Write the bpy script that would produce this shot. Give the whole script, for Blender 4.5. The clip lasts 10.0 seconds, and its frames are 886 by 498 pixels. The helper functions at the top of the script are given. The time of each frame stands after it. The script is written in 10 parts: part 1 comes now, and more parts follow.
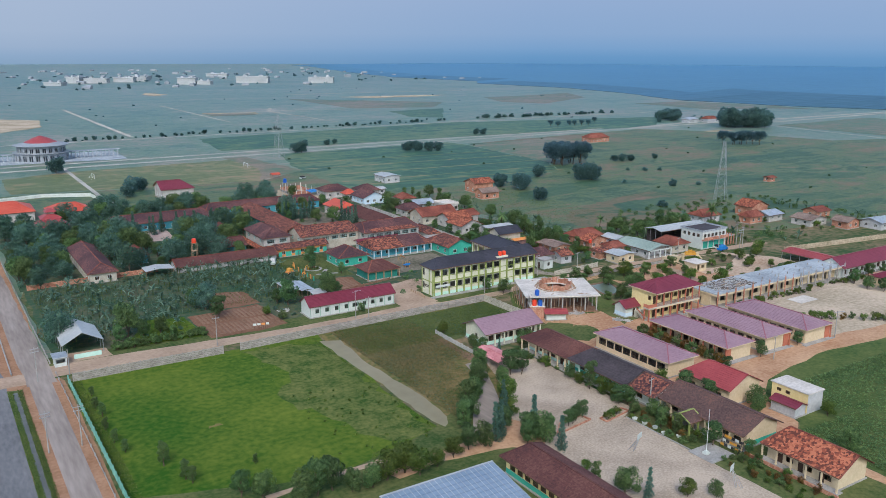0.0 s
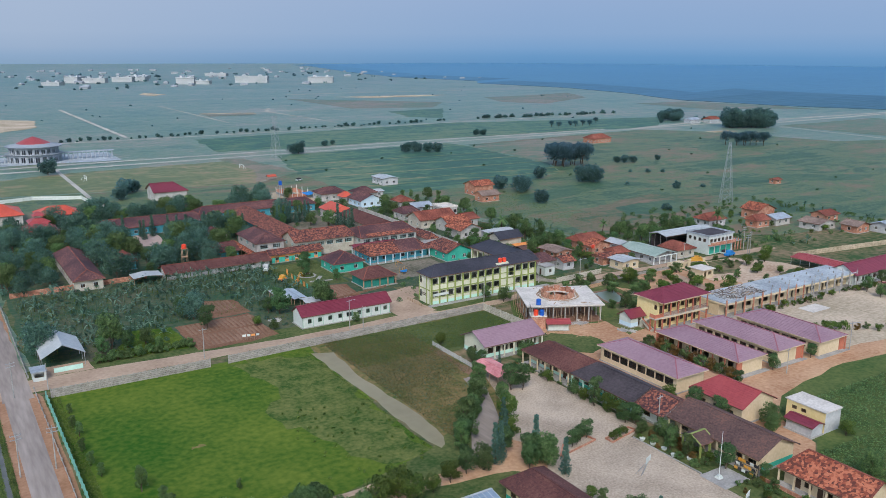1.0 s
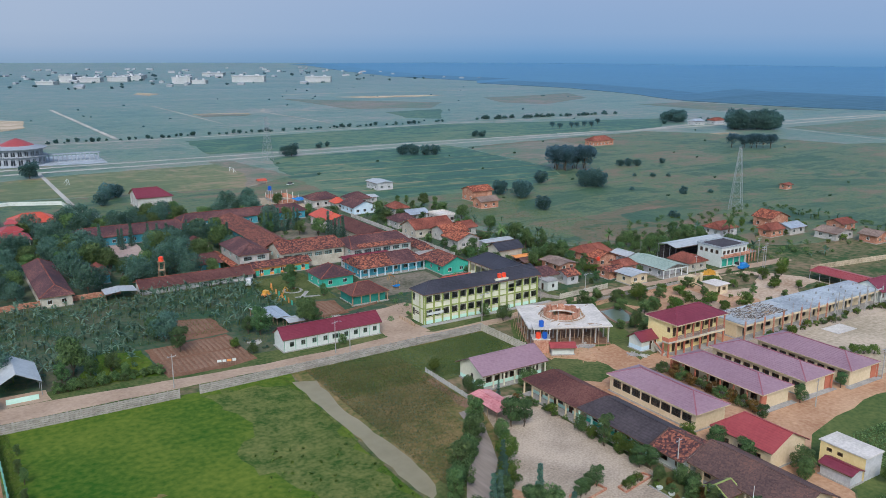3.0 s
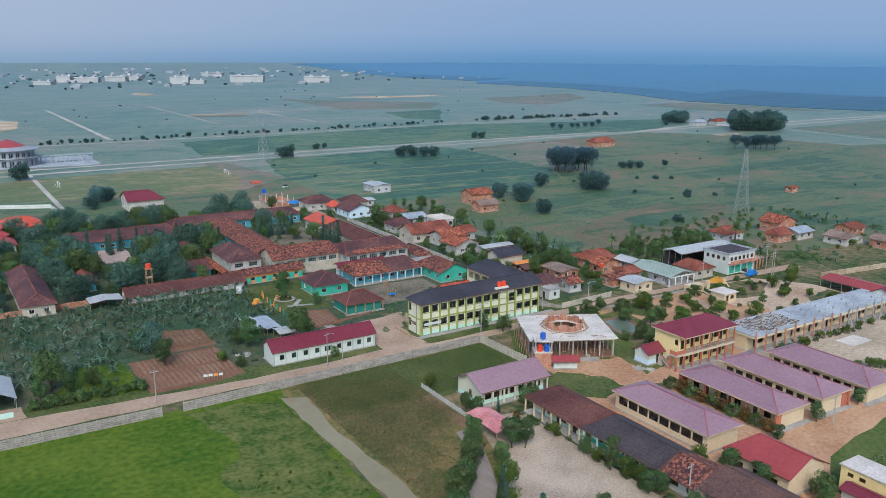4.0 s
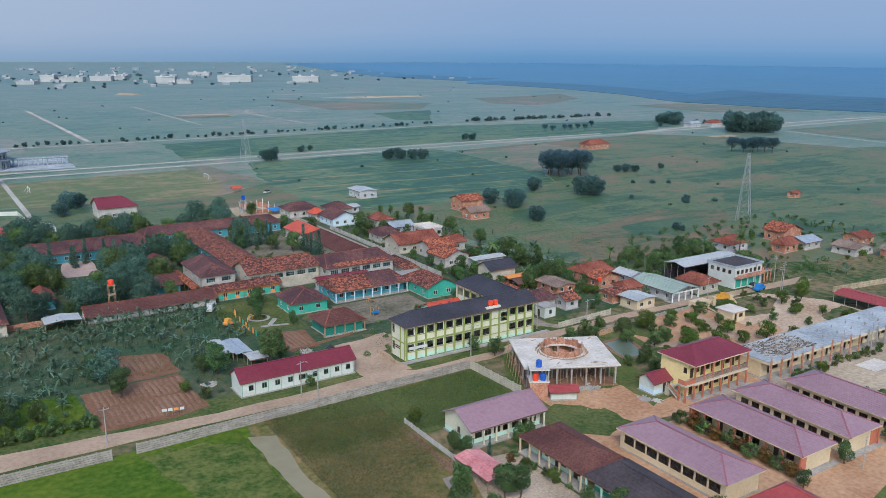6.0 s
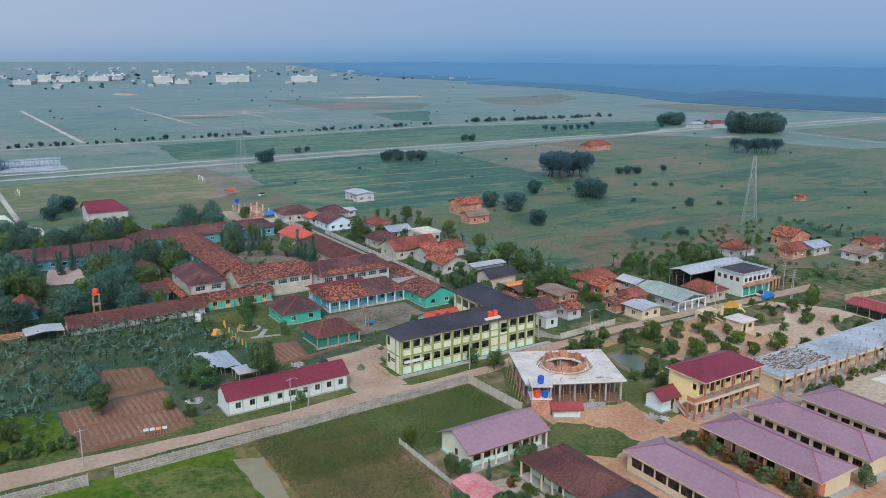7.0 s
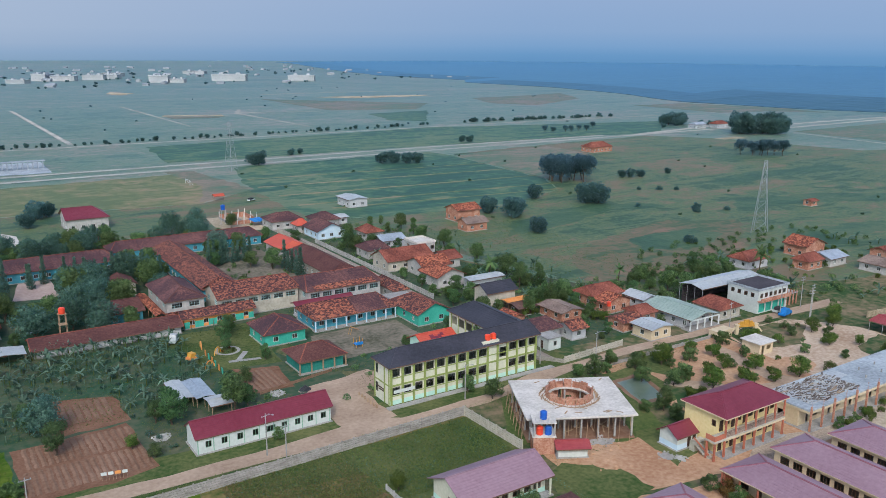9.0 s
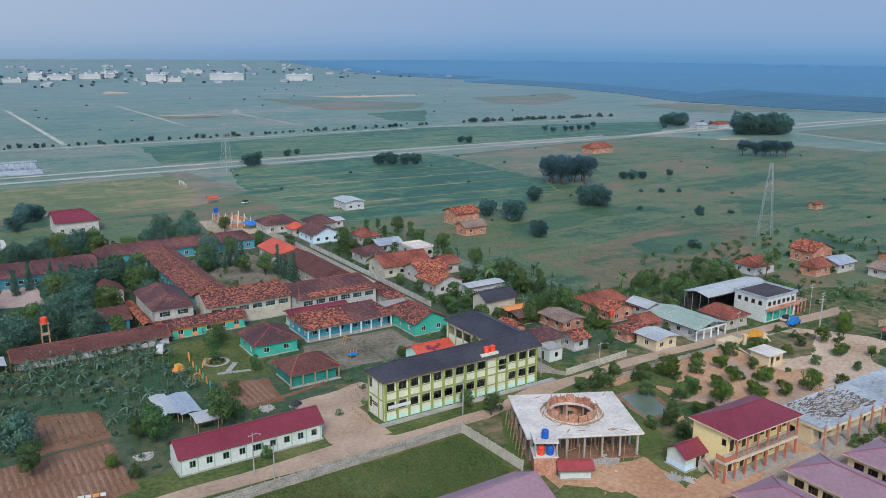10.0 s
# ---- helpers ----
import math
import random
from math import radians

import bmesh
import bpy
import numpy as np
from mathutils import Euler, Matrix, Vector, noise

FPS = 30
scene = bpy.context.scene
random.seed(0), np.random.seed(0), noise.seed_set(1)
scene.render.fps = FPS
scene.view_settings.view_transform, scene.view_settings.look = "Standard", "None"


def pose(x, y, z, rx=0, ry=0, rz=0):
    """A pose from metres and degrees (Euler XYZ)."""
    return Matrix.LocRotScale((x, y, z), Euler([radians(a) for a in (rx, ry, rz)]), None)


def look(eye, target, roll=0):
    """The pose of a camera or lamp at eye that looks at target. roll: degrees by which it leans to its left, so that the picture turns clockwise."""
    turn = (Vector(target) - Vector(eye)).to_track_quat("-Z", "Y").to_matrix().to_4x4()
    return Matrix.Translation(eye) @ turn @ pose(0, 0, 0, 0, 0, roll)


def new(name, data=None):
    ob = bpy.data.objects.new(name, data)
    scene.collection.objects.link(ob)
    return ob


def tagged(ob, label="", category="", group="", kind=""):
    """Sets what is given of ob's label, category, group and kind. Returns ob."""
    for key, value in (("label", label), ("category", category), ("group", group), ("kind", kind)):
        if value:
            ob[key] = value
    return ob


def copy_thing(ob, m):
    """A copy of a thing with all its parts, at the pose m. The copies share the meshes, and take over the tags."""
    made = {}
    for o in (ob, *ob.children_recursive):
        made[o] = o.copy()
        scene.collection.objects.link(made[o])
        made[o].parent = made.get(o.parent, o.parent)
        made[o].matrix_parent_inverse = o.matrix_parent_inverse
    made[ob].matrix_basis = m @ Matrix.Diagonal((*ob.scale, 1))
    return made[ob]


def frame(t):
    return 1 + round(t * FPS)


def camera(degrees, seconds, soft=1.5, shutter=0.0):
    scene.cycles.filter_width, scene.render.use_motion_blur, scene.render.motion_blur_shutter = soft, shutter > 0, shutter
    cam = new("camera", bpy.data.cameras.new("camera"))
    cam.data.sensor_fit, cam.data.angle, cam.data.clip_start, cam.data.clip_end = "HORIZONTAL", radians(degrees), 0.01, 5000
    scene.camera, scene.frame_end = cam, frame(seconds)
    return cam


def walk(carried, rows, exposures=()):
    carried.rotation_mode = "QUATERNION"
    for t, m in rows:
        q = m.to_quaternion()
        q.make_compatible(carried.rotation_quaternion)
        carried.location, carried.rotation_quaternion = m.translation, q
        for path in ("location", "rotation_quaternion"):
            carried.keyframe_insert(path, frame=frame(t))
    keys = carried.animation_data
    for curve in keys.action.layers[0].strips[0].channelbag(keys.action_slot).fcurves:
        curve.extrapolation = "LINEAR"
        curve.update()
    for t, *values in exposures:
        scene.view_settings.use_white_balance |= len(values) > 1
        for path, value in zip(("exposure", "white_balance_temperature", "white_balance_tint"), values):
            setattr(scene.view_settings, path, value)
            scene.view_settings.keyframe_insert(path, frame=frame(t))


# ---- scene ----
cam = camera(56.47, 10.0, 0.8)
# t, x, y, z, yaw, pitch, roll: the drone glides forward over the school grounds
ROWS = [
    (0.0, 0.00, 0.00, 70.00, -32.50, -13.70, 0.18),
    (0.5, 2.72, 3.54, 69.93, -32.47, -13.71, 0.17),
    (1.0, 5.35, 7.12, 69.88, -32.47, -13.72, 0.18),
    (1.5, 7.98, 10.70, 69.85, -32.47, -13.74, 0.20),
    (2.0, 10.60, 14.26, 69.81, -32.48, -13.75, 0.22),
    (2.5, 13.23, 17.86, 69.76, -32.50, -13.75, 0.25),
    (4.0, 21.13, 28.64, 69.52, -32.53, -13.74, 0.31),
    (4.5, 23.71, 32.30, 69.38, -32.57, -13.73, 0.36),
    (5.0, 26.32, 35.88, 69.31, -32.87, -13.73, 0.37),
    (5.5, 28.90, 39.41, 69.28, -33.15, -13.74, 0.39),
    (7.0, 36.48, 49.58, 69.28, -33.19, -13.76, 0.41),
    (7.5, 39.03, 52.95, 69.28, -33.21, -13.77, 0.40),
    (8.0, 41.50, 56.19, 69.33, -33.24, -13.80, 0.39),
    (8.5, 43.88, 59.30, 69.42, -33.26, -13.83, 0.39),
    (9.0, 46.16, 62.39, 69.50, -33.28, -13.86, 0.41),
    (9.5, 48.38, 65.39, 69.56, -33.31, -13.89, 0.45),
    (10.0, 50.58, 68.29, 69.60, -33.33, -13.91, 0.48),
]
walk(cam, [(t, pose(x, y, z, 0, 0, yaw) @ pose(0, 0, 0, 90 + pitch) @ pose(0, 0, 0, 0, 0, roll))
           for t, x, y, z, yaw, pitch, roll in ROWS], [(0.0, 0.28, 5780.0, 8.5), (10.0, 0.28, 5780.0, 8.5)])

# ---- light: hazy morning, soft sun ----
SUN_EL, SUN_AZ = 42.0, 215.0          # azimuth clockwise from +y
world = bpy.data.worlds.new("world")
scene.world = world
world.use_nodes = True
wn = world.node_tree.nodes
sky = wn.new("ShaderNodeTexSky")
sky.sky_type, sky.sun_disc = "NISHITA", False
sky.sun_elevation, sky.sun_rotation = radians(SUN_EL), radians(SUN_AZ)
sky.air_density, sky.dust_density, sky.ozone_density, sky.altitude = 1.2, 3.0, 1.5, 60
wn["Background"].inputs["Strength"].default_value = 0.15
world.node_tree.links.new(sky.outputs[0], wn["Background"].inputs["Color"])
sun_data = bpy.data.lights.new("sun", "SUN")
sun_data.energy, sun_data.angle, sun_data.color = 1.5, radians(14), (1.0, 0.90, 0.76)
sun = new("sun", sun_data)
sun_dir = Vector((math.sin(radians(SUN_AZ)) * math.cos(radians(SUN_EL)), math.cos(radians(SUN_AZ)) * math.cos(radians(SUN_EL)), math.sin(radians(SUN_EL))))
sun.matrix_world = look(sun_dir * 300, (0, 0, 0))


# ---- materials ----
def node_mat(name):
    m = bpy.data.materials.new(name)
    m.use_nodes = True
    nt = m.node_tree
    return m, nt, nt.nodes, nt.links, nt.nodes["Principled BSDF"]


def add_haze_sheen(b, weight, tint, rough=0.13):
    """Tinted sheen, strongest at low viewing angles: stands in for distance haze."""
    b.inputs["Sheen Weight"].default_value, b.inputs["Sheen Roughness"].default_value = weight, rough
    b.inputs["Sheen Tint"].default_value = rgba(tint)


def rgba(c):
    return (c[0], c[1], c[2], 1.0)


def mat(name, c1, c2, big=0.15, small=2.5, rough=0.8, bump=0.2, metal=0.0, spec=0.3, stretch=(1, 1, 1), vary=0.0, edge=(0.35, 0.65)):
    """Two tones mixed by large stains and fine grain, at real-world scale."""
    m, nt, n, l, b = node_mat(name)
    pos = n.new("ShaderNodeNewGeometry")
    mp = n.new("ShaderNodeMapping")
    mp.inputs["Scale"].default_value = stretch
    l.new(pos.outputs["Position"], mp.inputs["Vector"])
    na, nb = n.new("ShaderNodeTexNoise"), n.new("ShaderNodeTexNoise")
    na.inputs["Scale"].default_value, nb.inputs["Scale"].default_value = big, small
    na.inputs["Detail"].default_value, nb.inputs["Detail"].default_value = 5, 4
    for t in (na, nb):
        l.new(mp.outputs[0], t.inputs["Vector"])
    add = n.new("ShaderNodeMath")
    add.operation = "MULTIPLY_ADD"
    add.inputs[1].default_value = 0.45
    l.new(nb.outputs["Fac"], add.inputs[0])
    sc = n.new("ShaderNodeMath")
    sc.operation, sc.inputs[1].default_value = "MULTIPLY", 0.55
    l.new(na.outputs["Fac"], sc.inputs[0])
    l.new(sc.outputs[0], add.inputs[2])
    ramp = n.new("ShaderNodeValToRGB")
    ramp.color_ramp.elements[0].position, ramp.color_ramp.elements[1].position = edge
    ramp.color_ramp.elements[0].color, ramp.color_ramp.elements[1].color = rgba(c1), rgba(c2)
    l.new(add.outputs[0], ramp.inputs[0])
    out = ramp.outputs[0]
    if vary:
        info, hsv, mr = n.new("ShaderNodeObjectInfo"), n.new("ShaderNodeHueSaturation"), n.new("ShaderNodeMapRange")
        mr.inputs["To Min"].default_value, mr.inputs["To Max"].default_value = 1 - vary, 1 + vary
        l.new(info.outputs["Random"], mr.inputs["Value"])
        l.new(mr.outputs[0], hsv.inputs["Value"])
        l.new(out, hsv.inputs["Color"])
        out = hsv.outputs[0]
    l.new(out, b.inputs["Base Color"])
    b.inputs["Roughness"].default_value, b.inputs["Metallic"].default_value = rough, metal
    b.inputs["Specular IOR Level"].default_value = spec
    if bump:
        bp = n.new("ShaderNodeBump")
        bp.inputs["Strength"].default_value, bp.inputs["Distance"].default_value = bump, 0.08
        l.new(nb.outputs["Fac"], bp.inputs["Height"])
        l.new(bp.outputs[0], b.inputs["Normal"])
    return m


def tile_mat(name, dark, mid, light, patch=0.25, cell=3.6, speck=0.26):
    """Clay tiles: tile-sized tone changes plus weathered patches."""
    m, nt, n, l, b = node_mat(name)
    pos, vor, noi = n.new("ShaderNodeNewGeometry"), n.new("ShaderNodeTexVoronoi"), n.new("ShaderNodeTexNoise")
    vor.inputs["Scale"].default_value, noi.inputs["Scale"].default_value, noi.inputs["Detail"].default_value = cell, patch, 6
    l.new(pos.outputs["Position"], vor.inputs["Vector"])
    l.new(pos.outputs["Position"], noi.inputs["Vector"])
    sep = n.new("ShaderNodeSeparateColor")
    l.new(vor.outputs["Color"], sep.inputs[0])
    mx = n.new("ShaderNodeMath")
    mx.operation, mx.inputs[1].default_value = "MULTIPLY_ADD", speck
    l.new(sep.outputs[0], mx.inputs[0])
    sc = n.new("ShaderNodeMath")
    sc.operation, sc.inputs[1].default_value = "MULTIPLY", 1.04 - speck
    l.new(noi.outputs["Fac"], sc.inputs[0])
    l.new(sc.outputs[0], mx.inputs[2])
    r = n.new("ShaderNodeValToRGB")
    r.color_ramp.elements[0].position, r.color_ramp.elements[1].position = 0.34, 0.70
    r.color_ramp.elements[0].color, r.color_ramp.elements[1].color = rgba(dark), rgba(light)
    e = r.color_ramp.elements.new(0.52)
    e.color = rgba(mid)
    l.new(mx.outputs[0], r.inputs[0])
    l.new(r.outputs[0], b.inputs["Base Color"])
    b.inputs["Roughness"].default_value, b.inputs["Specular IOR Level"].default_value = 0.85, 0.25
    bp = n.new("ShaderNodeBump")
    bp.inputs["Strength"].default_value, bp.inputs["Distance"].default_value = 0.4, 0.06
    l.new(sep.outputs[1], bp.inputs["Height"])
    l.new(bp.outputs[0], b.inputs["Normal"])
    return m


def leaf_mat(name, dark, light, rough=0.55, scale=0.5, spec=0.35, haze_amount=0.0, thin=0.45, haze_rough=0.13):
    """Leaves: tone by leaf and by clump."""
    m, nt, n, l, b = node_mat(name)
    g, noi, info = n.new("ShaderNodeNewGeometry"), n.new("ShaderNodeTexNoise"), n.new("ShaderNodeObjectInfo")
    noi.inputs["Scale"].default_value = scale
    l.new(g.outputs["Position"], noi.inputs["Vector"])
    a = n.new("ShaderNodeMath")
    a.operation, a.inputs[1].default_value = "MULTIPLY_ADD", 0.4
    l.new(g.outputs["Random Per Island"], a.inputs[0])
    s = n.new("ShaderNodeMath")
    s.operation, s.inputs[1].default_value = "MULTIPLY", 0.6
    l.new(noi.outputs["Fac"], s.inputs[0])
    l.new(s.outputs[0], a.inputs[2])
    r = n.new("ShaderNodeValToRGB")
    r.color_ramp.elements[0].position, r.color_ramp.elements[1].position = 0.25, 0.75
    r.color_ramp.elements[0].color, r.color_ramp.elements[1].color = rgba(dark), rgba(light)
    l.new(a.outputs[0], r.inputs[0])
    hsv, mr, mh = n.new("ShaderNodeHueSaturation"), n.new("ShaderNodeMapRange"), n.new("ShaderNodeMapRange")
    mr.inputs["To Min"].default_value, mr.inputs["To Max"].default_value = 0.75, 1.25
    mh.inputs["To Min"].default_value, mh.inputs["To Max"].default_value = 0.485, 0.515
    l.new(info.outputs["Random"], mr.inputs["Value"])
    l.new(info.outputs["Random"], mh.inputs["Value"])
    l.new(mr.outputs[0], hsv.inputs["Value"])
    l.new(mh.outputs[0], hsv.inputs["Hue"])
    l.new(r.outputs[0], hsv.inputs["Color"])
    l.new(hsv.outputs[0], b.inputs["Base Color"])
    b.inputs["Roughness"].default_value, b.inputs["Specular IOR Level"].default_value = rough, spec
    # bluish sheen on the leaves in place of haze
    if haze_amount:
        add_haze_sheen(b, haze_amount, HAZE_TINT, haze_rough)
    tr, mix = n.new("ShaderNodeBsdfTranslucent"), n.new("ShaderNodeMixShader")
    mix.inputs[0].default_value = thin
    l.new(hsv.outputs[0], tr.inputs["Color"])
    l.new(b.outputs[0], mix.inputs[1])
    l.new(tr.outputs[0], mix.inputs[2])
    l.new(mix.outputs[0], n["Material Output"].inputs["Surface"])
    return m


# blue of the imitated haze
HAZE_TINT = (0.50, 0.74, 1.0)


def field_mat(name, tones, plot, rough=0.5, spec=0.5, rot=0.0, mortar=0.0, fine=0.45, contrast=1.0, rows=(0.008, 0.11), row_weight=2.2, haze_amount=0.29, haze_rough=0.13, tint=HAZE_TINT):
    """Farmland: rectangular plots of several tones with planted rows, blotches and fine growth."""
    m, nt, n, l, b = node_mat(name)
    pos, mp, br = n.new("ShaderNodeNewGeometry"), n.new("ShaderNodeMapping"), n.new("ShaderNodeTexBrick")
    mp.inputs["Rotation"].default_value = (0, 0, radians(rot))
    l.new(pos.outputs["Position"], mp.inputs["Vector"])
    warp, wadd = n.new("ShaderNodeTexNoise"), n.new("ShaderNodeVectorMath")
    warp.inputs["Scale"].default_value = 0.02
    l.new(mp.outputs[0], warp.inputs["Vector"])
    wsc = n.new("ShaderNodeVectorMath")
    wsc.operation = "SCALE"
    wsc.inputs["Scale"].default_value = 14.0
    l.new(warp.outputs["Color"], wsc.inputs[0])
    l.new(mp.outputs[0], wadd.inputs[0])
    l.new(wsc.outputs[0], wadd.inputs[1])
    l.new(wadd.outputs[0], br.inputs["Vector"])
    br.inputs["Scale"].default_value = 1.0
    br.inputs["Brick Width"].default_value, br.inputs["Row Height"].default_value = plot
    br.inputs["Mortar Size"].default_value = mortar
    br.inputs["Color1"].default_value, br.inputs["Color2"].default_value = (0, 0, 0, 1), (1, 1, 1, 1)
    br.inputs["Mortar"].default_value = (0.9, 0.9, 0.9, 1)
    na, nb, nc, nd = (n.new("ShaderNodeTexNoise") for _ in range(4))
    for t, s in ((na, 0.008), (nb, 0.05), (nc, fine)):
        t.inputs["Scale"].default_value, t.inputs["Detail"].default_value = s, 6
        l.new(pos.outputs["Position"], t.inputs["Vector"])
    strips = n.new("ShaderNodeMapping")
    strips.inputs["Scale"].default_value = (rows[0], rows[1], 1)
    strips.inputs["Rotation"].default_value = (0, 0, radians(6))
    l.new(wadd.outputs[0], strips.inputs["Vector"])
    l.new(strips.outputs[0], nd.inputs["Vector"])
    nd.inputs["Scale"].default_value, nd.inputs["Detail"].default_value, nd.inputs["Roughness"].default_value = 1.0, 5, 0.62
    acc = None
    for src_socket, w in ((br.outputs["Color"], 0.30 * contrast), (na.outputs["Fac"], 1.3 * contrast), (nb.outputs["Fac"], 1.1 * contrast), (nc.outputs["Fac"], 0.8 * contrast), (nd.outputs["Fac"], 1.2 * row_weight)):
        a, c = n.new("ShaderNodeMath"), n.new("ShaderNodeMath")
        c.operation, c.inputs[1].default_value = "SUBTRACT", 0.5
        l.new(src_socket, c.inputs[0])
        a.operation, a.inputs[1].default_value = "MULTIPLY_ADD", w
        l.new(c.outputs[0], a.inputs[0])
        if acc:
            l.new(acc, a.inputs[2])
        else:
            a.inputs[2].default_value = 0.5
        acc = a.outputs[0]
    r = n.new("ShaderNodeValToRGB")
    els = r.color_ramp.elements
    els[0].position, els[1].position = 0.1, 0.9
    els[0].color, els[1].color = rgba(tones[0]), rgba(tones[-1])
    for k, c in enumerate(tones[1:-1]):
        els.new(0.1 + 0.8 * (k + 1) / (len(tones) - 1)).color = rgba(c)
    l.new(acc, r.inputs[0])
    l.new(r.outputs[0], b.inputs["Base Color"])
    b.inputs["Roughness"].default_value, b.inputs["Specular IOR Level"].default_value = rough, spec
    # haze imitated by a blue sheen over the whole field
    add_haze_sheen(b, haze_amount, tint, haze_rough)
    bp = n.new("ShaderNodeBump")
    bp.inputs["Strength"].default_value, bp.inputs["Distance"].default_value = 0.5, 0.3
    l.new(nc.outputs["Fac"], bp.inputs["Height"])
    l.new(bp.outputs[0], b.inputs["Normal"])
    return m


M = {}
G1, G2, G3, G4 = (0.045, 0.112, 0.058), (0.072, 0.145, 0.072), (0.112, 0.175, 0.088), (0.145, 0.180, 0.098)
B1, B2 = (0.150, 0.168, 0.102), (0.225, 0.195, 0.130)
# strong gloss and sheen make this land fade with distance, like haze
M["farmland"] = field_mat("farmland", [G1, G2, G4, G3, G2, G4, B1, G3, B2], (120, 30), 0.5, 0.75, mortar=0.5, contrast=1.35, fine=0.2, haze_amount=0.52)
M["cassava"] = field_mat("cassava", [(0.024, 0.080, 0.048), (0.036, 0.104, 0.056), (0.052, 0.125, 0.062), (0.085, 0.150, 0.068), (0.13, 0.17, 0.085)], (60, 7), 0.66, 0.5, contrast=1.2, fine=0.2)
M["scrub_land"] = field_mat("scrub_land", [(0.036, 0.080, 0.036), (0.062, 0.112, 0.048), (0.100, 0.142, 0.062), (0.068, 0.112, 0.048), (0.135, 0.165, 0.062), (0.090, 0.118, 0.055), (0.145, 0.130, 0.066), (0.175, 0.130, 0.070)], (46, 12), 0.68, 0.5, contrast=1.3, fine=0.5)
M["dark_growth"] = field_mat("dark_growth", [(0.028, 0.074, 0.034), (0.044, 0.096, 0.042), (0.062, 0.112, 0.048), (0.085, 0.125, 0.054)], (46, 12), 0.68, 0.5, contrast=1.3, fine=0.5)
M["fallow"] = field_mat("fallow", [G2, (0.105, 0.138, 0.066), (0.145, 0.142, 0.078), (0.185, 0.150, 0.092), (0.23, 0.17, 0.115)], (70, 16), 0.6, 0.5)
M["brown_pasture"] = field_mat("brown_pasture", [(0.058, 0.100, 0.046), (0.105, 0.118, 0.056), (0.165, 0.120, 0.070), (0.115, 0.122, 0.060), (0.21, 0.135, 0.085)], (30, 9), 0.7, 0.4, contrast=1.3, fine=0.35)
M["football_grass"] = field_mat("football_grass", [(0.105, 0.138, 0.050), (0.150, 0.165, 0.064), (0.200, 0.180, 0.080), (0.270, 0.200, 0.112)], (200, 60), 0.65, 0.4, contrast=1.3, fine=0.2)
M["lawn"] = mat("lawn", (0.030, 0.092, 0.008), (0.140, 0.178, 0.024), 0.05, 0.8, 0.9, 0.9, spec=0.1, edge=(0.36, 0.66))
M["rough_lawn"] = mat("rough_lawn", (0.034, 0.082, 0.014), (0.170, 0.178, 0.056), 0.22, 1.1, 0.95, 1.0, spec=0.1, edge=(0.38, 0.62))
M["dry_grass"] = mat("dry_grass", (0.052, 0.092, 0.020), (0.285, 0.195, 0.092), 0.14, 0.9, 0.95, 0.9, spec=0.1, edge=(0.36, 0.64))
M["rough_grass"] = mat("rough_grass", (0.035, 0.075, 0.018), (0.15, 0.155, 0.06), 0.10, 1.2, 0.95, 0.8, spec=0.12, edge=(0.36, 0.64))
M["weedy_soil"] = mat("weedy_soil", (0.040, 0.085, 0.028), (0.27, 0.19, 0.12), 0.06, 0.5, 0.95, 0.6, spec=0.12, edge=(0.42, 0.66))
M["hall_plaster"] = mat("hall_plaster", (0.25, 0.28, 0.31), (0.33, 0.36, 0.39), 0.05, 0.5, 0.8, 0.0)
# white of distant buildings, greyed in the colour to look hazy
M["hazed_white"] = mat("hazed_white", (0.37, 0.40, 0.42), (0.48, 0.50, 0.52), 0.05, 0.5, 0.7, 0.0)
M["weeds"] = mat("weeds", (0.040, 0.085, 0.020), (0.135, 0.155, 0.050), 0.1, 1.0, 0.9, 0.8, spec=0.15)
M["plot_ground"] = mat("plot_ground", (0.036, 0.086, 0.046), (0.132, 0.124, 0.080), 0.07, 0.6, 0.95, 0.7, spec=0.12, edge=(0.42, 0.66))
M["soil"] = mat("soil", (0.17, 0.095, 0.06), (0.28, 0.175, 0.12), 0.15, 1.5, 0.95, 0.5, spec=0.1)
M["orange_soil"] = mat("orange_soil", (0.35, 0.186, 0.104), (0.54, 0.350, 0.215), 0.09, 1.2, 0.95, 0.5, spec=0.1, edge=(0.36, 0.62))
M["sand"] = mat("sand", (0.27, 0.23, 0.15), (0.54, 0.44, 0.33), 0.05, 1.0, 0.95, 0.4, spec=0.1, edge=(0.36, 0.6))
M["gate_sand"] = mat("gate_sand", (0.34, 0.225, 0.145), (0.55, 0.435, 0.325), 0.07, 1.1, 0.95, 0.4, spec=0.1, edge=(0.34, 0.58))
M["dirt_road"] = mat("dirt_road", (0.31, 0.22, 0.155), (0.48, 0.36, 0.262), 0.12, 1.3, 0.95, 0.3, spec=0.1)
M["pale_road"] = mat("pale_road", (0.30, 0.29, 0.25), (0.52, 0.49, 0.43), 0.06, 0.5, 0.8, 0.3, spec=0.4)
M["red_earth"] = mat("red_earth", (0.265, 0.142, 0.078), (0.40, 0.238, 0.148), 0.15, 1.4, 0.95, 0.5, spec=0.1)
M["old_asphalt"] = mat("old_asphalt", (0.115, 0.118, 0.125), (0.215, 0.215, 0.22), 0.10, 1.4, 0.9, 0.2, spec=0.15, stretch=(1.0, 0.3, 1.0))
M["asphalt"] = mat("asphalt", (0.19, 0.160, 0.142), (0.37, 0.315, 0.275), 0.25, 1.4, 0.9, 0.2, spec=0.1, stretch=(1.0, 0.12, 1.0), edge=(0.3, 0.66))
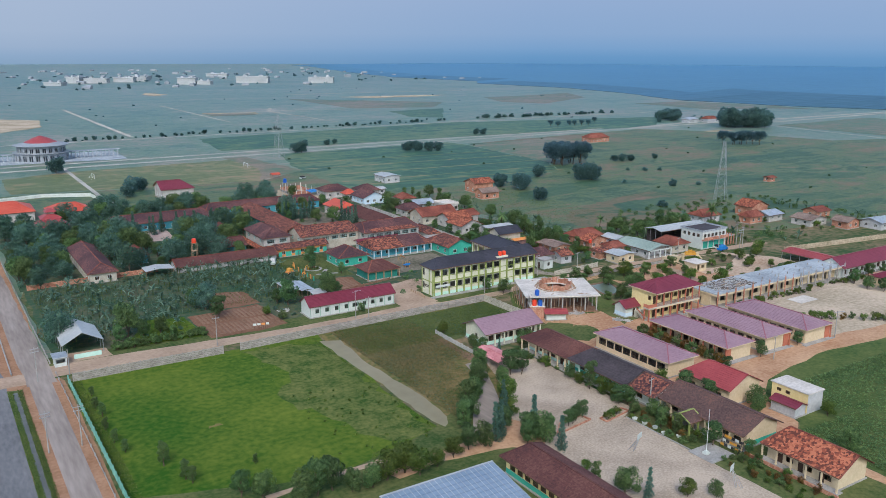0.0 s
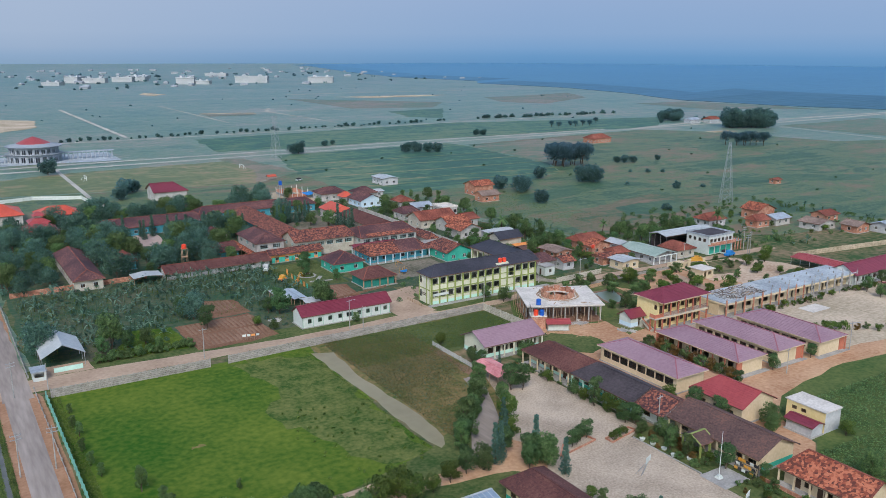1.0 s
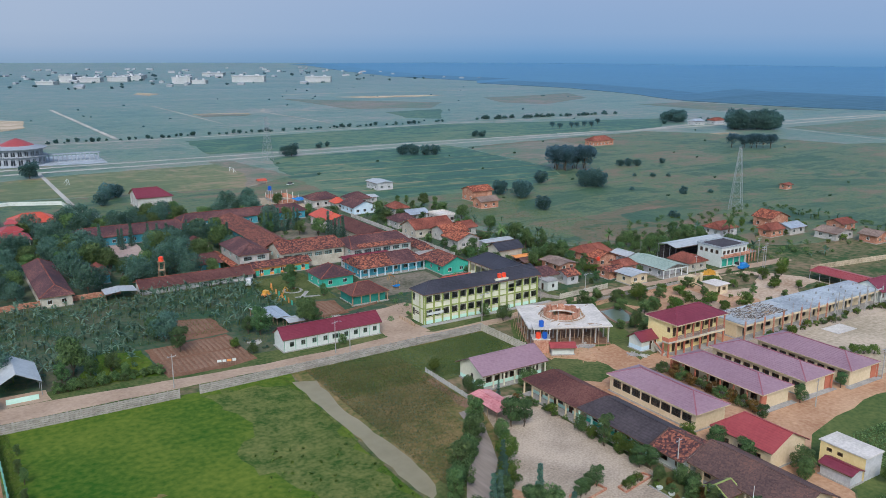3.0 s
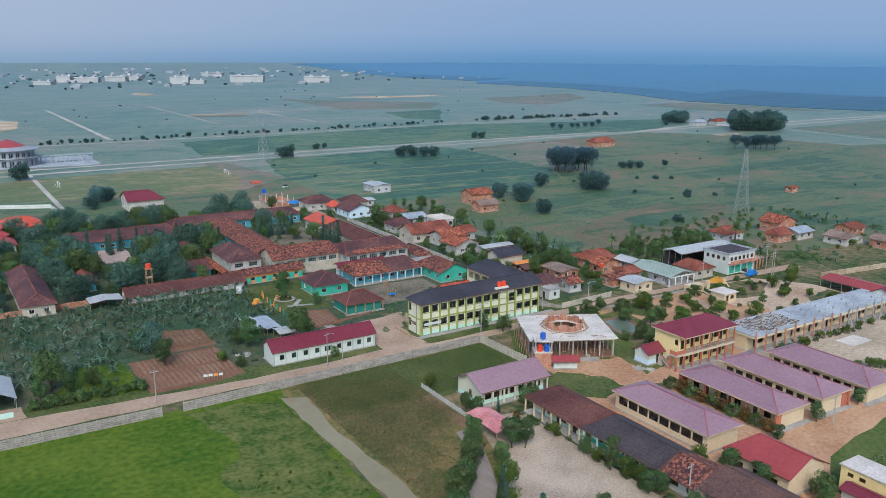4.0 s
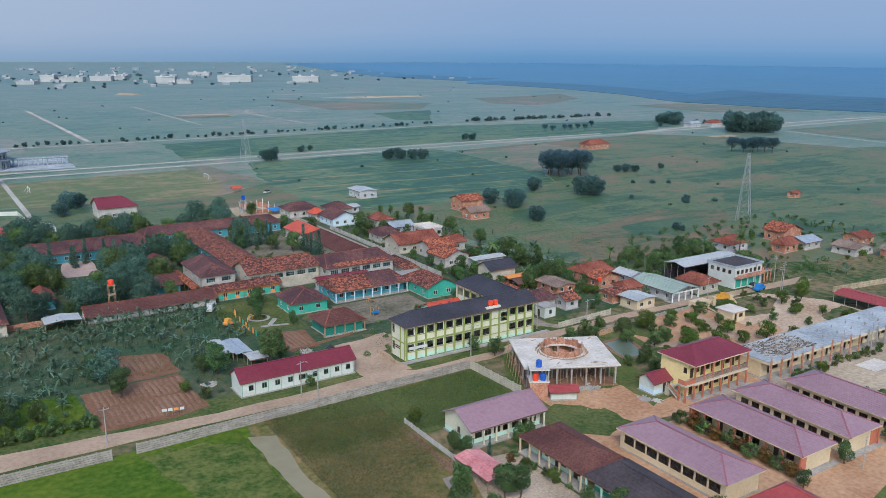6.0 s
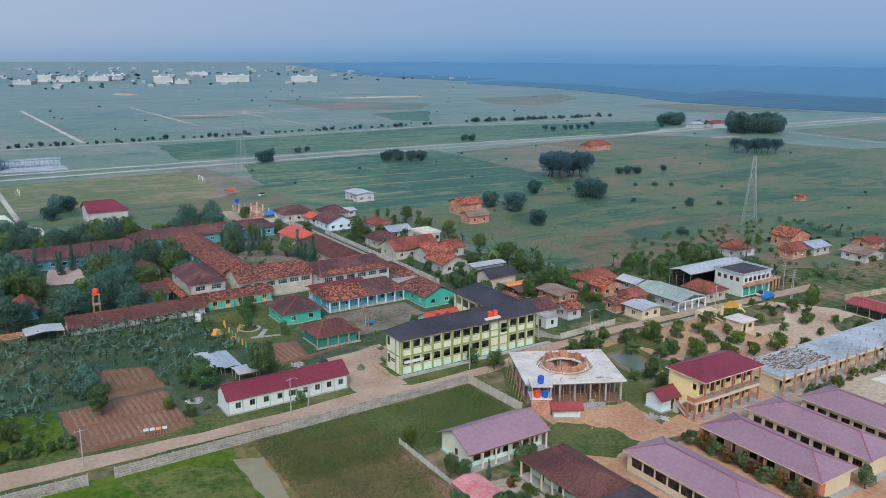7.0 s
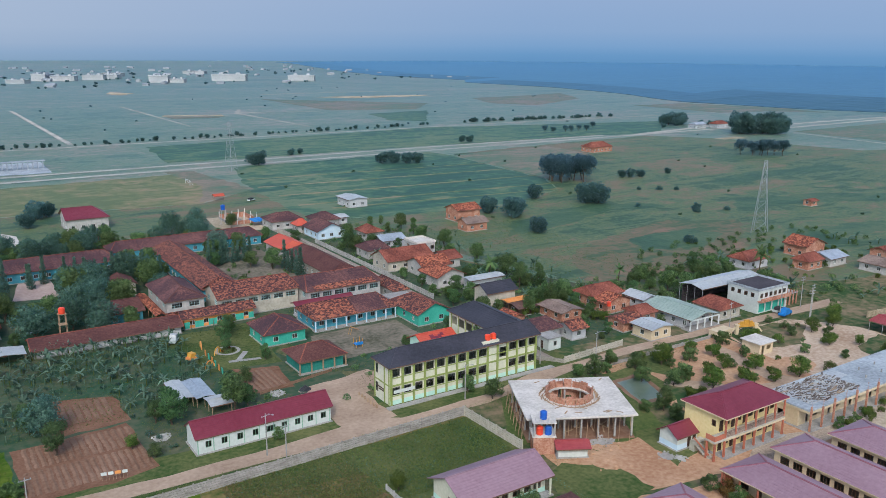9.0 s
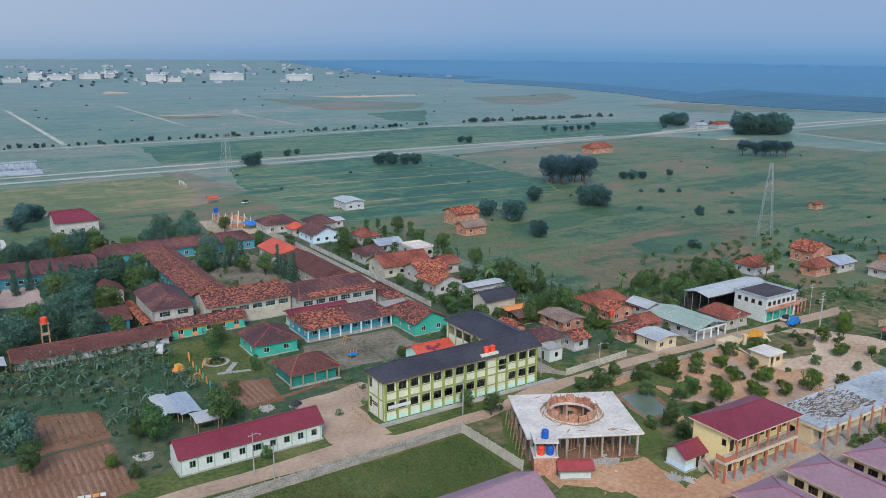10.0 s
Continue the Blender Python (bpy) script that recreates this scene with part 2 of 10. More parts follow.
M["paving"] = mat("paving", (0.235, 0.188, 0.140), (0.51, 0.418, 0.322), 0.09, 2.6, 0.92, 0.5, spec=0.12, edge=(0.33, 0.60))
M["mud_water"] = mat("mud_water", (0.225, 0.198, 0.122), (0.280, 0.248, 0.160), 0.08, 0.4, 0.5, 0.0, spec=0.12)
M["ditch_water"] = mat("ditch_water", (0.085, 0.085, 0.075), (0.15, 0.15, 0.135), 0.2, 0.8, 0.35, 0.02, spec=0.3)
M["pond_water"] = mat("pond_water", (0.10, 0.135, 0.095), (0.15, 0.18, 0.125), 0.2, 0.6, 0.28, 0.02, spec=0.5)
M["concrete"] = mat("concrete", (0.25, 0.24, 0.225), (0.41, 0.395, 0.37), 0.4, 3.0, 0.9, 0.2, spec=0.2)
M["wall_concrete"] = mat("wall_concrete", (0.19, 0.175, 0.155), (0.40, 0.37, 0.34), 0.5, 2.6, 0.92, 0.3, spec=0.12, stretch=(1, 1, 2.2), edge=(0.32, 0.62))
M["fresh_concrete"] = mat("fresh_concrete", (0.40, 0.365, 0.32), (0.66, 0.615, 0.56), 0.25, 2.0, 0.85, 0.2, spec=0.15, edge=(0.28, 0.60))
M["grey_slab"] = mat("grey_slab", (0.23, 0.255, 0.275), (0.47, 0.515, 0.55), 0.16, 1.4, 0.85, 0.2, spec=0.2)
M["brick"] = tile_mat("brick", (0.30, 0.13, 0.08), (0.42, 0.20, 0.13), (0.52, 0.30, 0.21), 0.5, 3.2)
M["white_wall"] = mat("white_wall", (0.47, 0.51, 0.475), (0.60, 0.635, 0.60), 0.3, 2.0, 0.8, 0.06)
M["cream_wall"] = mat("cream_wall", (0.52, 0.42, 0.27), (0.64, 0.53, 0.36), 0.25, 2.0, 0.8, 0.08)
M["yellow_wall"] = mat("yellow_wall", (0.66, 0.53, 0.23), (0.76, 0.64, 0.33), 0.25, 2.0, 0.8, 0.08)
M["pale_wall"] = mat("pale_wall", (0.54, 0.535, 0.41), (0.67, 0.66, 0.53), 0.25, 2.0, 0.8, 0.08)
M["mint_wall"] = mat("mint_wall", (0.42, 0.66, 0.56), (0.56, 0.76, 0.66), 0.3, 2.0, 0.8, 0.08)
M["teal_wall"] = mat("teal_wall", (0.045, 0.33, 0.245), (0.08, 0.43, 0.32), 0.3, 2.0, 0.75, 0.08)
M["blue_wall"] = mat("blue_wall", (0.05, 0.25, 0.33), (0.10, 0.34, 0.42), 0.3, 2.0, 0.75, 0.08)
M["aged_wall"] = mat("aged_wall", (0.27, 0.265, 0.245), (0.47, 0.46, 0.43), 0.35, 1.6, 0.85, 0.1, edge=(0.3, 0.6))
M["aged_cream"] = mat("aged_cream", (0.30, 0.28, 0.225), (0.50, 0.465, 0.385), 0.35, 1.6, 0.85, 0.1, edge=(0.3, 0.6))
M["pink_paving"] = mat("pink_paving", (0.34, 0.25, 0.22), (0.50, 0.39, 0.34), 0.15, 1.2, 0.9, 0.2)
M["sky_wall"] = mat("sky_wall", (0.46, 0.60, 0.70), (0.60, 0.72, 0.80), 0.3, 2.0, 0.8, 0.08)
M["grey_wall"] = mat("grey_wall", (0.36, 0.37, 0.38), (0.52, 0.52, 0.52), 0.3, 2.0, 0.85, 0.1)
M["green_net"] = mat("green_net", (0.02, 0.16, 0.13), (0.04, 0.24, 0.19), 0.4, 3.0, 0.8, 0.2)
M["lime_trim"] = mat("lime_trim", (0.225, 0.275, 0.075), (0.30, 0.355, 0.115), 0.4, 3.0, 0.7, 0.05)
M["sage_trim"] = mat("sage_trim", (0.20, 0.36, 0.26), (0.30, 0.46, 0.35), 0.4, 3.0, 0.7, 0.05)
M["orange_trim"] = mat("orange_trim", (0.37, 0.115, 0.07), (0.48, 0.175, 0.105), 0.4, 3.0, 0.7, 0.05)
M["orange_wall"] = mat("orange_wall", (0.62, 0.24, 0.06), (0.72, 0.32, 0.10), 0.4, 3.0, 0.75, 0.05)
M["dark_wood"] = mat("dark_wood", (0.05, 0.03, 0.02), (0.10, 0.06, 0.04), 0.6, 4.0, 0.7, 0.1)
M["brown_frame"] = mat("brown_frame", (0.14, 0.08, 0.05), (0.20, 0.12, 0.08), 0.6, 4.0, 0.6, 0.05)
M["white_frame"] = mat("white_frame", (0.62, 0.66, 0.64), (0.72, 0.74, 0.72), 0.6, 4.0, 0.6, 0.03)
M["aqua_frame"] = mat("aqua_frame", (0.36, 0.56, 0.55), (0.50, 0.66, 0.64), 0.6, 4.0, 0.6, 0.03)
M["purple_roof"] = mat("purple_roof", (0.250, 0.152, 0.188), (0.330, 0.218, 0.255), 0.12, 1.5, 0.5, 0.06, spec=0.4)
M["maroon_roof"] = mat("maroon_roof", (0.155, 0.022, 0.038), (0.215, 0.042, 0.062), 0.12, 1.5, 0.45, 0.06, spec=0.45)
M["maroon_cap"] = mat("maroon_cap", (0.25, 0.085, 0.110), (0.33, 0.130, 0.155), 0.2, 2.0, 0.5, 0.05)
M["red_roof"] = mat("red_roof", (0.27, 0.045, 0.05), (0.36, 0.075, 0.075), 0.15, 1.5, 0.5, 0.08, spec=0.4)
M["scarlet_roof"] = mat("scarlet_roof", (0.46, 0.07, 0.04), (0.58, 0.12, 0.07), 0.2, 1.5, 0.5, 0.08, spec=0.4)
M["pink_roof"] = mat("pink_roof", (0.45, 0.14, 0.15), (0.68, 0.33, 0.33), 0.5, 2.5, 0.7, 0.2, spec=0.3)
M["charcoal_roof"] = mat("charcoal_roof", (0.028, 0.028, 0.036), (0.062, 0.060, 0.075), 0.15, 1.8, 0.55, 0.15, spec=0.4)
M["black_roof"] = mat("black_roof", (0.035, 0.028, 0.032), (0.085, 0.07, 0.075), 0.2, 1.8, 0.7, 0.25, spec=0.3)
M["brown_roof"] = tile_mat("brown_roof", (0.075, 0.033, 0.032), (0.115, 0.048, 0.042), (0.155, 0.072, 0.06), 0.16)
M["umber_roof"] = tile_mat("umber_roof", (0.075, 0.046, 0.044), (0.11, 0.068, 0.062), (0.17, 0.092, 0.072), 0.13)
M["old_tile_roof"] = tile_mat("old_tile_roof", (0.058, 0.031, 0.034), (0.118, 0.048, 0.042), (0.31, 0.118, 0.074), 0.22, 2.6, 0.56)
M["rust_tile_roof"] = tile_mat("rust_tile_roof", (0.070, 0.034, 0.032), (0.175, 0.062, 0.045), (0.37, 0.135, 0.078), 0.4, 2.3, 0.62)
M["dark_tile_roof"] = tile_mat("dark_tile_roof", (0.060, 0.036, 0.042), (0.095, 0.046, 0.050), (0.20, 0.095, 0.080), 0.12)
M["orange_tile_roof"] = tile_mat("orange_tile_roof", (0.12, 0.042, 0.030), (0.28, 0.080, 0.046), (0.46, 0.165, 0.090), 0.3, 2.4, 0.6)
M["terracotta_roof"] = tile_mat("terracotta_roof", (0.13, 0.042, 0.032), (0.22, 0.070, 0.048), (0.33, 0.12, 0.08), 0.2)
M["clay_grey_roof"] = tile_mat("clay_grey_roof", (0.16, 0.115, 0.095), (0.24, 0.175, 0.145), (0.33, 0.25, 0.20), 0.2)
M["white_metal"] = mat("white_metal", (0.33, 0.355, 0.37), (0.48, 0.50, 0.505), 0.2, 1.5, 0.5, 0.04, spec=0.5)
M["zinc"] = mat("zinc", (0.34, 0.38, 0.42), (0.56, 0.60, 0.64), 0.3, 1.8, 0.4, 0.08, metal=0.4)
M["blue_zinc"] = mat("blue_zinc", (0.17, 0.24, 0.33), (0.26, 0.33, 0.42), 0.15, 1.4, 0.45, 0.06, spec=0.45)
M["pale_green_roof"] = mat("pale_green_roof", (0.24, 0.315, 0.265), (0.37, 0.44, 0.385), 0.2, 1.6, 0.5, 0.06)
M["green_fence"] = mat("green_fence", (0.12, 0.33, 0.265), (0.24, 0.46, 0.385), 0.3, 2.5, 0.7, 0.05)
M["blue_plastic"] = mat("blue_plastic", (0.01, 0.07, 0.36), (0.02, 0.11, 0.46), 0.8, 4, 0.35, 0.02, spec=0.5)
M["red_plastic"] = mat("red_plastic", (0.62, 0.05, 0.02), (0.75, 0.08, 0.03), 0.8, 4, 0.35, 0.02, spec=0.5)
M["steel"] = mat("steel", (0.34, 0.35, 0.36), (0.50, 0.51, 0.52), 0.8, 4, 0.45, 0.03, metal=0.6)
M["debris_dark"] = mat("debris_dark", (0.075, 0.06, 0.05), (0.20, 0.165, 0.135), 0.6, 3.0, 0.9, 0.1)
M["timber"] = mat("timber", (0.26, 0.17, 0.10), (0.42, 0.30, 0.19), 0.8, 4, 0.85, 0.1)
M["bark"] = mat("bark", (0.07, 0.05, 0.035), (0.15, 0.115, 0.08), 0.8, 5, 0.95, 0.4)
# part of the blue here, and the sheen, imitate haze over the wooded quarter
M["leaf_dark"] = leaf_mat("leaf_dark", (0.046, 0.122, 0.090), (0.150, 0.258, 0.176), haze_amount=0.34)
M["leaf_garden"] = leaf_mat("leaf_garden", (0.046, 0.112, 0.042), (0.165, 0.270, 0.095))
M["leaf_mid"] = leaf_mat("leaf_mid", (0.056, 0.116, 0.042), (0.205, 0.295, 0.098))
M["leaf_light"] = leaf_mat("leaf_light", (0.045, 0.100, 0.018), (0.200, 0.265, 0.050))
# field trees: leaf colour lifted and blued to imitate haze
M["leaf_field_haze"] = leaf_mat("leaf_field_haze", (0.088, 0.182, 0.170), (0.150, 0.256, 0.212), 0.8, 0.3, 0.15, 0.7, 0.7, 0.5)
# farthest trees: haze put in as pale blue colour, sheen and translucence
M["leaf_far_haze"] = leaf_mat("leaf_far_haze", (0.095, 0.190, 0.210), (0.145, 0.240, 0.245), 0.8, 0.2, 0.12, 1.0, 0.8, 0.6)
M["trodden"] = mat("trodden", (0.085, 0.088, 0.055), (0.235, 0.20, 0.155), 0.12, 1.0, 0.95, 0.5, spec=0.1, edge=(0.36, 0.6))
M["tilled"] = mat("tilled", (0.15, 0.075, 0.045), (0.25, 0.14, 0.09), 0.2, 1.8, 0.95, 0.6, spec=0.1)
M["black_cover"] = mat("black_cover", (0.02, 0.02, 0.022), (0.05, 0.05, 0.055), 0.6, 3, 0.6, 0.1)
M["gold_paint"] = mat("gold_paint", (0.50, 0.24, 0.03), (0.62, 0.34, 0.06), 0.6, 3, 0.45, 0.05)
M["sheet_blue"] = mat("sheet_blue", (0.02, 0.16, 0.45), (0.04, 0.22, 0.55), 0.6, 3, 0.5, 0.05)
# haze painted into the wood: blue base tones under a full blue sheen
M["hazed_plantation"] = field_mat("hazed_plantation", [(0.026, 0.070, 0.098), (0.036, 0.086, 0.112), (0.050, 0.102, 0.120)], (300, 140), 0.7, 0.3, fine=0.03, row_weight=0.0, haze_amount=1.0, haze_rough=0.15, tint=(0.34, 0.66, 1.0))
M["leaf_rust"] = leaf_mat("leaf_rust", (0.09, 0.065, 0.02), (0.28, 0.15, 0.045))
M["banana_leaf"] = leaf_mat("banana_leaf", (0.060, 0.128, 0.084), (0.200, 0.290, 0.196), 0.5)
M["crop_leaf"] = leaf_mat("crop_leaf", (0.055, 0.125, 0.070), (0.110, 0.165, 0.090), 0.5, 0.05, 0.5)
M["weed_leaf"] = leaf_mat("weed_leaf", (0.055, 0.105, 0.022), (0.20, 0.23, 0.06), 0.7, 0.15)
M["straw_leaf"] = leaf_mat("straw_leaf", (0.09, 0.095, 0.035), (0.235, 0.195, 0.09), 0.8, 0.12)
M["glass"], _nt, _n, _l, _b = node_mat("glass")
_b.inputs["Base Color"].default_value = (0.55, 0.62, 0.62, 1)
_b.inputs["Transmission Weight"].default_value, _b.inputs["Roughness"].default_value, _b.inputs["IOR"].default_value = 1.0, 0.05, 1.45


# ---- mesh helpers ----
def box(bm, x0, x1, y0, y1, z0, z1, m=None):
    v = [Vector((x, y, z)) for z in (z0, z1) for y in (y0, y1) for x in (x0, x1)]
    v = [bm.verts.new(m @ p if m else p) for p in v]
    for f in ((0, 2, 3, 1), (4, 5, 7, 6), (0, 1, 5, 4), (2, 6, 7, 3), (0, 4, 6, 2), (1, 3, 7, 5)):
        bm.faces.new([v[i] for i in f])


def tube(bm, p, q, r0, r1, n=6):
    p, q = Vector(p), Vector(q)
    a = (q - p).normalized()
    s = a.orthogonal().normalized()
    t = a.cross(s)
    rings = [[bm.verts.new(c + (s * math.cos(k * math.tau / n) + t * math.sin(k * math.tau / n)) * r) for k in range(n)] for c, r in ((p, r0), (q, r1))]
    for k in range(n):
        bm.faces.new((rings[0][k], rings[0][(k + 1) % n], rings[1][(k + 1) % n], rings[1][k]))
    bm.faces.new(rings[0][::-1])
    bm.faces.new(rings[1])


def bar(bm, p, q, w, h):
    """A square-cut beam from p to q, h high."""
    p, q = Vector(p), Vector(q)
    a = (q - p).normalized()
    s = a.cross(Vector((0, 0, 1)))
    s = (s.normalized() if s.length > 1e-4 else Vector((1, 0, 0))) * w / 2
    u = s.cross(a).normalized() * h / 2
    c = [bm.verts.new(e + i * s + j * u) for e in (p, q) for i, j in ((-1, -1), (1, -1), (1, 1), (-1, 1))]
    for f in ((0, 3, 2, 1), (4, 5, 6, 7), (0, 1, 5, 4), (1, 2, 6, 5), (2, 3, 7, 6), (3, 0, 4, 7)):
        bm.faces.new([c[i] for i in f])


def mesh_of(bm, name, material):
    bmesh.ops.recalc_face_normals(bm, faces=bm.faces)
    me = bpy.data.meshes.new(name)
    bm.to_mesh(me)
    bm.free()
    me.materials.append(material)
    return me


def part(name, bm, material, parent, label="", at=None):
    ob = new(name, mesh_of(bm, name, material) if isinstance(bm, bmesh.types.BMesh) else bm)
    ob.parent = parent
    if at is not None:
        ob.matrix_local = at
    if label:
        ob["label"] = label
    return ob


def thing(name, m, label, category, group="", kind=""):
    ob = new(name)
    ob.matrix_world = m
    ob.empty_display_size = 0.5
    return tagged(ob, label, category, group, kind)


def solid(name, bm, material, label, category, group="", kind="", m=None):
    ob = new(name, mesh_of(bm, name, material))
    if m is not None:
        ob.matrix_world = m
    return tagged(ob, label, category, group, kind)


from mathutils import geometry

LAID = []


def patch(name, pts, z, material, label, category="ground", thick=0.0):
    """A flat piece of ground with the given outline, each a little above the last; with thickness it gets real edges."""
    LAID.append(name)
    z += 0.0006 * len(LAID)
    bm = bmesh.new()
    vs, _, fs = geometry.delaunay_2d_cdt([Vector(p) for p in pts], [], [list(range(len(pts)))], 1, 1e-4)[:3]
    vs = [bm.verts.new((v.x, v.y, z)) for v in vs]
    for f in fs:
        bm.faces.new([vs[i] for i in f])
    if thick:
        r = bmesh.ops.extrude_face_region(bm, geom=bm.faces[:])
        for v in r["geom"]:
            if isinstance(v, bmesh.types.BMVert):
                v.co.z -= thick
    for f in bm.faces:
        f.normal_update()
    return solid(name, bm, material, label, category, kind="structure")


def rough_edge(pts, amp, step, seed):
    """An outline with wobbling edges."""
    rnd, out = random.Random(seed), []
    for (x0, y0), (x1, y1) in zip(pts, pts[1:] + pts[:1]):
        n = max(1, int(math.hypot(x1 - x0, y1 - y0) / step))
        for k in range(n):
            a = k / n
            j = amp if k else amp * 0.3
            out.append((x0 + (x1 - x0) * a + rnd.uniform(-j, j), y0 + (y1 - y0) * a + rnd.uniform(-j, j)))
    return out


# ---- ground, roads, plots ----
def ground_sheet():
    bm = bmesh.new()
    xs = [-4200, -900, -300, -60, 60, 200, 400, 700, 1200, 2600, 4200]
    ys = [-4200, -1200, -300, -60, 60, 200, 400, 700, 1200, 2000, 4200]
    g = [[bm.verts.new((x, y, 0)) for x in xs] for y in ys]
    for j in range(len(ys) - 1):
        for i in range(len(xs) - 1):
            bm.faces.new((g[j][i], g[j][i + 1], g[j + 1][i + 1], g[j + 1][i]))
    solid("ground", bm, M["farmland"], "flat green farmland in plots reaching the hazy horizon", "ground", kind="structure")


ground_sheet()


def rect(x0, x1, y0, y1):
    return [(x0, y0), (x1, y0), (x1, y1), (x0, y1)]


patch("ground_cover", rough_edge([(20.5, -80), (275, -80), (275, 190), (262, 205), (215, 232), (192, 300), (188, 372), (20, 372)], 1.0, 9, 49), 0.006, M["weedy_soil"], "weedy ground with bare orange soil between the buildings", "ground")
patch("field", rough_edge([(21, 126), (42, 117.5), (53, 115), (66, 117.5), (77, 120.5), (76.5, 136), (78, 177), (79, 182.8), (21.2, 182.8)], 0.5, 6, 1), 0.03, M["lawn"], "bright green mown playing field", "field")
patch("field", rough_edge([(66, 122), (76.2, 122), (76.0, 140), (76.8, 176), (70, 180), (58, 181), (63, 165), (57, 150), (61, 136)], 1.6, 2.5, 70), 0.034, M["rough_lawn"], "tussocky uncut strip of the playing field", "field")
patch("meadow", rough_edge([(79, 121), (104, 128), (104.2, 166), (131, 166), (130.6, 183), (79, 183), (77, 150)], 0.5, 6, 2), 0.02, M["dry_grass"], "meadow of dry brownish grass", "meadow")
patch("meadow", rough_edge([(105, 161), (131, 161), (130.5, 182.5), (84, 182.5), (86, 176.5), (104, 174)], 0.8, 5, 3), 0.035, M["rough_grass"], "strip of greener uncut grass", "meadow")
patch("water", rough_edge([(77.2, 177.5), (82.0, 175.4), (80.6, 162), (80.9, 147), (81.7, 135), (80.6, 125), (79.2, 122.4), (77.9, 121.4), (77.2, 125), (77.4, 149), (77.2, 163)], 0.35, 3, 4), 0.05, M["mud_water"], "long shallow channel of muddy water", "water")
patch("dirt_verge", rough_edge([(9.0, -80), (20.5, -80), (20.5, 184), (18.8, 190), (18.5, 330), (9, 330)], 0.2, 9, 5), 0.025, M["red_earth"], "bare orange soil beside the road", "ground")
patch("road", [(13.7, -80), (17.9, -80), (18.0, 150), (18.0, 184), (18.6, 192), (16.8, 212), (16.5, 292), (16, 380), (11, 380), (12.4, 292), (12.8, 200), (13.6, 184)], 0.06, M["asphalt"], "worn pale grey asphalt road", "road")
patch("road", [(-8, -80), (9.2, -80), (9.3, 180), (9.6, 192), (8.0, 206), (5, 300), (-8, 330)], 0.06, M["old_asphalt"], "worn bluish grey asphalt road beside the ditch", "road")
patch("grass_verge", rough_edge([(9.2, -80), (12.0, -80), (12.0, 183), (9.3, 184)], 0.15, 6, 6), 0.045, M["weeds"], "weedy bank of the roadside ditch", "ground")
patch("water", rough_edge([(10.3, -80), (11.2, -80), (11.2, 182), (10.3, 182)], 0.14, 1.6, 67), 0.055, M["ditch_water"], "narrow roadside ditch with dark water", "water")
patch("dirt_verge", rough_edge([(17, 186.5), (60, 186), (131, 185.5), (168, 186), (168, 200), (119, 197), (60, 197.5), (17.5, 200)], 0.5, 5, 7), 0.03, M["rough_grass"], "grassy verge of the village road", "ground")
patch("road", rough_edge([(15, 187.0), (60, 186.6), (110, 185.8), (138, 185.2), (150, 187), (172, 190), (200, 189.5), (262, 186), (262, 190.4), (200, 192.6), (184, 193.4), (168, 192.4), (156, 193), (140, 188.8), (120, 188.6), (114, 192.5), (108, 191.2), (96, 190.3), (76, 190.2), (60, 191.5), (32, 194), (15, 194.6)], 0.25, 5, 8), 0.075, M["dirt_road"], "pale concrete and dirt village road", "road")
patch("road", rough_edge([(-8, 186.4), (14.2, 185.4), (15.5, 190), (14.2, 192.4), (-8, 193)], 0.3, 3, 68), 0.08, M["dirt_road"], "beaten dirt crossing over the roadside ditch", "road")
patch("path", rough_edge([(40, 114.2), (53, 115.2), (61, 115.4), (67, 112.8), (70.6, 110.2), (71.6, 111.4), (69.6, 114.2), (61.4, 117.0), (52.6, 116.6), (40, 115.8)], 0.25, 2, 69), 0.05, M["dirt_road"], "pale trodden track along the playing field", "path")
patch("yard", rough_edge([(108.5, 190), (119.5, 190), (119.5, 203), (128, 206), (126, 214), (108, 211)], 0.5, 3, 9), 0.045, M["dirt_road"], "bare pinkish earth yard", "yard")
patch("yard", rough_edge([(20, 194.5), (32.5, 194.5), (32, 200.5), (21, 201)], 0.3, 3, 10), 0.045, M["dirt_road"], "bare earth forecourt of the shed", "yard")
patch("plot", rough_edge([(20.8, 197), (119, 197), (120, 216), (112, 236), (116, 258), (21, 262)], 0.6, 6, 11), 0.02, M["plot_ground"], "overgrown garden plot with bananas", "plot")
patch("plot", rough_edge([(55.5, 193.6), (68, 192.6), (76, 194.5), (75, 214.5), (63.6, 213.5), (55, 213.5)], 0.4, 3, 12), 0.04, M["tilled"], "reddish brown tilled soil bed", "plot")
patch("plot", rough_edge([(63, 214.5), (76, 215.6), (75.6, 228.5), (64.5, 232)], 0.6, 3, 13), 0.035, M["tilled"], "bare soil among banana plants", "plot")
patch("plot", rough_edge([(36, 198), (54.5, 196), (54.5, 214), (45, 216)], 0.6, 3, 14), 0.035, M["lawn"], "bright green grass plot", "plot")
patch("yard", rough_edge([(85, 62), (109.8, 62), (110.0, 106.5), (114.5, 108.5), (115, 147), (106.5, 148.5), (104.6, 147), (101, 137), (94, 122), (86.5, 110)], 0.3, 4, 15), 0.04, M["paving"], "pale grey paved school yard", "yard")
patch("path", rough_edge([(60, 112), (69, 113.5), (80, 114.5), (90, 118.5), (94, 112), (88, 103), (84, 108), (70, 110.5), (61, 109)], 0.3, 3, 16), 0.045, M["orange_soil"], "bare earth track behind the school", "path")
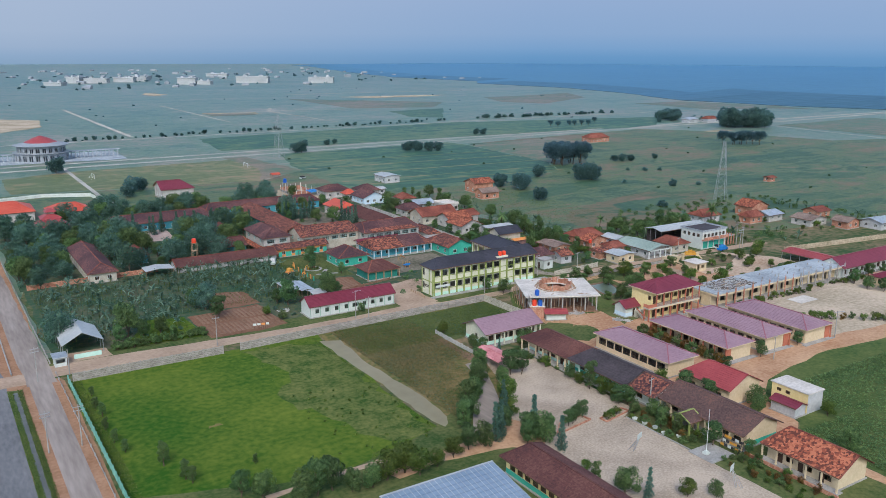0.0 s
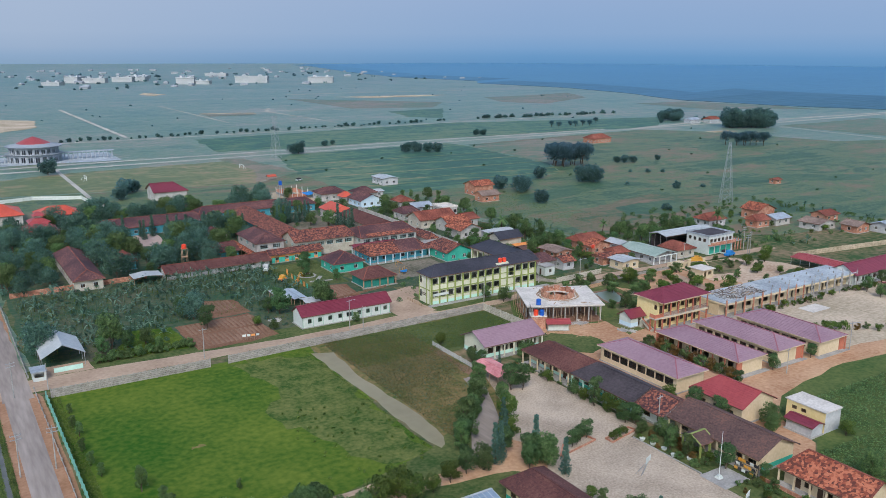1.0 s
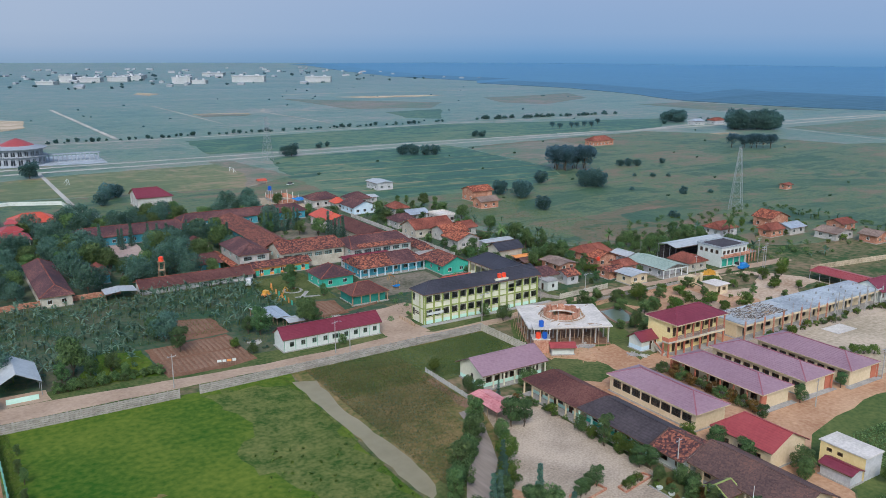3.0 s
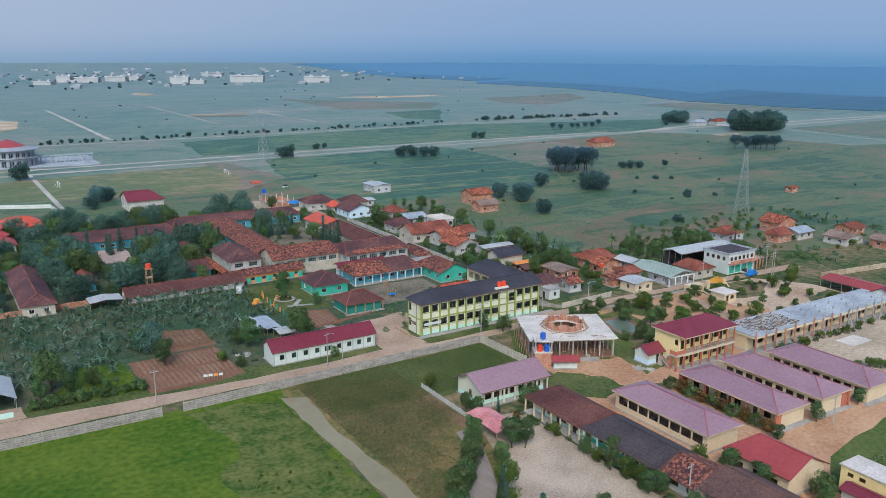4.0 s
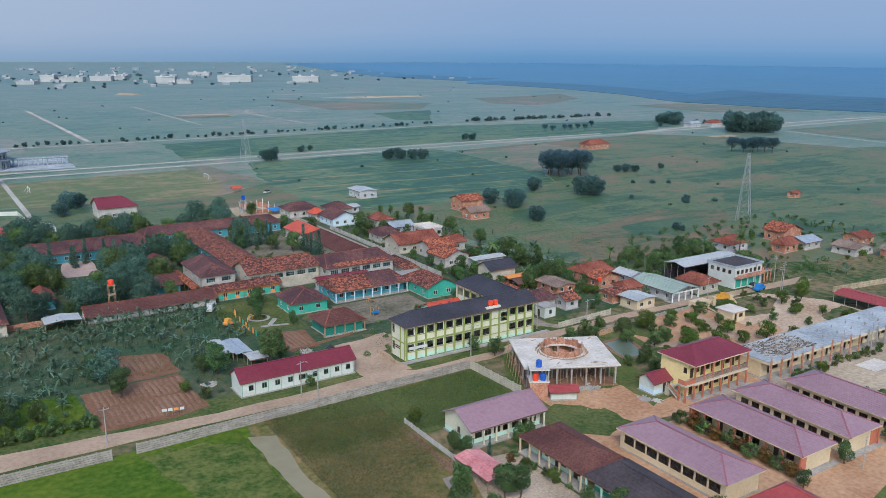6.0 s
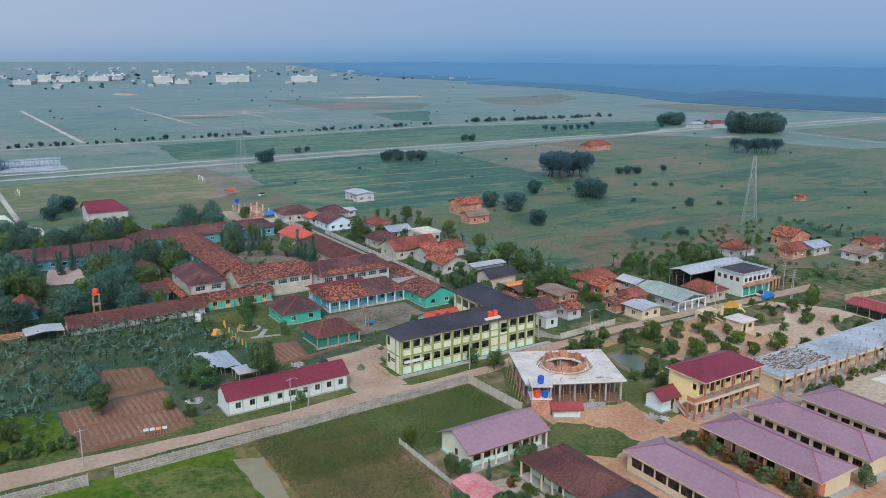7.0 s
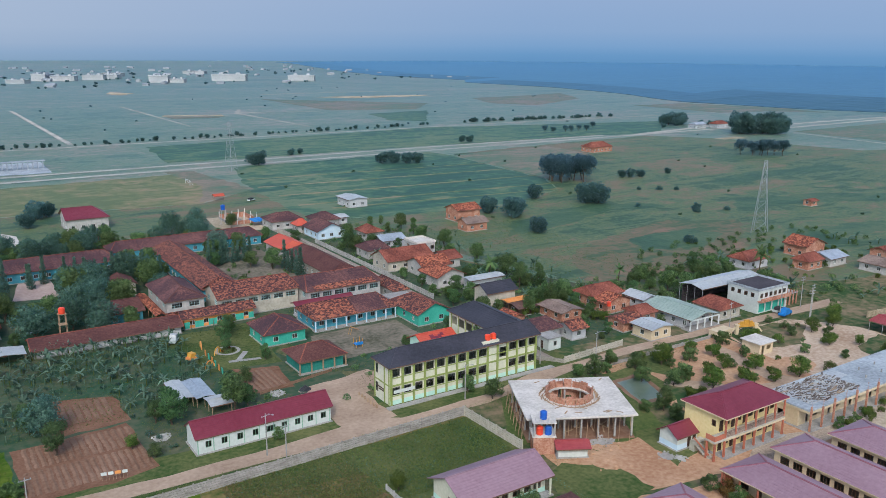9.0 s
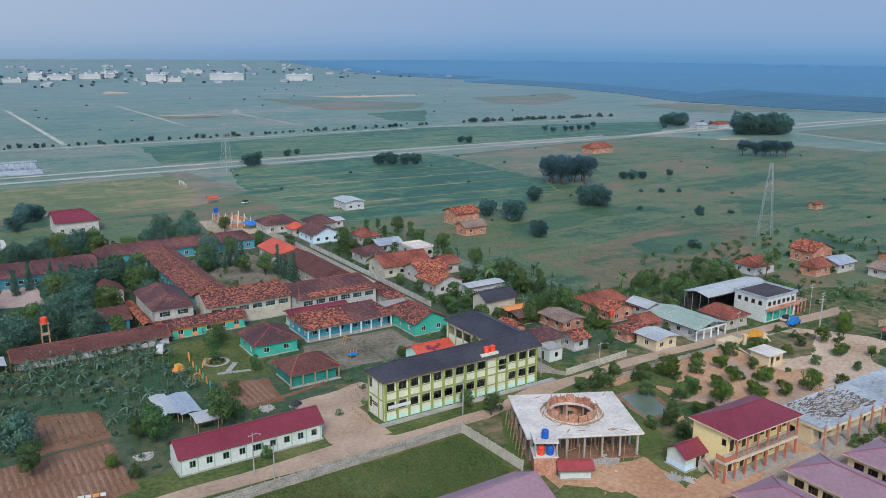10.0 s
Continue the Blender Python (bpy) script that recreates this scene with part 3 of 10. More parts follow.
patch("path", rough_edge([(80.5, 115.5), (84.5, 114.5), (94, 126), (100.5, 139), (101, 146), (99, 146), (97.5, 140), (90, 129)], 0.25, 3, 17), 0.045, M["asphalt"], "narrow grey lane between trees", "path")
patch("garden", rough_edge([(110.0, 62), (128, 62), (128, 104), (114.8, 108.2), (110.2, 106)], 0.3, 4, 18), 0.03, M["rough_grass"], "school garden lawn with planters", "garden")
patch("yard", rough_edge([(128, 60), (131, 60), (131, 83), (137, 87), (140.5, 97), (160, 100), (205, 103), (262, 100), (262, 143), (178, 143), (165, 140), (145, 141), (131, 147), (126, 143), (128, 100)], 0.5, 5, 19), 0.025, M["orange_soil"], "orange dirt ground between the classrooms", "yard")
patch("sports_ground", rough_edge([(188, 113), (262, 104), (262, 141.5), (205, 142), (189.5, 138)], 0.6, 5, -80), 0.04, M["sand"], "sandy sports ground", "yard")
patch("garden", rough_edge([(131, 55), (250, 30), (262, 99), (205, 104.5), (178, 107.5), (150, 103.5), (140.8, 97.5), (138, 87.5), (131.5, 83)], 0.6, 5, 21), 0.035, M["weeds"], "dense green plot of low crops", "plot")
patch("yard", rough_edge([(157, 138.8), (184, 139.2), (240, 138.6), (240, 142.6), (182, 142.8), (177, 144.6), (158, 144.6)], 0.3, 3, 72), 0.062, M["paving"], "grey concrete apron before the two-storey school", "yard")
patch("yard", rough_edge([(131, 147), (146, 143), (162, 141), (180, 142), (180, 156), (160, 158), (150, 158), (134, 166)], 0.5, 4, 22), 0.045, M["orange_soil"], "bare orange building-site earth", "yard")
patch("garden", rough_edge([(118, 147.5), (131, 148), (131, 151.5), (127, 151.5), (131, 161), (131, 148)], 0.4, 3, 23), 0.05, M["rough_grass"], "patch of grass beside the building site", "garden")
patch("garden", rough_edge([(131, 168.5), (142, 186), (160, 186), (166, 172), (160, 160), (150, 156), (146, 158)], 0.4, 4, 24), 0.03, M["weeds"], "weedy ground round the shell building", "ground")
patch("garden", rough_edge([(168, 158), (180, 156), (208, 156), (210, 187), (168, 188)], 0.5, 4, 25), 0.03, M["orange_soil"], "orange soil of the school orchard", "garden")
patch("garden", rough_edge([(160.5, 165), (173.5, 166.5), (178.5, 183.5), (167.5, 184)], 0.5, 3, 58), 0.05, M["rough_grass"], "grassy surround of the fish pond", "garden")
patch("bank", rough_edge([(163.2, 168.2), (171, 167.4), (175.6, 180.2), (166.4, 180.2)], 0.25, 2, 59), 0.055, M["soil"], "bare earth bank round the fish pond", "ground")
patch("water", rough_edge([(164.4, 169.2), (170.0, 168.6), (174.2, 179.0), (167.2, 178.9)], 0.2, 2, 26), 0.06, M["pond_water"], "small square fish pond with green water", "water")
patch("garden", rough_edge([(177, 181), (180, 175), (190, 186.5), (178, 187)], 0.6, 2.5, 60), 0.05, M["rough_grass"], "grass strip beside the orchard", "garden")
patch("garden", rough_edge([(168, 158), (182, 157), (184, 161), (175.5, 172), (170, 165)], 0.6, 2.5, 61), 0.05, M["weedy_soil"], "weedy earth of the orchard", "garden")
patch("drive", rough_edge([(204, 181), (203, 174), (200.5, 163), (206, 156), (200, 153.6), (188, 155), (184.5, 160.5), (175, 173), (178.5, 174.5), (188, 163.5), (196, 161), (199, 180)], 0.4, 3, 62), 0.055, M["dirt_road"], "pinkish beaten drive through the orchard", "road")
patch("garden", rough_edge([(209, 176), (222, 172), (236, 180), (230, 186), (212, 187)], 0.8, 2.5, 63), 0.055, M["weedy_soil"], "weedy part of the gate yard", "garden")
patch("garden", rough_edge([(226, 153), (245, 153), (245, 166), (232, 164)], 0.8, 2.5, 64), 0.055, M["weedy_soil"], "weedy corner of the gate yard", "garden")
patch("yard", rough_edge([(206, 152), (246, 152), (246, 172), (236, 186), (212, 188), (208, 172)], 0.5, 4, 27), 0.035, M["gate_sand"], "pale sandy yard by the gate", "yard")
patch("yard", rough_edge([(120, 286), (146, 286), (146, 333), (122, 333)], 0.2, 6, 28), 0.04, M["trodden"], "grey paved inner court", "yard")
patch("yard", rough_edge([(118, 222), (148, 222), (148, 240), (124, 240)], 0.5, 4, 29), 0.04, M["trodden"], "trodden grey-brown earth play yard", "yard")
patch("road", [(161.2, 197), (165.4, 197), (165.2, 262), (165.4, 330), (165, 372), (160.6, 372), (161.4, 330), (161.2, 262)], 0.055, M["asphalt"], "pale village lane between garden walls", "road")
patch("village_ground", rough_edge([(20, 262), (116, 258), (120, 216), (160, 201), (255, 196), (255, 214), (215, 232), (190, 300), (186, 372), (120, 366), (20, 398)], 1.0, 8, 30), 0.015, M["plot_ground"], "grassy village ground with bare spots", "ground")

patch("road", rough_edge([(13.2, 184), (19.2, 184), (19.0, 200), (17.6, 260), (16.8, 300), (12.6, 300), (13, 230)], 0.3, 5, 45), 0.068, M["asphalt"], "dusty stretch of road", "road")
patch("bare_patch", rough_edge([(39.6, 144.4), (42.6, 144.6), (42.4, 145.6), (40, 145.5)], 0.5, 0.8, 46), 0.055, M["dry_grass"], "worn bare spot on the playing field", "ground")
patch("dirt_verge", rough_edge([(101.4, 147), (104, 147.5), (103.8, 166.5), (101.8, 166)], 0.5, 2.5, 47), 0.05, M["soil"], "brown earth strip along the plot wall", "ground")
patch("garden", rough_edge([(22, 62), (84, 62), (87, 108), (97, 117), (84, 127), (76, 122), (53, 116), (42, 118.5), (21, 127)], 0.6, 6, 41), 0.012, M["rough_grass"], "rough grass behind the workshop", "ground")
patch("plot", rough_edge([(98.8, 214.6), (108.5, 213.6), (110, 226), (100.6, 229.5)], 0.3, 3, 42), 0.04, M["tilled"], "tilled brown vegetable bed", "plot")
patch("garden", rough_edge([(96, 230), (112, 228), (114, 258), (92, 257)], 0.5, 4, 43), 0.03, M["rough_grass"], "small green school park", "garden")
patch("path", [(101.4, 233.6), (108.4, 232.0), (108.6, 233.2), (104.6, 234.2), (107.6, 238.2), (106.6, 239.0), (103.4, 234.6), (101.6, 234.8)], 0.05, M["concrete"], "pale forked garden path", "path")
patch("yard", rough_edge([(70, 331), (78, 329), (78, 307), (66, 309)], 0.4, 4, 52), 0.04, M["pink_paving"], "pinkish paved court among the trees", "yard")
patch("yard", rough_edge([(72.5, 404), (77, 396), (76.5, 380), (71, 380)], 0.3, 4, 53), 0.05, M["fresh_concrete"], "pale concrete pad beside the wall", "yard")
patch("yard", rough_edge([(144, 362), (160, 360), (166, 392), (146, 392)], 0.6, 4, 54), 0.05, M["sand"], "sandy building site behind the school", "yard")
patch("garden", rough_edge([(128.5, 156.5), (134, 158.5), (141.5, 153.5), (141.4, 144.5), (133.5, 142.5), (128.5, 147.5)], 0.6, 2, 56), 0.06, M["rough_grass"], "grass plot between office and building site", "garden")
patch("yard", rough_edge([(141, 157), (152, 158.5), (156, 149.5), (166, 144), (160, 141), (146, 143), (140, 146)], 0.6, 2.5, 66), 0.058, M["orange_soil"], "trodden earth before the hut", "yard")
patch("garden", rough_edge([(153, 160.5), (161, 159.5), (165, 157.5), (157, 148.6), (150, 147.3)], 0.7, 2, 57), 0.062, M["rough_grass"], "weedy patch beside the shell building", "garden")
patch("ground_cover", rough_edge([(262, 40), (420, 40), (420, 158), (300, 200), (262, 206)], 1.5, 8, 65), 0.008, M["weedy_soil"], "weedy open ground beyond the gate", "ground")

# far roads and fields, all laid on one land grid
patch("road", [(-200, 522), (100, 528), (345, 535), (650, 537), (820, 533), (1030, 530), (1030, 536), (650, 543), (345, 540), (100, 533), (-200, 527)], 0.10, M["pale_road"], "pale unpaved farm road", "road")
patch("road", [(-200, 542), (100, 547), (355, 551), (520, 548), (520, 553), (355, 556), (100, 552), (-200, 547)], 0.10, M["pale_road"], "second lane of the pale farm road", "road")
patch("road", [(70, 410), (72.2, 410), (72.2, 532), (70, 532)], 0.10, M["pale_road"], "narrow concrete farm track", "road")
patch("road", [(143, 690), (147, 690), (147, 1035), (143, 1035)], 0.12, M["pale_road"], "straight pale track through the fields", "road")
patch("road", [(255, 780), (258, 780), (258, 1046), (255, 1046)], 0.12, M["pale_road"], "straight pale track between plots", "road")
patch("road", [(344, 731), (347.5, 731), (341, 897), (359, 942), (356, 944), (336, 898)], 0.12, M["pale_road"], "straight pale track between plots", "road")
patch("road", [(340, 902), (405, 883), (428, 882), (428, 886), (405, 888), (341, 908)], 0.12, M["pale_road"], "narrow pale track between plots", "road")
patch("road", [(548, 537), (668, 559), (714, 512), (894, 519), (1000, 527), (1000, 533), (894, 526), (716, 518), (670, 566), (546, 544)], 0.11, M["pale_road"], "pale road bending through the farmland", "road")
patch("road", [(676, 486), (680, 486), (663, 371), (640, 250), (636, 250), (659, 371)], 0.11, M["pale_road"], "pale straight track along the ploughed field", "road")
patch("road", [(-150, 668), (200, 672), (520, 676), (860, 660), (860, 664), (520, 680), (200, 677), (-150, 673)], 0.10, M["pale_road"], "pale road under the avenue of trees", "road")
patch("farm_plot", rough_edge([(20, 372), (110, 372), (186, 366), (186, 450), (155, 425), (75, 436), (20, 444)], 1.0, 6, 51), 0.03, M["scrub_land"], "rough grass strip behind the village", "field")
patch("farm_plot", rough_edge([(36, 446), (75.5, 437.8), (154.7, 424.4), (176.8, 444), (174.5, 516.4), (76, 512.3), (36, 500)], 1.5, 7, 31), 0.05, M["football_grass"], "yellowed grass football ground", "field")
patch("farm_plot", rough_edge([(155, 427), (176, 441), (189, 450), (181, 523), (166, 528), (170, 470)], 1.2, 6, 32), 0.055, M["fallow"], "bare brown strip beside the football ground", "field")
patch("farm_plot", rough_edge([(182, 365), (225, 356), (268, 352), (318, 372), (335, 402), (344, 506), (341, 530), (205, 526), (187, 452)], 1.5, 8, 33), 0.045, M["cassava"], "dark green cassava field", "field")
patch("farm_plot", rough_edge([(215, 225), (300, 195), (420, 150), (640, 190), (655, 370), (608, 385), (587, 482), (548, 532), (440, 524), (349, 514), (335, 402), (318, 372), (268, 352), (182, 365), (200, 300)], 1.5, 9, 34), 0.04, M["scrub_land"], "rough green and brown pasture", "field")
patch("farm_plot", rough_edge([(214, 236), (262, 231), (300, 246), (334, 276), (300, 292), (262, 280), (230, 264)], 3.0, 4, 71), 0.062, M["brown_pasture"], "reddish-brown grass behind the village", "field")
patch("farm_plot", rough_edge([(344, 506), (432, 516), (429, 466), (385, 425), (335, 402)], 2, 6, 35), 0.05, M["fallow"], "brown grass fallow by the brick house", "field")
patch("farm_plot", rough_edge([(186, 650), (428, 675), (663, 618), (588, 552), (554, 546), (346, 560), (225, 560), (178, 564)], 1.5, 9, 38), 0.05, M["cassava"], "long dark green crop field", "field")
for k, (y0, x0, x1) in enumerate(((398, 190, 333), (424, 192, 338), (452, 192, 340), (478, 196, 342), (384, 200, 320))):
    patch("farm_plot", rough_edge([(x0, y0), (x1, y0 - 12), (x1, y0 - 9.5), (x0, y0 + 2.5)], 0.6, 5, 70 + k), 0.075, M["football_grass"], "pale grass strip between crop rows", "field")
for k, pts in enumerate(([(232, 300), (262, 306), (300, 318), (330, 312), (326, 326), (290, 332), (250, 322)], [(400, 332), (450, 342), (520, 336), (516, 352), (450, 360), (404, 350)], [(258, 258), (282, 252), (306, 262), (300, 276), (268, 274)],
                         [(350, 290), (400, 282), (440, 262), (470, 270), (420, 298), (370, 306)], [(470, 400), (520, 392), (560, 400), (540, 420), (480, 416)], [(300, 226), (340, 236), (380, 228), (384, 244), (330, 252)])):
    patch("farm_plot", rough_edge(pts, 1.6, 3.5, 80 + k), 0.07, M["dark_growth"], "drift of dark green growth in the pasture", "field")
patch("yard", rough_edge([(20, 562), (113, 556), (114, 606), (20, 604)], 1, 12, 39), 0.06, M["grey_slab"], "grey paved apron round the domed hall", "yard")
patch("farm_plot", rough_edge([(681, 383), (830, 380), (850, 499), (685, 492)], 2, 9, 40), 0.05, M["fallow"], "bare brown ploughed field", "field")
patch("farm_plot", rough_edge([(455, 829), (535, 840), (462, 726), (437, 750)], 2, 9, 48), 0.05, M["cassava"], "dark green crop in the far fields", "field")


# ---- roofs, walls, windows ----
def sloped(bm, a, b, c, d, n, lift):
    """Roof slope from eave a-b up to ridge d-c in n lapped courses."""
    a, b, c, d = (Vector(p) for p in (a, b, c, d))
    nrm = (b - a).cross(d - a).normalized()
    if nrm.z < 0:
        nrm = -nrm
    low_prev = None
    for k in range(n):
        t0, t1 = k / n, (k + 1) / n
        p, q = a.lerp(d, t0) + nrm * lift, b.lerp(c, t0) + nrm * lift
        r, s = b.lerp(c, t1), a.lerp(d, t1)
        v = [bm.verts.new(x) for x in (p, q)]
        if (r - s).length > 0.02:
            w = [bm.verts.new(x) for x in (r, s)]
        else:
            w = [bm.verts.new(r)]
        bm.faces.new(v + w)
        base = low_prev or [bm.verts.new(b.lerp(c, t0) - nrm * 0.06), bm.verts.new(a.lerp(d, t0) - nrm * 0.06)]
        bm.faces.new([v[1], v[0], base[1], base[0]])
        low_prev = w if len(w) == 2 else None
        if low_prev is None:
            break


def roof_parts(root, x0, x1, y0, y1, z, rise, axis, hips, rmat, cap_mat, course=0.55, lift=0.05, seam=0.0, board=None):
    """Pitched roof over a rectangle. hips: how far the ridge stops short of each end (0: gable)."""
    def p(l, w, h):
        return (l, w, h) if axis == "x" else (w, l, h)
    (l0, l1), (w0, w1) = ((x0, x1), (y0, y1)) if axis == "x" else ((y0, y1), (x0, x1))
    mid, zt = (w0 + w1) / 2, z + rise
    r0, r1 = p(l0 + hips[0], mid, zt), p(l1 - hips[1], mid, zt)
    c = [p(l0, w0, z), p(l1, w0, z), p(l1, w1, z), p(l0, w1, z)]
    n = max(3, int(math.hypot((w1 - w0) / 2, rise) / course))
    bm = bmesh.new()
    sloped(bm, c[0], c[1], r1, r0, n, lift)
    sloped(bm, c[2], c[3], r0, r1, n, lift)
    if hips[0] > 0:
        sloped(bm, c[3], c[0], r0, r0, n, lift)
    if hips[1] > 0:
        sloped(bm, c[1], c[2], r1, r1, n, lift)
    part("roof", bm, rmat, root)
    bm = bmesh.new()                       # the boarded underside
    d = 0.1
    lo = [bm.verts.new((q[0], q[1], q[2] - d)) for q in c]
    k0, k1 = bm.verts.new((r0[0], r0[1], zt - d)), bm.verts.new((r1[0], r1[1], zt - d))
    for f in ((lo[0], lo[1], k1, k0), (lo[2], lo[3], k0, k1)):
        bm.faces.new(f)
    if hips[0] > 0:
        bm.faces.new((lo[3], lo[0], k0))
    if hips[1] > 0:
        bm.faces.new((lo[1], lo[2], k1))
    part("soffit", bm, M["timber"], root)
    bm = bmesh.new()
    up = Vector((0, 0, 0.06))
    bar(bm, Vector(r0) + up, Vector(r1) + up, 0.32, 0.12)
    for h, r, ends in ((hips[0], r0, (c[0], c[3])), (hips[1], r1, (c[1], c[2]))):
        for e in ends:
            bar(bm, Vector(r) + up * 0.7, Vector(e) + up * 0.7, 0.26, 0.09)
    part("ridge_cap", bm, cap_mat, root)
    for k in range(4):
        if (k == 3 and hips[0] == 0) or (k == 1 and hips[1] == 0):
            continue
        i, j = (k, (k + 1) % 4)
        bm = bmesh.new()
        bar(bm, Vector(c[i]) - Vector((0, 0, 0.1)), Vector(c[j]) - Vector((0, 0, 0.1)), 0.05, 0.2)
        part("fascia", bm, board or M["brown_frame"], root)
    if seam:
        bm = bmesh.new()
        k = max(2, int((l1 - l0) / seam))
        for i in range(1, k):
            l = l0 + (l1 - l0) * i / k
            f = min(1.0, (l - l0) / max(hips[0], 1e-3), (l1 - l) / max(hips[1], 1e-3))
            for w in (w0, w1):
                lo, hi = Vector(p(l, w, z + 0.07)), Vector(p(l, mid, zt + 0.07))
                bar(bm, lo, lo.lerp(hi, f), 0.07, 0.05)
        part("roof_seams", bm, cap_mat, root)


def side_frame(side, x0, x1, y0, y1):
    """Frame of one outer wall face: x runs left to right as seen from outside, y goes inwards."""
    return {"s": (pose(x0, y0, 0), x1 - x0), "n": (pose(x1, y1, 0, 0, 0, 180), x1 - x0),
            "w": (pose(x0, y1, 0, 0, 0, -90), y1 - y0), "e": (pose(x1, y0, 0, 0, 0, 90), y1 - y0)}[side]


def wall_face(bm, m, length, z0, z1, thick, holes, trim):
    lo, hi = trim, length - trim
    xs = sorted({lo, hi, *[min(max(v, lo), hi) for h in holes for v in h[:2]]})
    zs = sorted({z0, z1, *[min(max(v, z0), z1) for h in holes for v in h[2:4]]})
    for xa, xb in zip(xs, xs[1:]):
        if xb - xa < 1e-4:
            continue
        run = None
        for za, zb in zip(zs, zs[1:]):
            cx, cz = (xa + xb) / 2, (za + zb) / 2
            if any(h[0] < cx < h[1] and h[2] < cz < h[3] for h in holes):
                if run:
                    box(bm, xa, xb, 0, thick, run[0], run[1], m)
                run = None
            else:
                run = (run[0], zb) if run else (za, zb)
        if run:
            box(bm, xa, xb, 0, thick, run[0], run[1], m)


WIN = {}


def window_mesh(w, h, cols, rows, fmat):
    key = (round(w, 2), round(h, 2), cols, rows, fmat.name)
    if key not in WIN:
        bm = bmesh.new()
        t = 0.07
        xs = [0, t] + [w * k / cols + d for k in range(1, cols) for d in (-0.03, 0.03)] + [w - t, w]
        zs = [0, t] + [h * k / rows + d for k in range(1, rows) for d in (-0.025, 0.025)] + [h - t, h]
        g = [[bm.verts.new((x, 0.02, z)) for x in xs] for z in zs]
        for j in range(len(zs) - 1):
            for i in range(len(xs) - 1):
                if i % 2 == 0 or j % 2 == 0:
                    bm.faces.new((g[j][i], g[j][i + 1], g[j + 1][i + 1], g[j + 1][i]))
        for v in bmesh.ops.extrude_face_region(bm, geom=bm.faces[:])["geom"]:
            if isinstance(v, bmesh.types.BMVert):
                v.co.y = 0.11
        f = mesh_of(bm, "window", fmat)
        bm = bmesh.new()
        box(bm, t * 0.6, w - t * 0.6, 0.06, 0.07, t * 0.6, h - t * 0.6)
        WIN[key] = f, mesh_of(bm, "pane", M["glass"])
    return WIN[key]


def door_mesh(w, h, dmat):
    key = ("door", round(w, 2), round(h, 2), dmat.name)
    if key not in WIN:
        bm = bmesh.new()
        box(bm, 0, 0.07, -0.02, 0.12, 0, h)
        box(bm, w - 0.07, w, -0.02, 0.12, 0, h)
        box(bm, 0.07, w - 0.07, -0.02, 0.12, h - 0.07, h)
        box(bm, 0.07, w - 0.07, 0.04, 0.08, 0.01, h - 0.07)
        box(bm, 0.18, w - 0.18, 0.02, 0.04, 0.25, h * 0.42)
        box(bm, 0.18, w - 0.18, 0.02, 0.04, h * 0.5, h - 0.28)
        WIN[key] = mesh_of(bm, "door", dmat)
    return WIN[key]


def row(n, a, b, sill, w, h, kind="win", cols=2, rows=1):
    """n openings evenly set between a and b along a wall."""
    step = (b - a) / n
    return [(kind, a + step * (k + 0.5) - w / 2, sill, w, h, cols, rows) for k in range(n)]


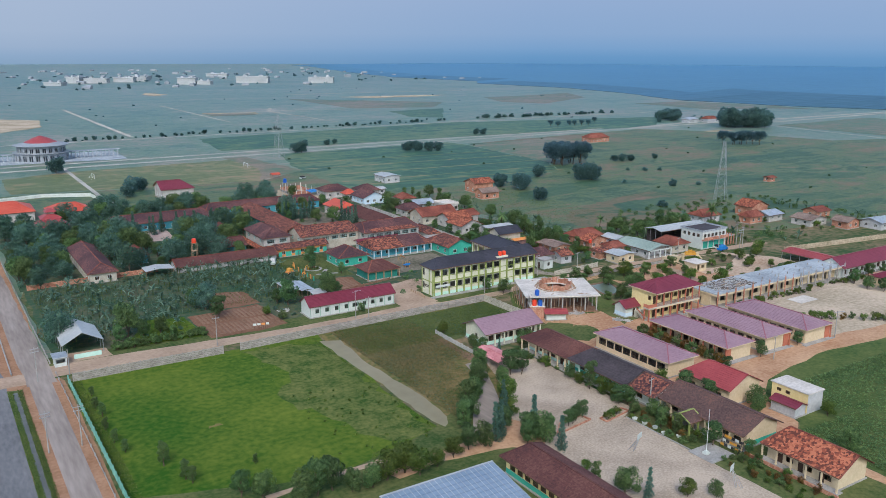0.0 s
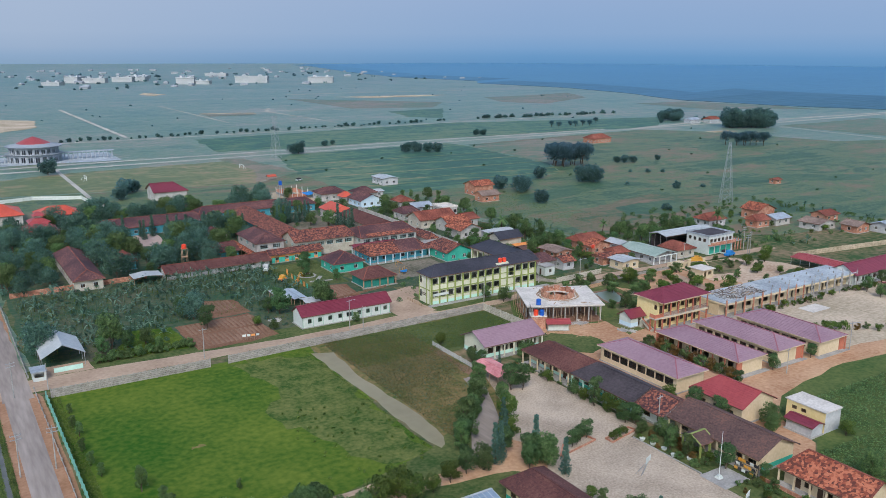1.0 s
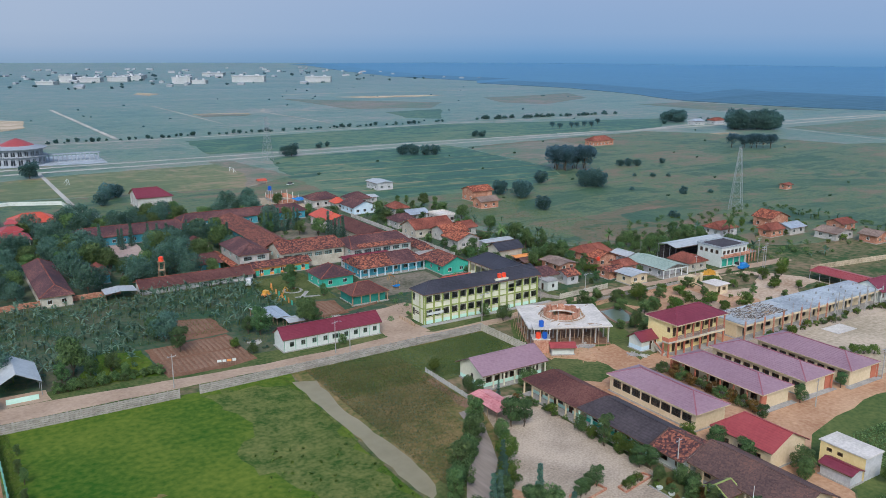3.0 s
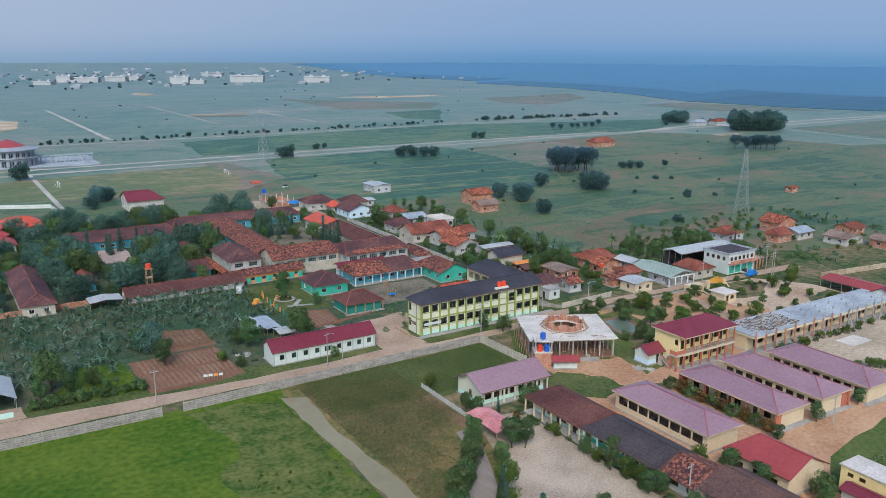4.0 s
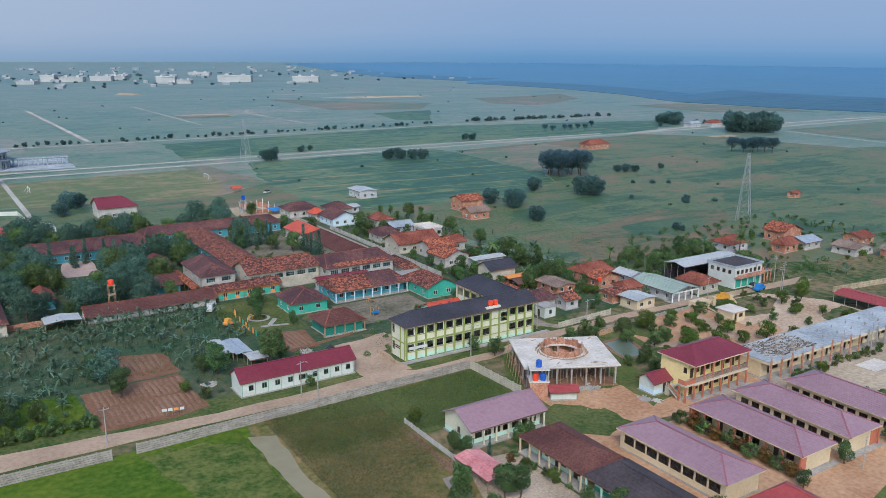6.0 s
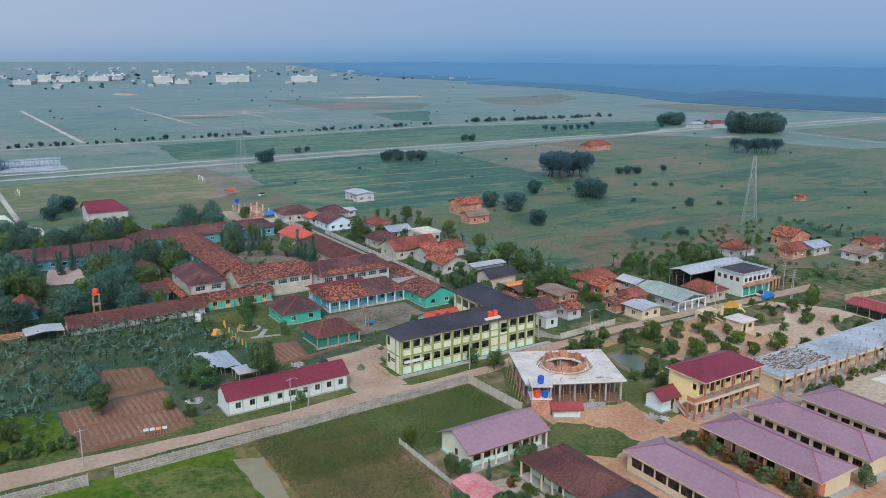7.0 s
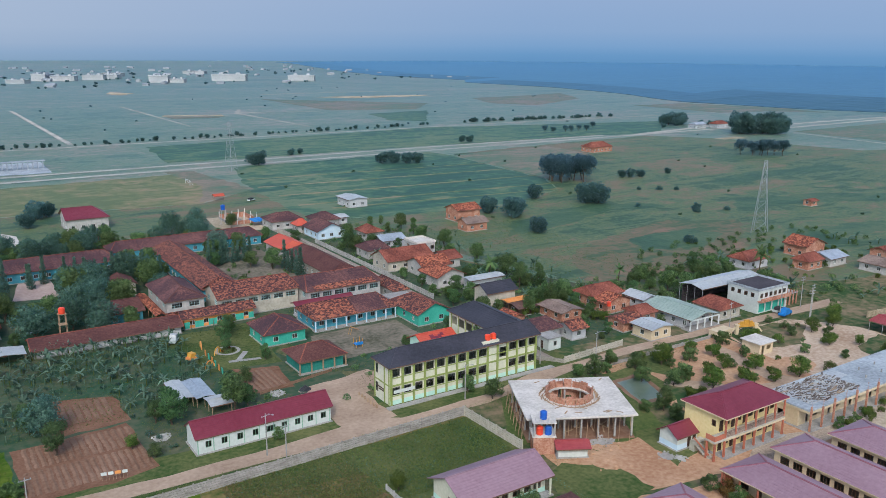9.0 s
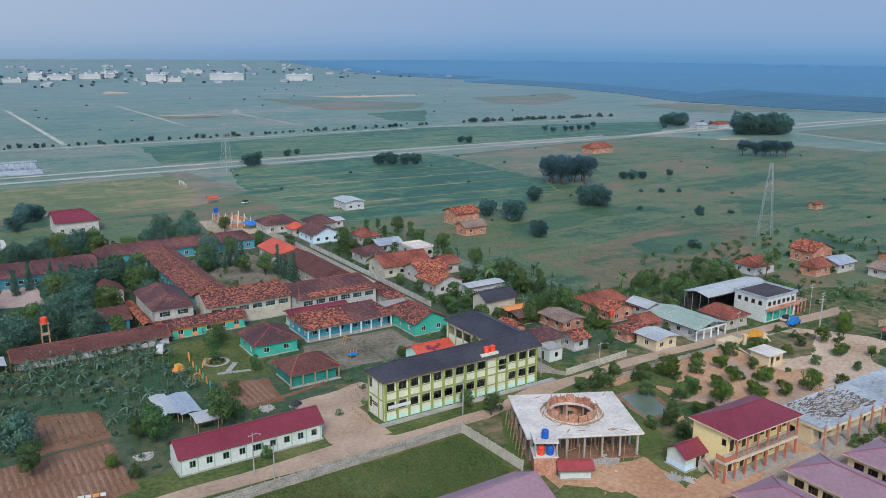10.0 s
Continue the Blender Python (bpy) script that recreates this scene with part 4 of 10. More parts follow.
def building(name, label, category, rx0, rx1, ry0, ry1, eave, rise, axis, hips, wall, roof, inset=(0.6, 0.6, 0.6, 0.6),
             sides=None, dado=None, frame_mat=None, door_mat=None, cap=None, plinth=0.25, group="", gable=None, course=0.55,
             posts=None, rot=0.0, thick=0.2, lift=0.05, seam=0.0, board=None):
    """A pitched-roof building; rx, ry: the eaves' rectangle, inset (w, e, s, n): from eaves to walls.
    posts: (side, count, material) for a veranda colonnade along the eaves."""
    root = thing(name, pose(rx0, ry0, 0, 0, 0, rot), label, category, group)
    sides = sides or {}
    L, W = rx1 - rx0, ry1 - ry0
    x0, x1, y0, y1 = inset[0], L - inset[1], inset[2], W - inset[3]
    fm, dm = frame_mat or M["brown_frame"], door_mat or M["dark_wood"]
    bm = bmesh.new()
    box(bm, x0 - 0.25, x1 + 0.25, y0 - 0.25, y1 + 0.25, 0.0, plinth)
    part("plinth", bm, M["concrete"], root)
    bm = bmesh.new()
    top = eave - 0.1
    for s in "swne":
        m, length = side_frame(s, x0, x1, y0, y1)
        holes = [(o[1], o[1] + o[3], o[2], o[2] + o[4]) for o in sides.get(s, ())]
        wall_face(bm, m, length, plinth, top, thick, holes, thick if s in "sn" else 0.0)
        for o in sides.get(s, ()):
            at = m @ pose(o[1], 0, o[2])
            if o[0] == "win":
                f, g = window_mesh(o[3], o[4], o[5], o[6], fm)
                wob = part("window", f, None, root, at=at)
                part("pane", g, None, wob)
            elif o[0] == "door":
                part("door", door_mesh(o[3], o[4], dm), None, root, at=at)
    bmesh.ops.remove_doubles(bm, verts=bm.verts, dist=1e-4)
    part("wall", bm, wall, root)
    gm = gable or wall
    slope = rise / ((W if axis == "x" else L) / 2)
    for e in (0, 1):
        if hips[e] == 0:
            bm = bmesh.new()
            if axis == "x":
                xa = x0 if e == 0 else x1 - thick
                prof, lim = [(y0, top), (y1, top)], W
            else:
                xa = y0 if e == 0 else y1 - thick
                prof, lim = [(x0, top), (x1, top)], L
            a, b = prof[0][0], prof[1][0]
            pts = [(a, top), (b, top), (b, eave - 0.12 + slope * (lim - b)), (lim / 2, eave - 0.12 + rise), (a, eave - 0.12 + slope * a)]
            vs = [[bm.verts.new((d, q, h) if axis == "x" else (q, d, h)) for q, h in pts] for d in (xa, xa + thick)]
            bm.faces.new(vs[0])
            bm.faces.new(vs[1])
            for k in range(5):
                bm.faces.new((vs[0][k], vs[0][(k + 1) % 5], vs[1][(k + 1) % 5], vs[1][k]))
            part("gable", bm, gm, root)
    roof_parts(root, 0, L, 0, W, eave, rise, axis, hips, roof, cap or roof, course, lift, seam, board)
    if dado:
        dmat, dh, dsides = dado
        for s in dsides:
            m, length = side_frame(s, x0, x1, y0, y1)
            doors = sorted((o[1], o[1] + o[3]) for o in sides.get(s, ()) if o[2] < dh)
            at = 0.0
            for a, b in doors + [(length, length)]:
                if a - at > 0.05:
                    bm = bmesh.new()
                    box(bm, at, a, -0.012, 0.0, plinth + 0.02, dh, m)
                    part("dado", bm, dmat, root)
                at = b
    if posts:
        s, n, pm = posts
        m, length = side_frame(s, 0.25, L - 0.25, 0.25, W - 0.25)
        bm = bmesh.new()
        box(bm, 0, length, 0.0, 0.25, eave - 0.42, eave - 0.12, m)
        part("beam", bm, pm, root)
        pmesh = None
        for k in range(n):
            x = length * k / (n - 1) * 0.985 + 0.05
            if pmesh is None:
                bm = bmesh.new()
                box(bm, -0.13, 0.13, 0.0, 0.26, 0.0, eave - 0.42)
                box(bm, -0.18, 0.18, -0.05, 0.31, 0.0, 0.3)
                pmesh = mesh_of(bm, "post", pm)
            part("post", pmesh, None, root, at=m @ pose(x, 0, 0))
        bm = bmesh.new()
        inn = {"s": (0.0, L, 0.0, y0), "w": (0.0, x0, 0.0, W), "e": (x1, L, 0.0, W), "n": (0.0, L, y1, W)}[s]
        box(bm, inn[0], inn[1], inn[2], inn[3], 0.0, plinth - 0.02)
        part("veranda_floor", bm, M["concrete"], root)
    return root


# ---- the school: classrooms, halls, offices ----
G3 = "purple-roofed classroom blocks"
building("classroom_block", "long white classroom building with maroon metal roof beside the road", "school building", 82.0, 108.0, 194.2, 200.8, 3.2, 2.15, "x", (0, 0),
         M["white_wall"], M["maroon_roof"], (0.3, 0.3, 0.35, 0.3), {"s": row(4, 0.6, 12.0, 1.15, 1.1, 1.25) + row(1, 12.2, 14.6, 1.15, 2.0, 1.25, cols=4) + row(4, 14.8, 25.2, 1.15, 1.1, 1.25)},
         course=0.4, frame_mat=M["sage_trim"])
white_block = bpy.data.objects["classroom_block"]
for k in range(10):
    bm = bmesh.new()
    box(bm, -0.09, 0.09, -0.03, 0.0, 0.27, 3.08)
    part("pilaster", bm, M["sage_trim"], white_block, "grey-green pilaster strip", at=pose(0.45 + k * 2.78, 0.35, 0))

for u0, u1, v0, v1, face in ((131.2, 140.8, 114.9, 138.8, "p1"), (149.4, 159.3, 114.2, 138.3, "p3"), (162.7, 172.6, 113.9, 138.6, "p4"), (175.8, 186.6, 112.2, 136.4, "p5")):
    W = v1 - v0
    if face == "p1":
        kw = dict(inset=(0.7, 0.7, 0.7, 0.5), sides={"w": row(8, 0.8, W - 2.0, 1.35, 2.25, 1.6, cols=3, rows=2)}, frame_mat=M["charcoal_roof"])
        lab = "cream single-storey classroom block with purple metal roof and dark windows"
    elif face == "p3":
        kw = dict(inset=(2.3, 0.7, 0.7, 0.5), sides={"w": row(6, 1.0, W - 2.5, 1.1, 1.5, 1.4, cols=2) + row(3, 2.5, W - 4, 0.3, 0.95, 2.1, "door")}, posts=("w", 8, M["orange_trim"]))
        kw["sides"]["w"] = [o for i, o in enumerate(kw["sides"]["w"]) if o[0] == "door" or all(abs(o[1] + 0.75 - (d[1] + 0.47)) > 1.4 for d in kw["sides"]["w"] if d[0] == "door")]
        lab = "cream classroom block with purple metal roof and orange veranda columns"
    else:
        kw = dict(inset=(0.7, 2.3, 0.7, 0.5), sides={"w": row(9, 0.8, W - 2.0, 1.5, 1.7, 1.35, cols=3)}, posts=("e", 8, M["orange_trim"]))
        lab = "cream classroom block with purple metal roof and blank end wall"
    block = building("classroom_block", lab, "school building", u0, u1, v0, v1, 3.8, 2.0, "y", (5.2, 5.0), M["cream_wall"], M["purple_roof"], group=G3, cap=M["maroon_cap"], board=M["cream_wall"], course=0.5, lift=0.045, **kw)
    if face != "p1":
        for y in (0.75, W - 0.75):
            x = 0.3 if face == "p3" else u1 - u0 - 2.2
            bm = bmesh.new()
            box(bm, x, x + 1.9, y - 0.12, y + 0.12, 0.0, 3.5)
            part("end_pier", bm, M["orange_trim"], block, "brick-red end pier of the veranda")
        bm = bmesh.new()
        box(bm, -0.5, u1 - u0 + 0.5, -0.6, 0.7, 0.0, 0.16)
        part("apron", bm, M["concrete"], block)

building("assembly_hall", "pale yellow gabled hall with purple metal roof and mint dado", "school building", 108.6, 126.0, 151.4, 161.6, 3.5, 2.4, "x", (0, 0), M["pale_wall"], M["purple_roof"],
         (0.9, 0.5, 1.6, 0.5), {"s": row(7, 0.8, 15.4, 1.1, 1.5, 1.5, cols=3, rows=2), "w": row(1, 3.6, 5.4, 3.55 - 2.4, 0.9, 1.2, cols=1)}, dado=(M["mint_wall"], 1.1, "sw"), posts=("s", 7, M["pale_wall"]), course=0.5, lift=0.045)
building("classroom_block", "low classroom block with brown tiled roof and cream veranda posts", "school building", 115.2, 125.2, 130.3, 146.6, 3.3, 2.3, "y", (3.6, 3.6), M["cream_wall"], M["brown_roof"],
         (2.2, 0.6, 0.6, 0.6), {"w": row(3, 0.6, 14.4, 0.25, 1.0, 2.1, "door") + row(3, 3.0, 14.9, 1.0, 1.5, 1.3, cols=3)}, posts=("w", 7, M["cream_wall"]), dado=(M["mint_wall"], 0.95, "w"))
building("classroom_block", "low classroom block with blackened tile roof and teal walls", "school building", 115.6, 125.6, 112.2, 130.2, 3.2, 2.2, "y", (0, 2.6), M["mint_wall"], M["black_roof"],
         (2.0, 0.6, 0.4, 0.6), {"w": row(5, 0.8, 16, 1.1, 1.6, 1.3, cols=3)}, dado=(M["teal_wall"], 1.05, "w"), posts=("w", 6, M["mint_wall"]))
building("classroom_wing", "short wing with mottled red clay tile roof", "school building", 116.0, 125.8, 104.7, 112.1, 3.1, 2.1, "y", (0, 0), M["white_wall"], M["old_tile_roof"],
         (1.6, 0.6, 0.0, 0.0), {"w": row(2, 0.4, 7.0, 1.0, 1.6, 1.3, cols=3)}, cap=M["umber_roof"])
office = building("school_office", "long office block with weathered umber tile roof and yellow end wall", "school building", 117.0, 128.2, 84.4, 104.6, 3.2, 2.5, "y", (0, 0), M["cream_wall"], M["umber_roof"],
         (2.0, 0.7, 0.8, 0.3), {"w": row(3, 1.0, 9.0, 1.0, 1.6, 1.4, cols=3) + row(3, 11.0, 18.5, 1.0, 1.6, 1.4, cols=3)}, dado=(M["teal_wall"], 1.2, "s"), posts=("w", 8, M["cream_wall"]))
building("red_roof_house", "cream staff house with plain red metal roof", "house", 130.4, 140.8, 98.2, 111.2, 3.6, 2.6, "y", (0, 3.2), M["cream_wall"], M["red_roof"], (0.6, 0.6, 0.5, 0.5),
         {"w": row(3, 1, 11, 1.0, 1.4, 1.3)}, course=0.5, lift=0.045)
building("orange_roof_house", "cream house with bright orange clay tile roof", "house", 118.0, 127.8, 66.8, 81.7, 3.1, 2.7, "y", (0, 2.2), M["cream_wall"], M["orange_tile_roof"], (1.5, 0.6, 0.9, 0.6),
         {"w": row(3, 0.6, 12.4, 0.25, 0.95, 2.1, "door") + row(3, 2.6, 13.2, 1.0, 1.4, 1.2), "s": []}, posts=("w", 6, M["cream_wall"]), cap=M["terracotta_roof"])
building("classroom_block", "yellow and teal classroom block with dark brown tile roof", "school building", 76.2, 85.4, 58.0, 101.8, 3.3, 2.2, "y", (2.0, 2.6), M["yellow_wall"], M["brown_roof"], (1.0, 0.7, 0.7, 0.7),
         {"w": row(20, 0.8, 41.0, 1.25, 1.4, 1.3, cols=3, rows=2)}, dado=(M["teal_wall"], 1.2, "w"))
def workshop():
    """Mono-pitch workshop: the roof falls towards the south."""
    L, W, lo, hi = 20.5, 13.5, 2.9, 5.0
    root = thing("workshop", pose(51.6, 84.6, 0), "workshop with pale blue ribbed metal roof", "school building")
    bm = bmesh.new()
    for x in (0.4, L - 0.6):
        vs = [[bm.verts.new((x + d, y, z)) for y, z in ((0.4, 0), (W - 0.3, 0), (W - 0.3, hi - 0.1), (0.4, lo - 0.05))] for d in (0, 0.2)]
        bm.faces.new(vs[0])
        bm.faces.new(vs[1])
        for k in range(4):
            bm.faces.new((vs[0][k], vs[0][(k + 1) % 4], vs[1][(k + 1) % 4], vs[1][k]))
    box(bm, 0.6, L - 0.6, 0.4, 0.6, 0, lo - 0.08)
    box(bm, 0.6, L - 0.6, W - 0.5, W - 0.3, 0, hi - 0.14)
    part("wall", bm, M["cream_wall"], root)
    bm = bmesh.new()
    sloped(bm, (0, 0, lo), (L, 0, lo), (L, W, hi), (0, W, hi), 12, 0.1)
    part("roof", bm, M["blue_zinc"], root)
    k = 22
    for i in range(k + 1):
        bm = bmesh.new()
        x = 0.05 + (L - 0.1) * i / k
        bar(bm, (x, 0.02, lo + 0.13), (x, W - 0.02, hi + 0.13), 0.07, 0.07)
        part("seam", bm, M["zinc"], root)
    bm = bmesh.new()
    bar(bm, (-0.1, W + 0.05, hi + 0.12), (L + 0.1, W + 0.05, hi + 0.12), 0.35, 0.1)
    part("ridge_cap", bm, M["white_metal"], root)


workshop()


def flat_box(name, label, category, x0, x1, y0, y1, h, wall, roofm, sides=None, over=0.25, parapet=0.0, fm=None, rot=0.0, z0=0.0, group=""):
    """A flat-roofed building with a projecting slab."""
    root = thing(name, pose(x0, y0, z0, 0, 0, rot), label, category, group)
    L, W = x1 - x0, y1 - y0
    bm = bmesh.new()
    for s in "swne":
        m, length = side_frame(s, 0, L, 0, W)
        ops = (sides or {}).get(s, ())
        wall_face(bm, m, length, 0.0, h, 0.2, [(o[1], o[1] + o[3], o[2], o[2] + o[4]) for o in ops], 0.2 if s in "sn" else 0.0)
        for o in ops:
            at = m @ pose(o[1], 0, o[2])
            if o[0] == "win":
                f, g = window_mesh(o[3], o[4], o[5], o[6], fm or M["brown_frame"])
                part("pane", g, None, part("window", f, None, root, at=at))
            elif o[0] == "door":
                part("door", door_mesh(o[3], o[4], M["dark_wood"]), None, root, at=at)
    bmesh.ops.remove_doubles(bm, verts=bm.verts, dist=1e-4)
    part("wall", bm, wall, root)
    bm = bmesh.new()
    box(bm, -over, L + over, -over, W + over, h, h + 0.18)
    part("roof_slab", bm, roofm, root)
    if parapet:
        bm = bmesh.new()
        for a in ((-over, L + over, -over, -over + 0.12), (-over, L + over, W + over - 0.12, W + over), (-over, -over + 0.12, -over + 0.12, W + over - 0.12), (L + over - 0.12, L + over, -over + 0.12, W + over - 0.12)):
            box(bm, *a, h + 0.18, h + 0.18 + parapet)
        part("parapet", bm, roofm, root)
    return root


flat_box("pump_house", "small yellow building with flat white roof slab", "building", 141.2, 146.0, 88.2, 96.4, 4.2, M["yellow_wall"], M["fresh_concrete"],
         {"w": [("win", 1.2, 2.7, 1.0, 0.7, 2, 1), ("win", 3.2, 2.7, 1.0, 0.7, 2, 1)]})
bm = bmesh.new()
box(bm, 0.0, 4.8, -0.02, -0.003, 0.0, 4.15)
part("render_coat", bm, M["grey_wall"], bpy.data.objects["pump_house"], "unpainted grey cement render")
building("lean_shed", "low lean-to with maroon metal roof beside the pump house", "shed", 137.2, 141.0, 88.0, 94.0, 2.2, 0.7, "y", (0, 0), M["grey_wall"], M["maroon_roof"], (0.3, 0.2, 0.3, 0.3))


# ---- green two-storey school ----
def green_school():
    root = thing("green_school", pose(120.1, 194.0, 0), "two-storey pale school with lime pillars and charcoal hip roof", "school building")
    L, W, H = 38.2, 7.2, 8.2
    x0, x1, y0, y1 = 0.5, L - 0.5, 0.6, W - 0.4
    bays = 14
    bw = (x1 - x0) / bays
    ops = []
    for k in range(bays):
        if k == 9:
            continue
        if k == 10:
            ops.append(("win", k * bw + 0.4, 4.7, bw - 0.8, 2.2, 2, 2))
            continue
        for z in (2.05, 5.85):
            ops.append(("win", k * bw + 0.36, z, bw - 0.72, 1.6, 3, 1))
    bm = bmesh.new()
    for s in "swne":
        m, length = side_frame(s, x0, x1, y0, y1)
        o_s = ops if s == "s" else ([("win", 0.5, 5.4, 1.0, 2.0, 1, 2), ("win", 0.5, 1.4, 1.0, 2.0, 1, 2)] if s == "w" else row(10, 1, 34, 5.6, 2.2, 1.6, cols=3) if s == "n" else [])
        wall_face(bm, m, length, 0.0, H - 0.1, 0.25, [(o[1], o[1] + o[3], o[2], o[2] + o[4]) for o in o_s], 0.25 if s in "sn" else 0.0)
        for o in o_s:
            f, g = window_mesh(o[3], o[4], o[5], o[6], M["charcoal_roof"])
            part("pane", g, None, part("window", f, None, root, at=m @ pose(o[1], 0, o[2])))
    part("wall", bm, M["pale_wall"], root)
    bm = bmesh.new()
    box(bm, -0.19, 0.19, -0.32, 0.0, 0.0, H - 0.12)
    pm = mesh_of(bm, "pillar", M["lime_trim"])
    for k in range(bays + 1):
        part("pillar", pm, None, root, "lime green pillar", at=pose(x0 + 0.27 + k * (bw - 0.045), y0, 0))
    for z, h, d in ((0.05, 0.9, 0.06), (1.82, 0.16, 0.16), (3.95, 0.3, 0.22), (5.62, 0.16, 0.16), (7.75, 0.25, 0.10)):
        bm = bmesh.new()
        box(bm, x0 + 0.02, x1 - 0.02, y0 - d, y0 - 0.004, z, z + h)
        part("band", bm, M["lime_trim"] if h < 0.9 else M["mint_wall"], root, "painted floor band")
    for z, h in ((3.95, 0.3), (7.75, 0.25)):
        bm = bmesh.new()
        box(bm, x0 - 0.08, x0 - 0.004, y0 + 0.02, y1 - 0.02, z, z + h)
        part("band", bm, M["lime_trim"], root, "painted floor band")
    for y in (y0 + 0.2, y0 + 2.0, y1 - 0.2):
        bm = bmesh.new()
        box(bm, x0 - 0.12, x0 - 0.004, y - 0.16, y + 0.16, 0, H - 0.3)
        part("pillar", bm, M["lime_trim"], root, "lime green pillar")
    for k, (z, w) in enumerate(((2.6, 2.4), (2.15, 2.0))):      # name board: illegible
        bm = bmesh.new()
        box(bm, x0 - 0.05, x0 - 0.01, 2.9, 2.9 + w, z, z + 0.26)
        part("lettering", bm, M["dark_wood"], root, "dark illegible lettering bar on the end wall")
    bm = bmesh.new()
    box(bm, 1.2, 6.2, y0 - 0.4, y0 - 0.35, 2.5, 3.2)
    part("banner", bm, M["white_wall"], root, "pale banner hung under the windows")
    roof_parts(root, 0, L, -0.2, W + 0.2, H, 2.4, "x", (3.6, 0.8), M["charcoal_roof"], M["charcoal_roof"])
    # stair tower head that rises through the roof
    bm = bmesh.new()
    box(bm, 8.6 * bw, 10.2 * bw, 0.25, 2.2, H - 0.4, H + 0.75)
    part("stair_head", bm, M["pale_wall"], root)
    # rear wing
    bm = bmesh.new()
    wx0, wx1, wy0, wy1 = 30.4, 39.8, W - 0.4, 24.4
    for s in "wne":
        m, length = side_frame(s, wx0, wx1, wy0, wy1)
        o_s = [("hole", a, z, 2.6, 2.0) for a in (0.6, 3.7, 6.8, 9.9) for z in (1.1, 5.2)] if s == "w" else []
        wall_face(bm, m, length, 0.0, H - 0.1, 0.25, [(o[1], o[1] + o[3], o[2], o[2] + o[4]) for o in o_s], 0.25 if s in "sn" else 0.0)
    part("rear_wing_wall", bm, M["pale_wall"], root)
    wing = thing("rear_wing", pose(29.8, W - 3.0, 0), "", "")
    wing.parent = root
    roof_parts(wing, 0, 10.6, 0, 20.6, H + 0.02, 2.35, "y", (0.5, 3.6), M["charcoal_roof"], M["charcoal_roof"])
    bm = bmesh.new()
    for k in range(6):
        box(bm, wx0 - 0.1, wx0 - 0.004, wy0 + 2 + k * 2.9, wy0 + 2.25 + k * 2.9, 0, H - 0.3)
    part("wing_pillars", bm, M["lime_trim"], root)
    bm = bmesh.new()
    box(bm, -0.8, 41.5, -1.5, -0.1, 0.0, 0.22)
    part("apron", bm, M["concrete"], root)
    return root


green_school()


def water_tank(x, y, z, r, h, material, label, group="rooftop water tanks"):
    bm = bmesh.new()
    prof = [(0.0, 0), (r * 0.96, 0), (r, 0.06 * h), (r, 0.28 * h), (r * 0.96, 0.31 * h), (r, 0.34 * h), (r, 0.58 * h), (r * 0.96, 0.61 * h), (r, 0.64 * h), (r, 0.82 * h), (r * 0.72, 0.93 * h), (r * 0.3, 0.95 * h), (r * 0.3, h), (0.0, h)]
    rings = []
    for q, zz in prof:
        rings.append([bm.verts.new((q * math.cos(k * math.tau / 14), q * math.sin(k * math.tau / 14), zz)) for k in range(14)] if q else [bm.verts.new((0, 0, zz))])
    for a, b in zip(rings, rings[1:]):
        for k in range(14):
            f = [a[k % len(a)], a[(k + 1) % len(a)], b[(k + 1) % len(b)], b[k % len(b)]]
            u = list(dict.fromkeys(f))
            if len(u) > 2:
                bm.faces.new(u)
    return solid("water_tank", bm, material, label, "water tank", group, m=pose(x, y, z))


water_tank(144.9, 195.3, 8.95, 0.62, 1.3, M["red_plastic"], "orange-red plastic water tank on the school roof")
water_tank(146.4, 195.3, 8.95, 0.62, 1.3, M["red_plastic"], "orange-red plastic water tank on the school roof")


